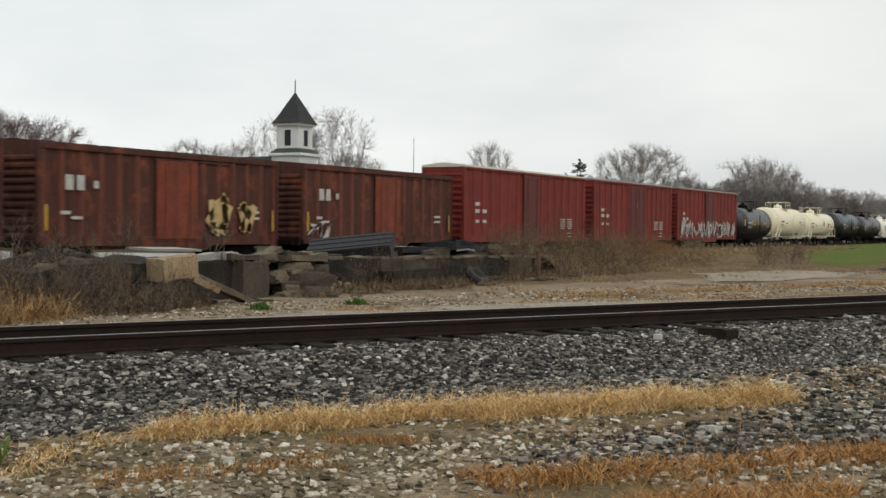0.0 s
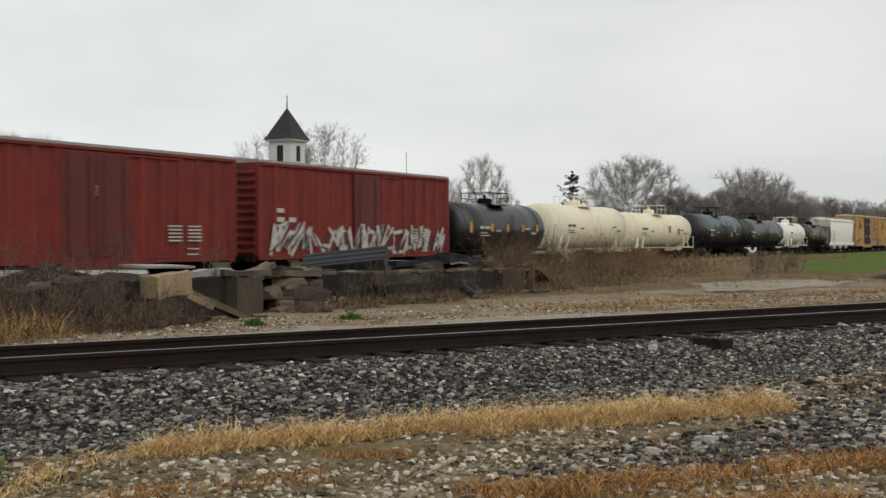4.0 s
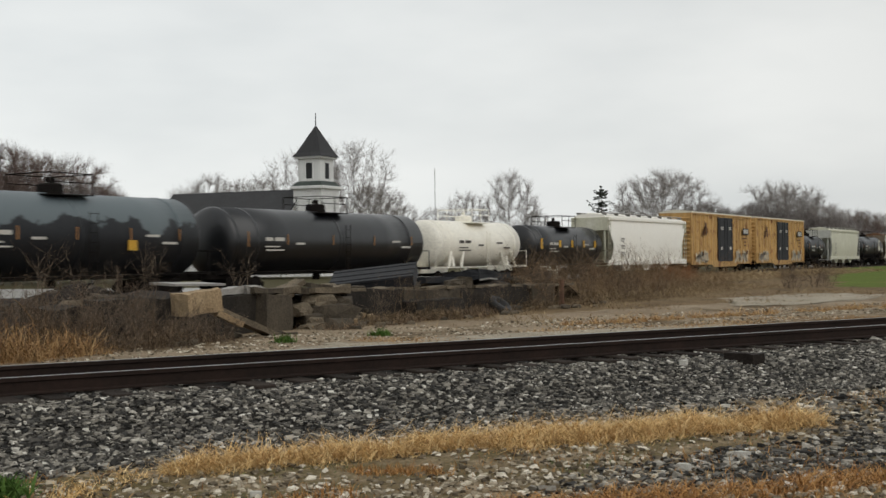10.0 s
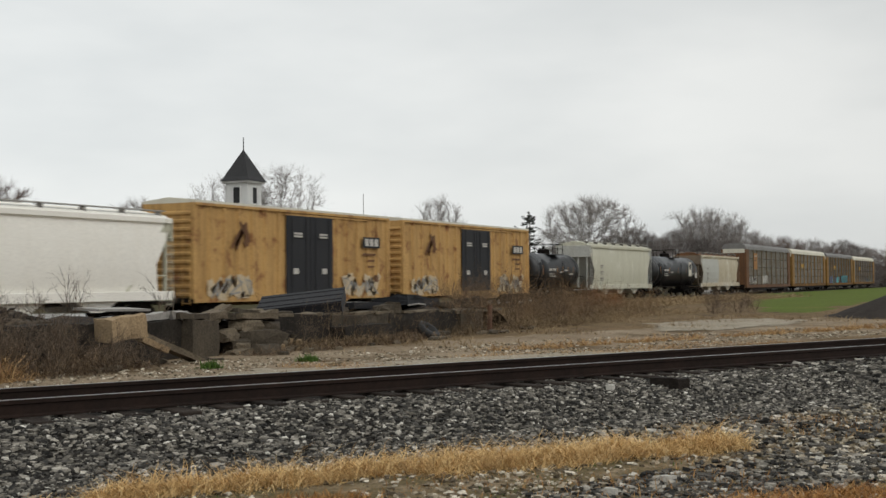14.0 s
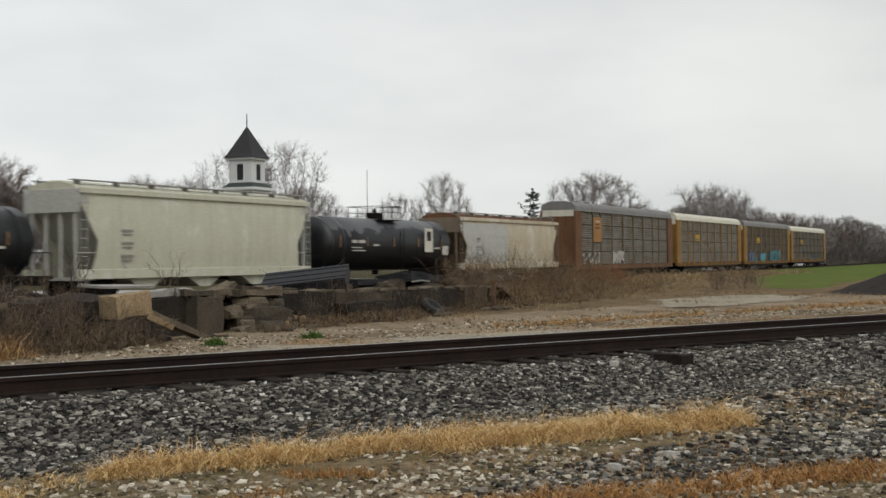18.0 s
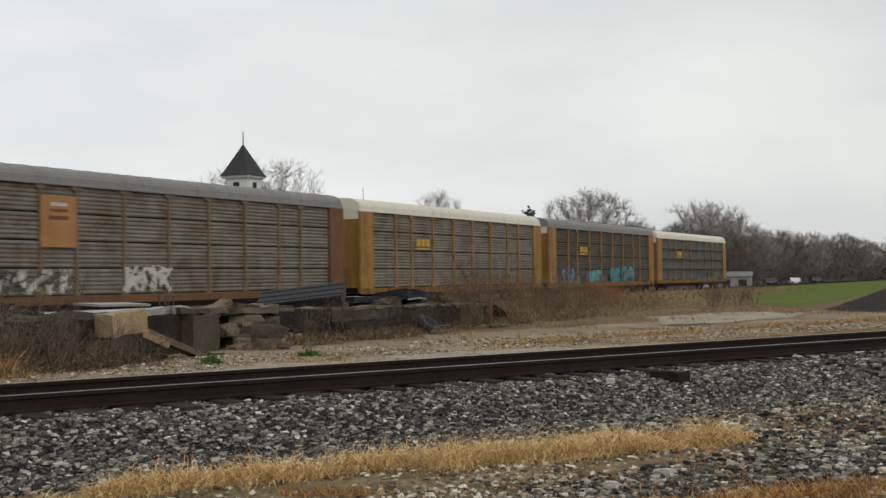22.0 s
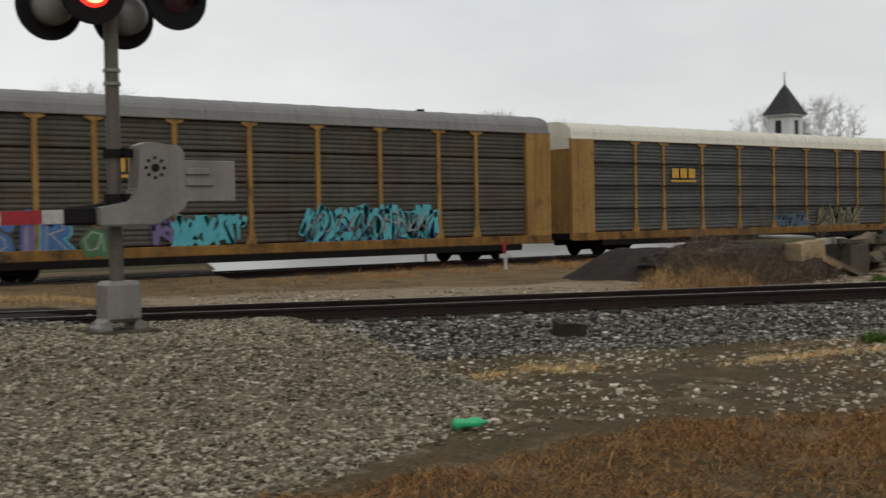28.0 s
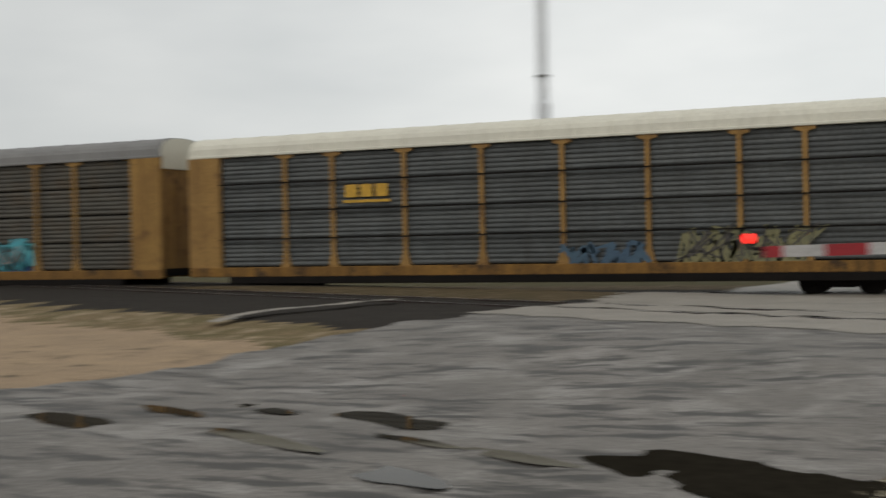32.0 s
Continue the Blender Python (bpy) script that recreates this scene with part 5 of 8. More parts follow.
# dark base stands in for the train's reflection; gloss is off
M_DARK_PUDDLE = surface("puddle_with_dark_reflection", (0.022, 0.019, 0.014), (0.016, 0.014, 0.010), 0.5, 0.6, 5, None, 0, 0.12, bump=0.01, bump_scale=2.5, spec=0.0)


def draped(name, label, category, outline, lift, material, step=0.35, jitter=0.25):
    """A sheet laid on the ground inside an outline of (u, v) corners, with a ragged edge."""
    us, vs = [p[0] for p in outline], [p[1] for p in outline]

    def inside(u, v):
        hit = False
        for (a, b), (c, d) in zip(outline, outline[1:] + outline[:1]):
            if (b > v) != (d > v) and u < (c - a) * (v - b) / (d - b) + a:
                hit = not hit
        return hit
    bm = bmesh.new()
    nu, nv = int((max(us) - min(us)) / step) + 1, int((max(vs) - min(vs)) / step) + 1
    grid = {}

    def corner(i, j):
        if (i, j) not in grid:
            p = uv(min(us) + i * step, min(vs) + j * step)
            grid[i, j] = bm.verts.new((p.x, p.y, ground_z(p.x, p.y) + lift))
        return grid[i, j]
    for i in range(nu):
        for j in range(nv):
            u, v = min(us) + (i + 0.5) * step, min(vs) + (j + 0.5) * step
            if inside(u + jitter * noise.noise((u * 1.3, v * 1.3, 1)) + 0.4 * jitter * noise.noise((u * 5, v * 5, 3)), v + jitter * noise.noise((u * 1.3, v * 1.3, 9)) + 0.4 * jitter * noise.noise((u * 5, v * 5, 6))):
                bm.faces.new((corner(i, j), corner(i + 1, j), corner(i + 1, j + 1), corner(i, j + 1)))
    me = finish(bm, name, True)
    me.materials.append(material)
    return tagged(new(name, me), label, category, kind="structure")


def along(points, u):
    for (a, b), (c, d) in zip(points, points[1:]):
        if u <= c:
            return b + (d - b) * (u - a) / (c - a)
    return points[-1][1]


def road_sheet(near, far, u0, u1, step, cols):
    """The asphalt between two worn edges, given as (u, v) points."""
    bm = bmesh.new()
    grid = []
    for i in range(int((u1 - u0) / step) + 1):
        u = u0 + i * step
        a = along(near, u) + 0.3 + 0.22 * noise.noise((u * 0.9, 1, 0)) + 0.06 * noise.noise((u * 3.1, 5, 0)) + 0.05 * noise.noise((u * 9, 7, 0))
        b = along(far, u) + 0.5 * noise.noise((u * 0.7, 11, 0)) + 0.15 * noise.noise((u * 3, 15, 0))
        row = []
        for k in range(cols + 1):
            p = uv(u, a + (b - a) * k / cols)
            row.append(bm.verts.new((p.x, p.y, ground_z(p.x, p.y) + (0.022 if 0 < k < cols else -0.03))))
        grid.append(row)
    for a, b in zip(grid, grid[1:]):
        for k in range(cols):
            bm.faces.new((a[k], b[k], b[k + 1], a[k + 1]))
    me = finish(bm, "road", True)
    me.materials.append(M_ASPHALT)
    return tagged(new("road", me), "wet patched asphalt road with shallow puddles", "road", kind="structure")


road_sheet([(-19, -9.3), (-10.3, -11.1), (-8.6, -11.6), (-6, -12.3), (-3.4, -13.0), (-2.4, -13.0)], [(-19, -22.4), (-11, -23.1), (-8.4, -24.2), (-6.5, -24.3), (-5.3, -23.7), (-2.4, -24.7)], -19, -2.4, 0.1, 70)
draped("crossing_apron", "pale concrete crossing panels between road and rails", "crossing", [(-2.6, -12.2), (-0.12, -12.1), (-0.12, -25.4), (-2.6, -24.8)], 0.034, M_APRON, 0.15, 0.1)
draped("crossing_panel", "pale concrete panel between the rails", "crossing", [(0.12, -12.1), (1.38, -12.4), (1.38, -25.4), (0.12, -25.4)], 0.04, M_APRON, 0.15, 0.06)
draped("far_road", "wet asphalt road between the two tracks", "road", [(1.65, -12.2), (7, -15.2), (20, -20.5), (38, -26), (38, -39), (20, -34), (7, -29), (1.65, -25.5)], 0.03, M_APRON, 0.5)
draped("kerb", "pale concrete kerb at the far edge of the verge", "kerb", [(-6.4, -28.2), (-3.8, -28.4), (-0.4, -29.9), (-0.4, -30.2), (-3.9, -28.75), (-6.4, -28.6)], 0.11, M_APRON, 0.1, 0.03)


def puddle(u, v, ru, rv, seed):
    bm = bmesh.new()
    zs = sum(ground_z(*uv(u + a * ru, v + b * rv).xy) for a, b in ((0, 0), (0.8, 0), (-0.8, 0), (0, 0.8), (0, -0.8))) / 5 - 0.004
    ring = []
    for k in range(40):
        a = 2 * math.pi * k / 40
        r = 1 + 0.35 * noise.noise((math.cos(a) * 1.6, math.sin(a) * 1.6, seed))
        p = uv(u + ru * r * math.cos(a), v + rv * r * math.sin(a))
        ring.append(bm.verts.new((p.x, p.y, zs + 0.034)))
    bm.faces.new(ring)
    me = finish(bm, "puddle")
    me.materials.append(M_DARK_PUDDLE if ru > 0.5 else M_PUDDLE)
    return tagged(new("puddle", me), "shallow brown rain puddle on the asphalt", "puddle", "puddles on the road", "structure")


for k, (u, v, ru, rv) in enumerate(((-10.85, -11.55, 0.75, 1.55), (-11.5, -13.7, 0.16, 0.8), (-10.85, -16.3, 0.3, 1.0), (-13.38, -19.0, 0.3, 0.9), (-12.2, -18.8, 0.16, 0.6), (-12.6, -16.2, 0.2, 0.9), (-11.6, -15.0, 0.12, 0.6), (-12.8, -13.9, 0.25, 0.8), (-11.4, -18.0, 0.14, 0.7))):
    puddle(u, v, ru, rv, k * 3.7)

M_LOT = surface("wet_pale_paving", (0.36, 0.35, 0.32), (0.24, 0.23, 0.205), 0.5, 0.15, 4, None, 0, 0.3, bump=0.05, spec=0.5, grit=0.15)
bm = bmesh.new()
edge = [(-48, 52), (-10, 51), (30, 51.5), (66, 53), (78, 62), (70, 84), (20, 92), (-30, 88), (-52, 70)]
bm.faces.new([bm.verts.new((x, y, -1.0)) for x, y in edge])
me = finish(bm, "paved_lot")
me.materials.append(M_LOT)
tagged(new("paved_lot", me), "wet pale paved lot beyond the train", "paved lot", kind="structure")

M_PALE_GRAVEL = surface("bleached_gravel", (0.40, 0.355, 0.28), (0.27, 0.23, 0.17), 0.5, 0.7, 16, None, 0, 0.95, bump=0.8, bump_scale=9, third=(0.2, 0.165, 0.115), third_span=(0.55, 0.68), third_scale=0.6, spec=0.1, grit=0.4)
draped("gravel_patch", "bare patch of bleached gravel beside the lane", "gravel", [(14.2, 29.5), (16.4, 31.0), (19.8, 34.5), (21.0, 40.8), (18.2, 41.5), (15.6, 37.5), (14.0, 33.0)], 0.02, M_PALE_GRAVEL, 0.5, 0.5)
draped("gravel_patch", "bare patch of bleached gravel beside the lane", "gravel", [(6.6, 9.5), (7.6, 10.5), (8.0, 16.0), (7.7, 21.5), (6.9, 22.0), (6.4, 16.0)], 0.02, M_PALE_GRAVEL, 0.4, 0.4)

# ---- crossing signal and gate ----
M_ALU = surface("cast_aluminium", (0.27, 0.255, 0.235), (0.19, 0.18, 0.165), 0.5, 2.0, 20, (0.12, 0.105, 0.09), 0.6, 0.5, 0.25, bump=0.1, spec=0.3, grit=0.12)
M_POLE = surface("grey_mast_paint", (0.135, 0.114, 0.096), (0.088, 0.072, 0.06), 0.5, 2.0, 20, (0.06, 0.048, 0.04), 0.6, 0.5, 0.2, bump=0.1, spec=0.3, grit=0.14)
M_HOOD = surface("black_signal_paint", (0.009, 0.008, 0.0085), (0.014, 0.0125, 0.0125), 0.5, 2.0, 20, None, 0, 0.7, bump=0.05, spec=0.12)
M_LENS_OFF = surface("unlit_red_lens", (0.032, 0.006, 0.006), (0.024, 0.005, 0.005), 0.5, 4.0, 20, None, 0, 0.35, bump=0, spec=0.25)
M_LENS_ON = glow("lit_red_lens", (1.0, 0.022, 0.014), 2.2)
M_LENS_CORE = glow("lit_lamp_core", (1.0, 0.62, 0.22), 2.6)
M_GATE_RED = surface("red_gate_sheeting", (0.35, 0.013, 0.018), (0.27, 0.011, 0.016), 0.5, 2.0, 20, None, 0, 0.45, bump=0)
M_GATE_WHITE = surface("white_gate_sheeting", (0.50, 0.48, 0.46), (0.38, 0.36, 0.34), 0.5, 2.0, 20, None, 0, 0.45, bump=0)
M_CONC = surface("old_concrete", (0.085, 0.066, 0.046), (0.042, 0.033, 0.024), 0.5, 1.2, 22, (0.02, 0.016, 0.012), 0.7, 0.9, bump=0.6, bump_scale=9, third=(0.20, 0.16, 0.11), third_span=(0.58, 0.7), third_scale=1.1, spec=0.2, grit=0.4)


def signal_light(parent, x, y, z, face, lit):
    """A round black background with hood and lens; face -1 looks towards the road user."""
    bm = bmesh.new()
    lathe(bm, [(-0.02, 0.0), (-0.02, 0.41), (0.02, 0.41), (0.03, 0.37), (0.03, 0.0)], "Y", 32)
    shift(bm, Matrix.Translation((x, y, z)) @ Matrix.Rotation(0 if face < 0 else math.pi, 4, "Z"))
    bg = part("light_head", bm, M_HOOD, parent, "black round background with a red lamp")
    bm = bmesh.new()
    lathe(bm, [(0.034, 0.0), (0.034, 0.25), (0.20, 0.24), (0.27, 0.17), (0.30, 0.06), (0.30, 0.0)], "Y", 24)
    shift(bm, Matrix.Translation((x, y, z)) @ Matrix.Rotation(0 if face < 0 else math.pi, 4, "Z"))
    part("housing", bm, M_ALU, bg, "silver lamp housing", smooth=True)
    bm = bmesh.new()
    n = 18
    rows = []
    for k in range(n + 1):
        a = radians(-20 + 220 * k / n)
        c, s = math.cos(a), math.sin(a)
        d = 0.34 if 20 < -20 + 220 * k / n < 160 else 0.2
        rows.append([bm.verts.new((0.235 * c, -0.03, 0.235 * s)), bm.verts.new((0.235 * c, -d, 0.235 * s)), bm.verts.new((0.25 * c, -d, 0.25 * s)), bm.verts.new((0.25 * c, -0.03, 0.25 * s))])
    for a, b in zip(rows, rows[1:]):
        for i in range(3):
            bm.faces.new((a[i], b[i], b[i + 1], a[i + 1]))
    shift(bm, Matrix.Translation((x, y, z)) @ Matrix.Rotation(0 if face < 0 else math.pi, 4, "Z"))
    part("hood", bm, M_HOOD, bg)
    bm = bmesh.new()
    lathe(bm, [(-0.05, 0.0), (-0.045, 0.1), (-0.03, 0.2), (-0.015, 0.225), (-0.015, 0.0)], "Y", 24)
    shift(bm, Matrix.Translation((x, y, z)) @ Matrix.Rotation(0 if face < 0 else math.pi, 4, "Z"))
    part("lens", bm, M_LENS_ON if lit else M_LENS_OFF, bg, "glowing red lens" if lit else "dark red lens")
    if lit:
        bm = bmesh.new()
        lathe(bm, [(-0.068, 0.0), (-0.066, 0.1), (-0.06, 0.15), (-0.048, 0.168), (-0.04, 0.0)], "Y", 24)
        shift(bm, Matrix.Translation((x, y, z)) @ Matrix.Rotation(0 if face < 0 else math.pi, 4, "Z"))
        part("lamp", bm, M_LENS_CORE, bg, "bright lamp behind the lens")


def crossing_signal(place, turn):
    s = thing("crossing_signal", "silver railway crossing signal with red flashers and lowered gate", "crossing signal", place, turn)
    bm = bmesh.new()
    rod(bm, (0, 0, 0.5), (0, 0, 5.2), 0.085, 16)
    part("mast", bm, M_POLE, s)
    bm = bmesh.new()
    box(bm, -0.2, 0.24, -0.2, 0.2, 0.12, 0.62, 0.05)
    for q in (-1, 1):
        prism(bm, [(q * 0.14, 0.02), (q * 0.30, 0.02), (q * 0.30, 0.06), (q * 0.17, 0.2)], "y", -0.16, 0.16)
        rod(bm, (q * 0.25, -0.12, 0.05), (q * 0.25, -0.12, 0.13), 0.03, 6)
        rod(bm, (q * 0.25, 0.12, 0.05), (q * 0.25, 0.12, 0.13), 0.03, 6)
    rod(bm, (0.1, -0.2, 0.2), (0.1, -0.23, 0.2), 0.03, 6)
    part("junction_base", bm, M_ALU, s, "cast grey base with bolted feet")
    bm = bmesh.new()
    box(bm, -0.42, 0.42, -0.36, 0.36, -0.2, 0.03, 0.03)
    part("footing", bm, M_CONC, s, "concrete footing")
    for z in (3.0, 3.16):
        bm = bmesh.new()
        lathe(bm, [(z - 0.02, 0.09), (z - 0.02, 0.105), (z + 0.02, 0.105), (z + 0.02, 0.09)], "Z", 16)
        part("band_clamp", bm, M_ALU, s)
    # gate machine
    bm = bmesh.new()
    prism(bm, [(0.16, 2.24), (0.30, 2.30), (0.72, 2.25), (0.78, 2.18), (0.80, 1.52), (0.72, 1.45), (0.62, 1.42), (0.42, 1.32), (0.30, 1.28), (-0.34, 1.28), (-0.36, 1.34), (-0.36, 1.50), (-0.1, 1.54), (0.08, 1.58), (0.16, 1.72)], "y", -0.34, -0.06)
    bmesh.ops.bevel(bm, geom=bm.edges[:], offset=0.02, segments=2, affect="EDGES")
    gm = part("gate_machine", bm, M_ALU, s, "light grey cast gate mechanism")
    for k in range(8):
        a = k * math.pi / 4
        bm = bmesh.new()
        rod(bm, (0.37 + 0.12 * math.cos(a), -0.335, 1.98 + 0.12 * math.sin(a)), (0.37 + 0.12 * math.cos(a), -0.352, 1.98 + 0.12 * math.sin(a)), 0.022, 6)
        part("cover_bolt", bm, M_HOOD, gm)
    bm = bmesh.new()
    rod(bm, (0.37, -0.335, 1.98), (0.37, -0.36, 1.98), 0.05, 10)
    part("shaft_cap", bm, M_HOOD, gm)
    bm = bmesh.new()
    box(bm, 0.78, 1.5, -0.30, -0.26, 1.57, 2.08, 0.01)
    box(bm, 0.78, 1.18, -0.33, -0.30, 1.76, 1.84, 0.01)
    box(bm, 0.78, 1.12, -0.33, -0.30, 1.90, 1.98, 0.01)
    part("counterweight", bm, M_ALU, s, "grey counterweight plates behind the gate")
    for z in (1.62, 2.16):
        bm = bmesh.new()
        lathe(bm, [(z - 0.05, 0.085), (z - 0.05, 0.13), (z + 0.05, 0.13), (z + 0.05, 0.085)], "Z", 16)
        box(bm, 0.06, 0.24, -0.2, -0.02, z - 0.05, z + 0.05)
        part("bracket", bm, M_HOOD, s)
    bm = bmesh.new()
    box(bm, -0.74, -0.34, -0.26, -0.12, 1.30, 1.52, 0.03)
    rod(bm, (-0.6, -0.1, 1.48), (0.1, -0.02, 1.56), 0.035, 8)
    part("arm_socket", bm, M_HOOD, s, "dark socket of the gate arm")
    # striped gate arm, its tip hanging a little
    def low(x):
        return 0.0175 * (x + 0.7)
    bm = bmesh.new()
    prism(bm, [(-7.92, 1.36 + low(-7.92)), (-7.92, 1.375 + low(-7.92)), (-0.7, 1.415), (-0.7, 1.40)], "y", -0.21, -0.17)
    arm = part("gate_arm", bm, M_GATE_WHITE, s, "red and white striped gate arm")
    x, k = -0.72, 1
    while x > -7.9:
        w = 0.28 if k == 1 else 0.48
        a, b = max(x - w, -7.93), x
        ha, hb = 0.066 + 0.002 * (a + 8), 0.066 + 0.002 * (b + 8)
        bm = bmesh.new()
        prism(bm, [(a, 1.405 + low(a) - ha), (a, 1.405 + low(a) + ha), (b, 1.405 + low(b) + hb), (b, 1.405 + low(b) - hb)], "y", -0.215, -0.165)
        part("stripe", bm, M_GATE_RED if k % 2 == 0 else M_GATE_WHITE, arm)
        x -= w
        k += 1
    for x in (-8.1, -6.0, -4.15):
        z = 1.57 + low(x)
        bm = bmesh.new()
        rod(bm, (x, -0.24, z), (x, -0.14, z), 0.07, 14)
        rod(bm, (x, -0.19, z - 0.12), (x, -0.19, z - 0.04), 0.03, 8)
        if x < -8:
            rod(bm, (x, -0.19, z - 0.11), (-7.9, -0.19, z - 0.14), 0.025, 6)
        lamp = part("arm_lamp", bm, M_HOOD, arm)
        bm = bmesh.new()
        lathe(bm, [(-0.03, 0.0), (-0.02, 0.045), (0.0, 0.062), (0.005, 0.0)], "Y", 14)
        shift(bm, Matrix.Translation((x, -0.242, z)))
        part("lamp_lens", bm, M_LENS_ON, lamp, "glowing red lens")
    # flashers
    bm = bmesh.new()
    rod(bm, (-0.95, 0.0, 4.10), (0.95, 0.0, 4.10), 0.03, 8)
    box(bm, -0.14, 0.14, -0.12, 0.12, 4.0, 4.25, 0.03)
    rod(bm, (-0.1, 0, 4.2), (0.75, 0.0, 4.36), 0.025, 6)
    part("crossarm", bm, M_HOOD, s)
    signal_light(s, -0.36, -0.3, 4.06, -1, True)
    signal_light(s, 0.73, -0.3, 4.08, -1, False)
    signal_light(s, -0.62, 0.34, 3.93, 1, False)
    signal_light(s, 0.33, 0.34, 3.89, 1, False)
    bm = bmesh.new()
    lathe(bm, [(4.66, 0.0), (4.66, 0.2), (4.70, 0.26), (4.82, 0.24), (4.90, 0.1), (4.92, 0.0)], "Z", 20)
    part("bell", bm, M_HOOD, s, "dark bell on the mast")
    return s


crossing_signal((-2.43, 12.05, 0.0), 0)
sign = thing("track_marker", "small white tee-shaped marker post with a red top", "marker", (19.85, 29.12, -0.5))
bm = bmesh.new()
rod(bm, (0, 0, -0.1), (0, 0, 0.62), 0.06, 8)
box(bm, -0.26, 0.26, -0.03, 0.03, 0.46, 0.60, 0.01)
part("post", bm, M_GATE_WHITE, sign)
bm = bmesh.new()
rod(bm, (-0.04, 0, 0.62), (-0.04, 0, 1.05), 0.05, 8)
part("cap", bm, M_GATE_RED, sign, "red cap")

# ---- rubble of a demolished platform ----
M_BUFF = surface("buff_stone_block", (0.41, 0.305, 0.185), (0.29, 0.205, 0.12), 0.5, 1.5, 22, (0.15, 0.105, 0.06), 0.5, 0.9, bump=0.6, bump_scale=8, spec=0.2, grit=0.35)
M_TARSLAB = surface("tar_roofing_slab", (0.010, 0.0105, 0.0125), (0.018, 0.0184, 0.0215), 0.5, 1.5, 22, None, 0, 0.65, bump=0.5, bump_scale=10, spec=0.25)
M_SHEET = surface("pale_metal_sheet", (0.36, 0.34, 0.315), (0.25, 0.235, 0.21), 0.5, 1.5, 22, None, 0, 0.5, bump=0.2, spec=0.3)
M_RUBBER = surface("black_rubber", (0.014, 0.014, 0.014), (0.025, 0.024, 0.023), 0.5, 3, 22, None, 0, 0.7, bump=0.3)
M_POST = surface("weathered_red_post", (0.17, 0.085, 0.05), (0.12, 0.06, 0.04), 0.5, 2, 22, None, 0, 0.9, bump=0.4)
M_PILE = surface("dark_gravel_pile", (0.05, 0.042, 0.036), (0.028, 0.023, 0.02), 0.5, 1.5, 16, None, 0, 0.95, bump=1.0, bump_scale=7, spec=0.1, grit=0.5)


def chunk(name, label, category, place, size, turn, material, seed, tilt=(0, 0), rough=0.12, group="rubble of the platform"):
    """A broken block: a cut-up box whose corners and faces are knocked about."""
    bm = bmesh.new()
    box(bm, -size[0] / 2, size[0] / 2, -size[1] / 2, size[1] / 2, 0, size[2])
    bmesh.ops.subdivide_edges(bm, edges=bm.edges[:], cuts=3, use_grid_fill=True)
    k = min(size)
    for v in bm.verts:
        p = v.co
        n1 = noise.noise_vector((p.x * 1.7 / max(0.3, k), p.y * 1.7 / max(0.3, k), p.z * 1.7 / max(0.3, k) + seed * 9.1))
        v.co = p + n1 * k * rough * 2.0
    me = finish(bm, name)
    me.materials.append(material)
    ob = tagged(new(name, me), label, category, group)
    ob.matrix_basis = pose(*place, tilt[0], tilt[1], turn)
    return ob


M_SLABTAN = surface("weathered_tan_slab", (0.205, 0.165, 0.115), (0.115, 0.094, 0.068), 0.5, 1.6, 22, (0.06, 0.05, 0.038), 0.4, 0.9, bump=0.6, bump_scale=9, spec=0.15, grit=0.4)
M_CONC_DARK = surface("damp_blackened_concrete", (0.040, 0.034, 0.027), (0.022, 0.019, 0.016), 0.5, 1.1, 20, (0.012, 0.010, 0.009), 0.7, 0.9, bump=0.7, bump_scale=8, third=(0.085, 0.068, 0.048), third_span=(0.6, 0.74), third_scale=1.3, spec=0.2, grit=0.4)
M_CONC_GREY = surface("bare_grey_brown_concrete", (0.105, 0.086, 0.062), (0.062, 0.051, 0.038), 0.5, 1.0, 20, (0.03, 0.025, 0.02), 0.7, 0.9, bump=0.5, bump_scale=9, spec=0.2, grit=0.35)
wall = thing("foundation_wall", "broken concrete foundation wall stained dark by damp", "wall", (0, 0, 0))
rw = random.Random(5)


def wall_panel(x0, x1, front, z0, z1, material, seed, label=""):
    """One cast panel of the wall, its edges broken and its face uneven."""
    bm = bmesh.new()
    box(bm, x0 + 0.012, x1 - 0.012, front, front + 0.7, z0, z1)
    bmesh.ops.subdivide_edges(bm, edges=bm.edges[:], cuts=4, use_grid_fill=True)
    for v in bm.verts:
        k = 0.035 if v.co.z < z1 - 0.02 else 0.075
        v.co += noise.noise_vector(v.co * 1.7 + Vector((0, 0, seed))) * k + noise.noise_vector(v.co * 5.0 + Vector((0, 3, seed))) * k * 0.4
    part("concrete_panel", bm, material, wall, label)


for k, (x0, x1, front, z1) in enumerate(((15.9, 17.2, 17.5, 0.34), (17.2, 18.8, 17.42, 0.42), (18.8, 20.4, 17.45, 0.40))):
    wall_panel(x0, x1, front, -0.75, z1, M_CONC_DARK, k)
wall_panel(20.4, 21.8, 17.42, -0.7, 0.40, M_CONC_DARK, 7)
wall_panel(21.75, 22.72, 17.12, -0.7, 0.40, M_CONC_GREY, 8, "paler concrete pier standing forward")
wall_panel(22.72, 24.1, 17.75, -0.7, 0.20, M_CONC_DARK, 9)
wall_panel(24.1, 25.4, 17.65, -0.7, 0.30, M_CONC_DARK, 10)
x, k = 25.4, 11
while x < 36.5:
    w = rw.uniform(1.9, 3.1)
    wall_panel(x, min(x + w, 37.4), 17.42 + rw.uniform(-0.04, 0.06), -0.8, 0.40 - 0.012 * (x - 25) - rw.uniform(0, 0.05), M_CONC_DARK if k % 3 else M_CONC_GREY, k)
    x += w
    k += 1
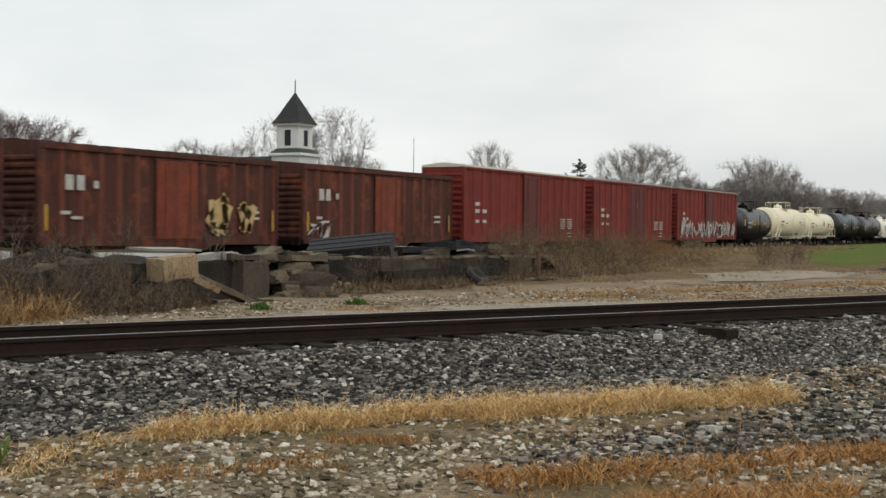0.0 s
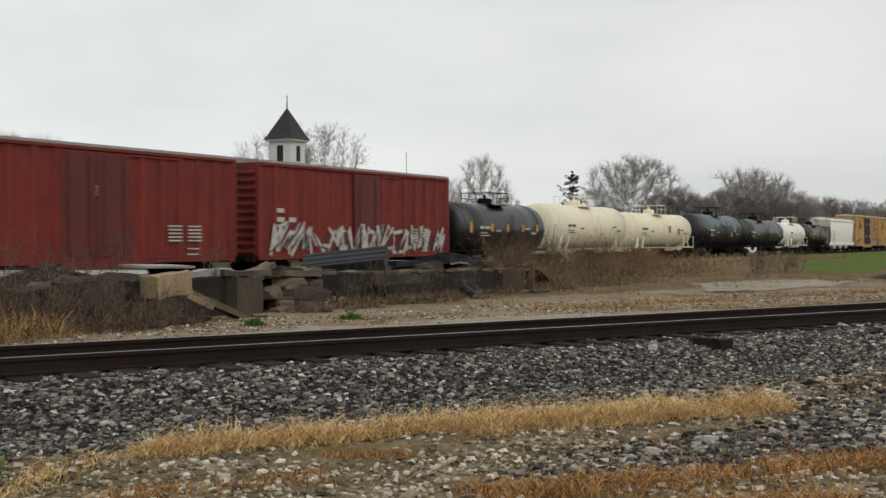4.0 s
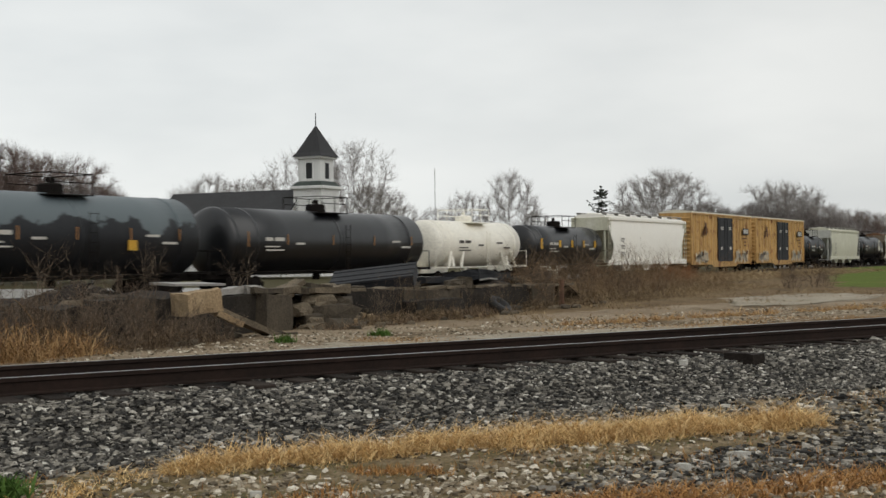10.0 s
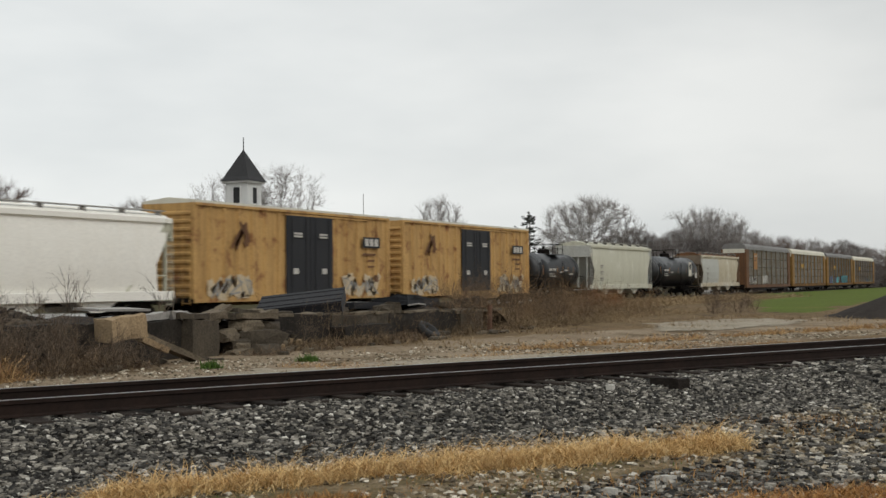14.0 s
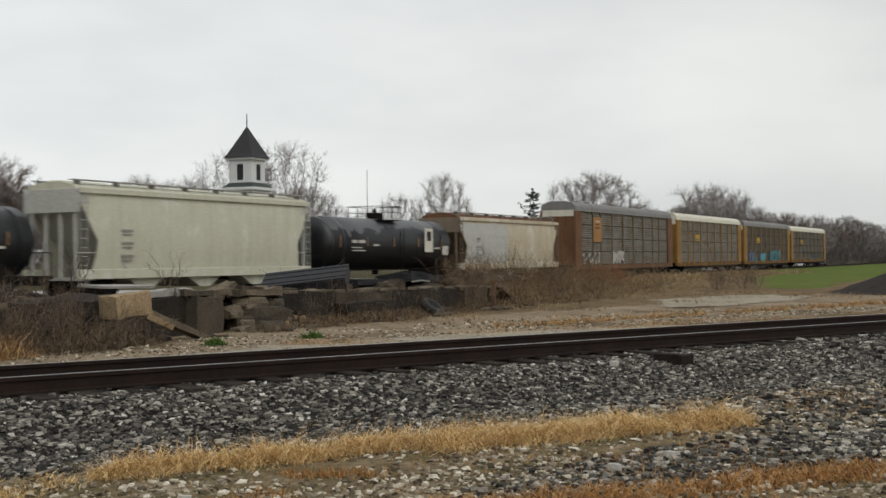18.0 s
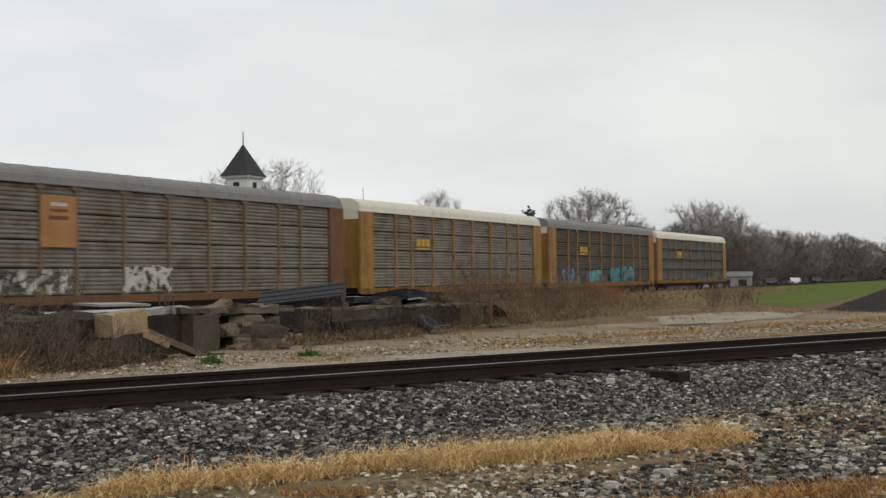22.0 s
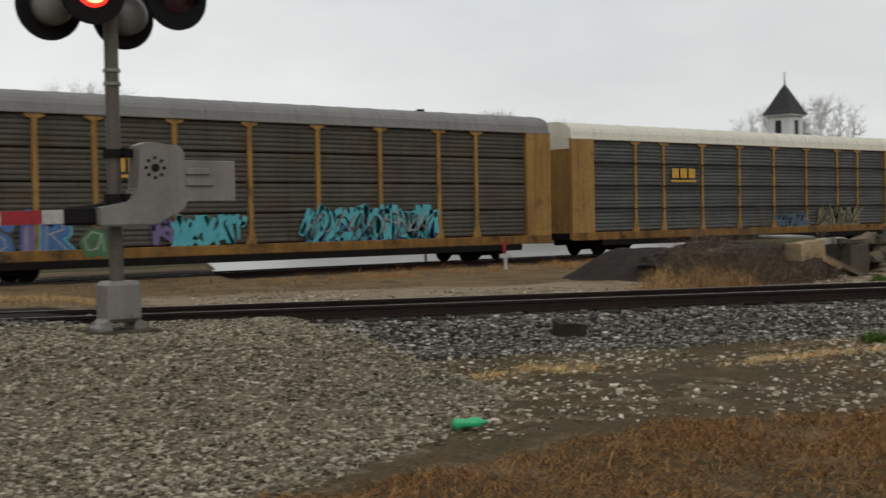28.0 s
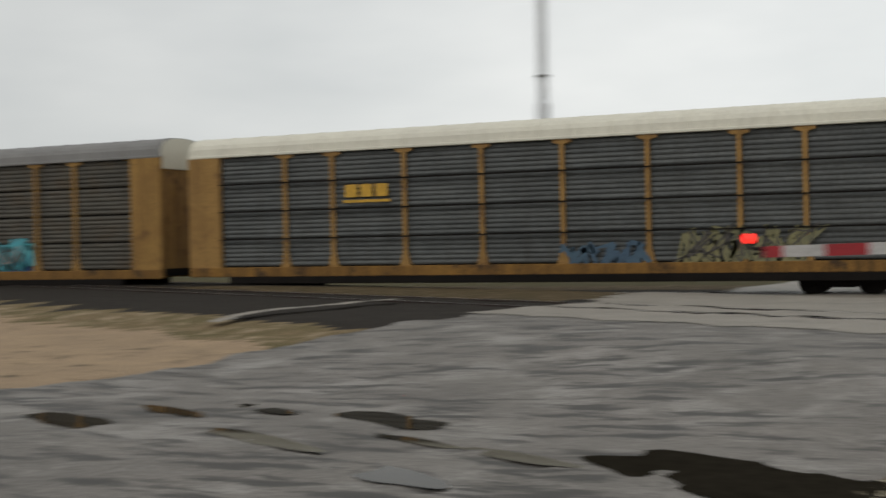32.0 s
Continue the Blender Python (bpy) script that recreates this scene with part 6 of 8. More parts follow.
wall_panel(27.9, 30.45, 16.95, -0.7, 0.05, M_CONC_DARK, 31, "low bench of concrete before the wall")
deck = thing("rubble_bank", "low earth and rubble bank behind the foundation wall", "rubble", (0, 0, 0), kind="structure")
bm = bmesh.new()
grid = []
for i in range(84):
    x = 15.6 + i * 0.32
    row = []
    for j in range(17):
        y = 17.95 + j * 0.4
        e = smooth01((x - 15.6) / 1.8) * smooth01((42.0 - x) / 3.0) * smooth01((24.0 - y) / 2.0)
        row.append(bm.verts.new((x, y, -0.6 + e * (0.92 + 0.16 * noise.noise((x * 0.8, y * 0.8, 2)) + 0.12 * noise.noise((x * 3, y * 3, 4))))))
    grid.append(row)
for a, b in zip(grid, grid[1:]):
    for j in range(16):
        bm.faces.new((a[j], b[j], b[j + 1], a[j + 1]))
part("bank", bm, M_PILE, deck, smooth=True)


def boulder(label, place, size, turn, material, seed, group="broken blocks of the wall", name="rubble_block"):
    """A rounded lump of stone or concrete with knocked-off corners."""
    bm = bmesh.new()
    bmesh.ops.create_icosphere(bm, subdivisions=2, radius=0.5)
    for v in bm.verts:
        p = v.co.copy()
        q = Vector([math.copysign(abs(c * 2) ** 0.42, c) * 0.5 for c in p])
        q += noise.noise_vector(p * 2.2 + Vector((seed * 3.1, 0, seed))) * 0.22 + noise.noise_vector(p * 6 + Vector((seed, 7, 0))) * 0.07
        v.co = Vector((q.x * size[0], q.y * size[1], (q.z + 0.42) * size[2]))
    me = finish(bm, name)
    me.materials.append(material)
    ob = tagged(new(name, me), label, "rubble", group)
    ob.matrix_basis = pose(*place, 0, 0, turn)
    return ob


chunk("stone_block", "large buff stone block tipped on the rubble", "block", (19.15, 16.8, 0.10), (0.82, 0.62, 0.44), -14, M_BUFF, 1, (0, -7), 0.06)
chunk("plank", "brown broken slab leaning down the rubble", "plank", (20.25, 16.5, -0.20), (1.6, 0.34, 0.12), -12, M_SLABTAN, 2, (0, 21), 0.10)
chunk("slab_piece", "pale broken slab leaning on the rubble", "slab", (19.62, 16.45, -0.07), (0.62, 0.34, 0.12), -20, M_BUFF, 3, (6, 24), 0.12)
tar = chunk("tar_slab", "black tilted roof section of ribbed boards on the rubble", "slab", (28.67, 18.78, 0.40), (2.3, 1.35, 0.34), -65, M_TARSLAB, 4, (16, -6), 0.03)
for k in range(6):
    bm = bmesh.new()
    y = -0.66 + k * 0.22
    box(bm, -1.17, 1.17, y + 0.012, y + 0.205, 0.335, 0.375 + 0.012 * (k % 2), 0.008)
    part("board", bm, M_TARSLAB, tar)
chunk("tar_slab", "black roofing slab lying behind the wall", "slab", (32.0, 19.0, 0.36), (2.2, 1.2, 0.2), -3, M_TARSLAB, 5, (-4, 2), 0.06)
chunk("tar_slab", "grey-black broken slab lying behind the wall", "slab", (36.0, 19.5, 0.30), (3.0, 1.2, 0.34), 8, M_TARSLAB, 6, (-9, 4), 0.09)
chunk("tar_slab", "grey-black broken slab lying behind the wall", "slab", (38.6, 19.0, 0.25), (1.7, 0.9, 0.3), -14, M_TARSLAB, 46, (-7, -6), 0.1)
chunk("metal_sheet", "pale flat metal sheet lying on rubble", "sheet", (20.9, 18.6, 0.62), (1.75, 0.7, 0.05), 3, M_SHEET, 7, (3, 1), 0.02)
chunk("metal_sheet", "pale strip of metal under the tar slab", "sheet", (31.8, 18.9, 0.56), (1.5, 0.4, 0.05), 0, M_SHEET, 8, (2, 1), 0.02)
chunk("metal_sheet", "pale scrap of metal on the bank", "sheet", (35.0, 18.6, 0.44), (0.9, 0.35, 0.05), 12, M_SHEET, 48, (-8, 3), 0.05)
chunk("pipe_piece", "pale broken pipe lying on the wall", "pipe", (20.95, 17.62, 0.40), (1.15, 0.2, 0.15), 3, M_SHEET, 9, (0, -3), 0.14)
chunk("pipe_piece", "pale broken pipe lying on the wall", "pipe", (21.75, 17.5, 0.40), (0.5, 0.25, 0.19), -20, M_SHEET, 49, (5, 8), 0.2)
rr = random.Random(12)
# boulders and lumps where the wall has fallen
for k, (x, y, z, w, d, h, m) in enumerate(((23.2, 16.95, -0.62, 0.62, 0.5, 0.34, 0), (23.95, 16.8, -0.66, 0.85, 0.6, 0.5, 1), (24.75, 16.85, -0.64, 0.7, 0.5, 0.34, 0), (23.5, 17.2, -0.42, 0.55, 0.5, 0.38, 1),
                                           (24.3, 17.15, -0.32, 1.1, 0.6, 0.44, 1), (23.3, 17.35, -0.14, 0.45, 0.45, 0.30, 0), (24.05, 17.3, 0.06, 0.75, 0.5, 0.27, 0), (24.85, 17.3, -0.05, 0.7, 0.5, 0.36, 1),
                                           (25.3, 16.95, -0.6, 0.5, 0.4, 0.3, 0), (22.95, 16.7, -0.64, 0.4, 0.35, 0.24, 0), (25.75, 16.75, -0.66, 0.9, 0.4, 0.24, 0), (26.5, 16.7, -0.66, 0.5, 0.35, 0.2, 1))):
    boulder("rounded broken lump of the fallen wall", (x, y, z), (w, d, h), rr.uniform(-30, 30), M_SLABTAN if m == 0 else M_CONC_GREY, k)
for k, (x, y, z, w, d, h, ty) in enumerate(((22.0, 17.4, 0.40, 0.8, 0.45, 0.13, 3), (22.75, 17.5, 0.36, 0.9, 0.4, 0.16, -6), (23.25, 17.6, 0.44, 0.75, 0.35, 0.12, -24), (23.7, 17.55, 0.34, 0.55, 0.4, 0.15, 6), (24.3, 17.35, 0.34, 1.25, 0.55, 0.13, 2),
                                            (24.95, 17.5, 0.38, 0.9, 0.5, 0.12, -4), (24.5, 17.7, 0.46, 0.7, 0.4, 0.1, 8), (23.6, 17.9, 0.46, 0.8, 0.4, 0.12, -10))):
    chunk("rubble_block", "flat broken slab on top of the fallen wall", "rubble", (x, y, z), (w, d, h), rr.uniform(-20, 20), M_SLABTAN if k % 3 else M_CONC_GREY, 20 + k, (rr.uniform(-8, 4), ty), 0.14, "broken slabs of the wall")
for k in range(46):
    x = rr.uniform(17.5, 40)
    y = rr.uniform(15.9, 17.0)
    q = rr.uniform(0.10, 0.30)
    boulder("broken concrete piece at the foot of the wall", (x, y, ground_z(x, y) - 0.04), (q * rr.uniform(1, 1.9), q, q * rr.uniform(0.5, 0.8)), rr.uniform(-40, 40), M_SLABTAN if rr.random() < 0.6 else M_CONC_GREY, 60 + k, "broken stones at the wall", "broken_stone")
for k in range(40):
    f = rr.random()
    x, lay = rr.uniform(22.8, 26.2), rr.random()
    q = rr.uniform(0.09, 0.24)
    boulder("small broken lump of the fallen wall", (x, 16.75 + 0.75 * lay, -0.62 + 1.0 * lay * (1 if x < 25.2 else 0.5)), (q * rr.uniform(1.1, 2.0), q, q * rr.uniform(0.5, 0.9)), rr.uniform(-60, 60), M_SLABTAN if f < 0.5 else M_CONC_GREY if f < 0.8 else M_BUFF, 240 + k)
# pale capping slabs along the wall
for k in range(11):
    x = 25.8 + 1.3 * k + rr.uniform(-0.2, 0.2)
    chunk("coping_stone", "pale coping stone on the foundation wall", "stone", (x, 17.72, 0.35 - 0.012 * (x - 25)), (rr.uniform(0.6, 1.35), 0.5, 0.08), rr.uniform(-4, 4), M_SLABTAN, 120 + k, (rr.uniform(-3, 3), rr.uniform(-3, 3)), 0.14, "coping stones of the wall")
for k in range(26):
    x = rr.uniform(17.0, 39)
    q = rr.uniform(0.2, 0.5)
    boulder("broken concrete piece on the bank", (x, rr.uniform(17.7, 18.9), 0.26), (q * 1.5, q, q * rr.uniform(0.4, 0.8)), rr.uniform(-40, 40), M_SLABTAN if rr.random() < 0.35 else M_CONC_GREY, 180 + k, "broken stones of the heap", "broken_stone")
tyre = thing("old_tyre", "discarded black tyre lying against the wall", "tyre", (32.2, 16.75, -0.46), 0)
bm = bmesh.new()
lathe(bm, [(-0.11, 0.2), (-0.12, 0.3), (-0.09, 0.36), (0.09, 0.36), (0.12, 0.3), (0.11, 0.2), (-0.11, 0.2)], "Z", 24)
shift(bm, Matrix.Translation((0, 0, 0.22)) @ Matrix.Rotation(radians(38), 4, "X"))
part("tyre_body", bm, M_RUBBER, tyre, smooth=True)
p = uv(-2.0, -1.35)
chunk("tie_end", "dark rotten end of an old railway tie", "timber", (p.x, p.y, ground_z(p.x, p.y) - 0.06), (0.42, 0.26, 0.24), -20, M_TIE, 301, (4, 6), 0.06, "old tie ends")
p = uv(-1.27, 12.5)
chunk("tie_end", "dark end of a spare tie beside the rail", "timber", (p.x, p.y, ground_z(p.x, p.y) - 0.05), (0.5, 0.24, 0.17), 64, M_TIE, 302, (0, 0), 0.05, "old tie ends")
bm = bmesh.new()
rod(bm, (36.8, 16.9, -0.7), (36.85, 16.9, 0.42), 0.10, 8, 0.08)
me = finish(bm, "wood_post")
me.materials.append(M_POST)
tagged(new("wood_post", me), "weathered reddish wooden post stub", "post")


def mound(name, label, place, rx, ry, h, material, seed, category="mound"):
    bm = bmesh.new()
    rings = []
    for i in range(15):
        r = i / 14
        ring = []
        for k in range(40):
            a = 2 * math.pi * k / 40
            e = 1 + 0.14 * noise.noise((math.cos(a) * 1.4, math.sin(a) * 1.4, seed))
            x, y = rx * r * e * math.cos(a), ry * r * e * math.sin(a)
            z = h * (1 - smooth01(r) * 0.55 - r * 0.45) + 0.06 * h * noise.noise((x * 1.5, y * 1.5, seed)) - 0.12 * r
            ring.append(bm.verts.new((x, y, z)))
        rings.append(ring)
    for a, b in zip(rings, rings[1:]):
        for k in range(40):
            bm.faces.new((a[k], a[(k + 1) % 40], b[(k + 1) % 40], b[k]))
    me = finish(bm, name, True)
    me.materials.append(material)
    ob = tagged(new(name, me), label, category)
    ob.matrix_basis = pose(*place)
    return ob


mound("cinder_mound", "dark grey gravel heap on the old platform", (18.2, 19.2, 0.1), 2.3, 1.7, 0.62, M_PILE, 3)
mound("coal_mound", "black heap of coal or cinders at the field edge", (58.0, 4.2, -0.55), 8.6, 6.5, 1.9, M_PILE, 8, "coal mound")

# ---- church ----
M_WHITEWALL = surface("white_clapboard", (0.78, 0.78, 0.76), (0.70, 0.70, 0.68), 0.5, 0.6, 10, (0.5, 0.5, 0.47), 0.3, 0.7, bump=0.05)
M_SHINGLE = surface("dark_shingles", (0.040, 0.040, 0.042), (0.03, 0.03, 0.031), 0.5, 0.5, 5, None, 0, 0.85, bump=0.3, bump_scale=4)
M_LOUVRE = surface("dark_louvre", (0.012, 0.013, 0.014), (0.02, 0.02, 0.02), 0.5, 2, 8, None, 0, 0.7, bump=0)
M_GREENTRIM = surface("dark_green_trim", (0.035, 0.05, 0.04), (0.03, 0.04, 0.035), 0.5, 1, 8, None, 0, 0.7, bump=0)


def church():
    c = thing("church", "white wooden church with a square steeple and dark roof", "church", (119.95, 86.75, -0.8), 3)
    bm = bmesh.new()
    box(bm, -1.95, 1.95, -1.95, 1.95, 0, 10.5)
    t = part("tower", bm, M_WHITEWALL, c)
    for k in range(34):
        bm = bmesh.new()
        box(bm, -1.98, 1.98, -1.98, 1.98, 0.35 + k * 0.3, 0.40 + k * 0.3)
        part("clapboard", bm, M_WHITEWALL, t)
    bm = bmesh.new()
    box(bm, -2.3, 2.3, -2.3, 2.3, 10.28, 10.62, 0.04)
    part("cornice", bm, M_WHITEWALL, c)
    bm = bmesh.new()
    lathe(bm, [(10.62, 0.0), (10.62, 3.1), (11.25, 2.05), (11.25, 0.0)], "Z", 4)
    shift(bm, Matrix.Rotation(math.pi / 4, 4, "Z"))
    part("skirt_roof", bm, M_GREENTRIM, c, "dark green skirt roof")
    bm = bmesh.new()
    box(bm, -1.5, 1.5, -1.5, 1.5, 11.1, 14.0)
    b = part("belfry", bm, M_WHITEWALL, c)
    for s, ax in ((-1, "x"), (1, "x"), (-1, "y"), (1, "y")):
        bm = bmesh.new()
        if ax == "y":
            box(bm, -0.42, 0.42, s * 1.5 - 0.03, s * 1.5 + 0.03, 11.5, 13.35)
        else:
            box(bm, s * 1.5 - 0.03, s * 1.5 + 0.03, -0.42, 0.42, 11.5, 13.35)
        w = part("louvre_window", bm, M_LOUVRE, b, "dark louvred opening")
        bm = bmesh.new()
        for q in (-0.5, 0.5):
            if ax == "y":
                box(bm, q - 0.06, q + 0.06, s * 1.5 - 0.05, s * 1.5 + 0.05, 11.4, 13.45)
            else:
                box(bm, s * 1.5 - 0.05, s * 1.5 + 0.05, q - 0.06, q + 0.06, 11.4, 13.45)
        part("window_frame", bm, M_WHITEWALL, w)
    bm = bmesh.new()
    box(bm, -1.85, 1.85, -1.85, 1.85, 13.85, 14.12, 0.04)
    part("eave", bm, M_WHITEWALL, c)
    bm = bmesh.new()
    lathe(bm, [(14.1, 0.0), (14.1, 2.85), (14.6, 2.35), (17.85, 0.06), (17.85, 0.0)], "Z", 4)
    shift(bm, Matrix.Rotation(math.pi / 4, 4, "Z"))
    part("spire", bm, M_SHINGLE, c, "steep dark pyramid spire")
    bm = bmesh.new()
    rod(bm, (0, 0, 17.7), (0, 0, 19.35), 0.07, 6, 0.05)
    part("finial", bm, M_SHINGLE, c, "thin dark rod on the spire")
    # nave behind, its ridge running away from the tower
    bm = bmesh.new()
    prism(bm, [(-4.6, 0), (-4.6, 6.0), (0, 9.9), (4.6, 6.0), (4.6, 0)], "y", 1.9, 21.0)
    part("nave_wall", bm, M_WHITEWALL, c)
    for s in (-1, 1):
        bm = bmesh.new()
        prism(bm, [(s * 5.0, 5.9), (s * 5.0, 6.1), (0, 10.4), (0, 10.15)], "y", 1.7, 21.4)
        part("nave_roof", bm, M_SHINGLE, c, "dark shingled roof slope")
    for k in range(4):
        bm = bmesh.new()
        box(bm, -4.66, -4.58, 4.0 + 4 * k, 5.2 + 4 * k, 2.2, 4.8)
        part("window", bm, M_LOUVRE, c)
    return c


church()

# ---- trees ----
# bark and twig colours are lightened to carry the distance haze
M_BARK = surface("grey_brown_bark", (0.27, 0.25, 0.235), (0.20, 0.185, 0.172), 0.5, 1.0, 8, None, 0, 0.95, bump=0.5, bump_scale=5)
M_TWIG = surface("bare_twigs", (0.37, 0.34, 0.32), (0.29, 0.265, 0.25), 0.5, 0.2, 2, None, 0, 0.95, bump=0, spec=0.1)
M_TWIG_DARK = surface("dark_twigs_and_dead_leaves", (0.255, 0.228, 0.214), (0.19, 0.168, 0.157), 0.5, 0.2, 2, None, 0, 0.95, bump=0, spec=0.1)
M_TWIG_RED = surface("russet_oak_leaves", (0.19, 0.135, 0.115), (0.14, 0.105, 0.09), 0.5, 0.2, 2, None, 0, 0.95, bump=0, spec=0.1)
M_NEEDLE = surface("dark_conifer_needles", (0.05, 0.058, 0.042), (0.035, 0.042, 0.03), 0.5, 0.4, 3, None, 0, 0.9, bump=0)


def tree(label, height, spread, seed, twig_mat, leaves=0, density=1.0, trunk_r=0.017, base=0.2, fan=0.0, points=520):
    """A bare tree: limbs creep from the trunk towards free places in the crown and fork there, thin twigs end them."""
    rng = np.random.default_rng(seed)
    t = thing("tree", label, "tree", group="trees along the skyline")
    goal = []
    while len(goal) < points:
        x, y, z = rng.uniform(-1, 1, 3)
        f = (z + 1) / 2
        wide = spread * 0.5 * ((1 - fan) * math.sqrt(max(0.0, 1 - z * z)) ** 0.8 + fan * (0.25 + 0.75 * f ** 0.8) * (1 if f < 0.82 else math.sqrt(max(0.0, 1 - ((f - 0.82) / 0.18) ** 2))))
        lump = 1.0 + 0.42 * noise.noise((x * 1.9, y * 1.9, z * 1.9 + seed))
        if math.hypot(x, y) < lump and lump > 0.72 + 0.25 * rng.random():
            goal.append((x * wide, y * wide, base + (1 - base) * f * min(1.0, 0.86 + 0.3 * (lump - 0.85))))
    goal = np.array(goal)
    step = 0.019
    nodes = [np.array((0.0, 0.0, -0.02))]
    mother = [-1]
    while nodes[-1][2] < base * 1.05:
        nodes.append(nodes[-1] + np.array((rng.normal(0, 0.12), rng.normal(0, 0.12), 1.0)) * step)
        mother.append(len(nodes) - 2)
    for _ in range(90):
        at = np.array(nodes)
        gap = goal[:, None] - at[None]
        far = (gap ** 2).sum(-1)
        near = far.argmin(1)
        grown = False
        for k in np.unique(near):
            mine = gap[near == k, k]
            d = (mine / np.linalg.norm(mine, axis=1)[:, None]).mean(0) + rng.normal(0, 0.04, 3) + (0, 0, 0.05)
            q = at[k] + d / (np.linalg.norm(d) + 1e-6) * step
            if ((at - q) ** 2).sum(1).min() < (0.6 * step) ** 2:
                continue
            nodes.append(q)
            mother.append(int(k))
            grown = True
        goal = goal[((goal[:, None] - np.array(nodes)[None]) ** 2).sum(-1).min(1) > (1.7 * step) ** 2]
        if not grown or len(goal) < 5:
            break
    at, n = np.array(nodes), len(nodes)
    up = np.array([0] + mother[1:])
    for _ in range(3):
        mean, count = np.zeros((n, 3)), np.zeros(n)
        np.add.at(mean, up[1:], at[1:])
        np.add.at(count, up[1:], 1)
        inner = (count > 0) & (np.arange(n) > 0)
        at[inner] = 0.5 * at[inner] + 0.25 * at[up[inner]] + 0.25 * mean[inner] / count[inner][:, None]
    thick = np.zeros(n)
    kids = np.zeros(n, int)
    for k in range(n - 1, 0, -1):
        if kids[k] == 0:
            thick[k] = 1.0
        thick[mother[k]] += thick[k]
        kids[mother[k]] += 1
    r = thick ** 0.75
    r *= trunk_r / r[1]
    r = np.maximum(r, 0.0007)
    a, b = at[mother[1:]], at[1:]
    ra, rb = np.minimum(r[mother[1:]], r[1:] * 1.35), r[1:]
    d = b - a
    d /= np.linalg.norm(d, axis=1)[:, None]
    side = np.cross(d, rng.normal(0, 1, (n - 1, 3)))
    side /= np.linalg.norm(side, axis=1)[:, None]
    over = np.cross(d, side)
    ring = [side * math.cos(2 * math.pi * k / 4) + over * math.sin(2 * math.pi * k / 4) for k in range(4)]
    v = np.stack([a + q * ra[:, None] for q in ring] + [b + q * rb[:, None] for q in ring], 1).reshape(-1, 3) * height
    quad = []
    for k in range(4):
        quad += [(k, (k + 1) % 4, 4 + (k + 1) % 4), (k, 4 + (k + 1) % 4, 4 + k)]
    f = (np.array(quad)[None] + 8 * np.arange(n - 1)[:, None, None]).reshape(-1, 3)
    trunk = new("trunk", quick_mesh("trunk", v, f, M_BARK))
    trunk.parent = t
    # twigs on the thin ends
    ends = np.nonzero(thick <= 9)[0]
    ends = ends[ends > 0]
    src = np.repeat(ends, max(1, int(round(6 * density))))
    back = np.array(mother)[src]
    m = len(src)
    dirs = at[src] - at[back]
    dirs /= np.linalg.norm(dirs, axis=1)[:, None] + 1e-9
    out = at[src] - np.array((0.0, 0.0, base + 0.1))
    dirs = dirs * 0.8 + out / np.linalg.norm(out, axis=1)[:, None] * 0.5 + rng.normal(0, 0.5, (m, 3)) + (0, 0, 0.2)
    dirs /= np.linalg.norm(dirs, axis=1)[:, None]
    long = rng.uniform(0.05, 0.12, m) * (1.15 - 0.05 * np.minimum(thick[src], 9))
    f = rng.random(m)[:, None]
    p0 = at[src] * f + at[back] * (1 - f)
    d2 = dirs + rng.normal(0, 0.3, (m, 3)) + (0, 0, 0.12)
    pm = p0 + dirs * (long * 0.5)[:, None]
    p1 = pm + d2 / np.linalg.norm(d2, axis=1)[:, None] * (long * 0.6)[:, None]
    d3 = dirs + rng.normal(0, 0.45, (m, 3)) + (0, 0, 0.1)
    p2 = pm + d3 / np.linalg.norm(d3, axis=1)[:, None] * (long * 0.55)[:, None]
    w = np.cross(dirs, rng.normal(0, 1, (m, 3)))
    w = w / np.linalg.norm(w, axis=1)[:, None] * 0.001
    v = np.concatenate([np.stack([p0 - w, p0 + w, pm + w * 0.7], 1), np.stack([pm - w * 0.7, pm + w * 0.7, p1], 1), np.stack([pm - w * 0.6, pm + w * 0.6, p2], 1)]).reshape(-1, 3)
    if leaves:
        lc = np.repeat((p0 + p1) / 2, leaves, 0) + rng.normal(0, 0.012, (m * leaves, 3))
        tri = lc[:, None] + rng.uniform(-1, 1, (m * leaves, 3, 3)) * rng.uniform(0.003, 0.007, (m * leaves, 1, 1))
        v = np.concatenate([v, tri.reshape(-1, 3)])
    crown = new("crown", quick_mesh("crown", v * height, np.arange(len(v)).reshape(-1, 3), twig_mat))
    crown.parent = t
    return t


def set_tree(t, x, y, k=1.0, turn=0.0, z=-0.8, first=False):
    if first:
        t.matrix_basis = pose(x, y, z, 0, 0, turn) @ Matrix.Scale(k, 4)
        return t
    c = copy_thing(t, pose(x, y, z, 0, 0, turn))
    c.matrix_basis = pose(x, y, z, 0, 0, turn) @ Matrix.Scale(k, 4)
    return c


T_OPEN = tree("bare grey tree with open spreading branches", 15.0, 0.78, 2, M_TWIG, 0, 0.6, trunk_r=0.0125, base=0.2, fan=0.7, points=520)
T_ROUND = tree("bare round-crowned tree behind the tracks", 14.0, 1.0, 5, M_TWIG, 0, 1.3, trunk_r=0.012, base=0.22, points=1000)
T_DARK = tree("dark tree with dense twigs and dead leaves", 11.0, 1.2, 9, M_TWIG_DARK, 1, 1.3, trunk_r=0.010, base=0.12, points=750)
T_RUSSET = tree("oak holding russet dead leaves", 12.0, 1.1, 14, M_TWIG_RED, 1, 1.2, trunk_r=0.011, base=0.15, points=800)
T_THIN = tree("slim bare tree with upright branches", 13.0, 0.6, 21, M_TWIG, 0, 1.2, trunk_r=0.009, base=0.22, points=460)
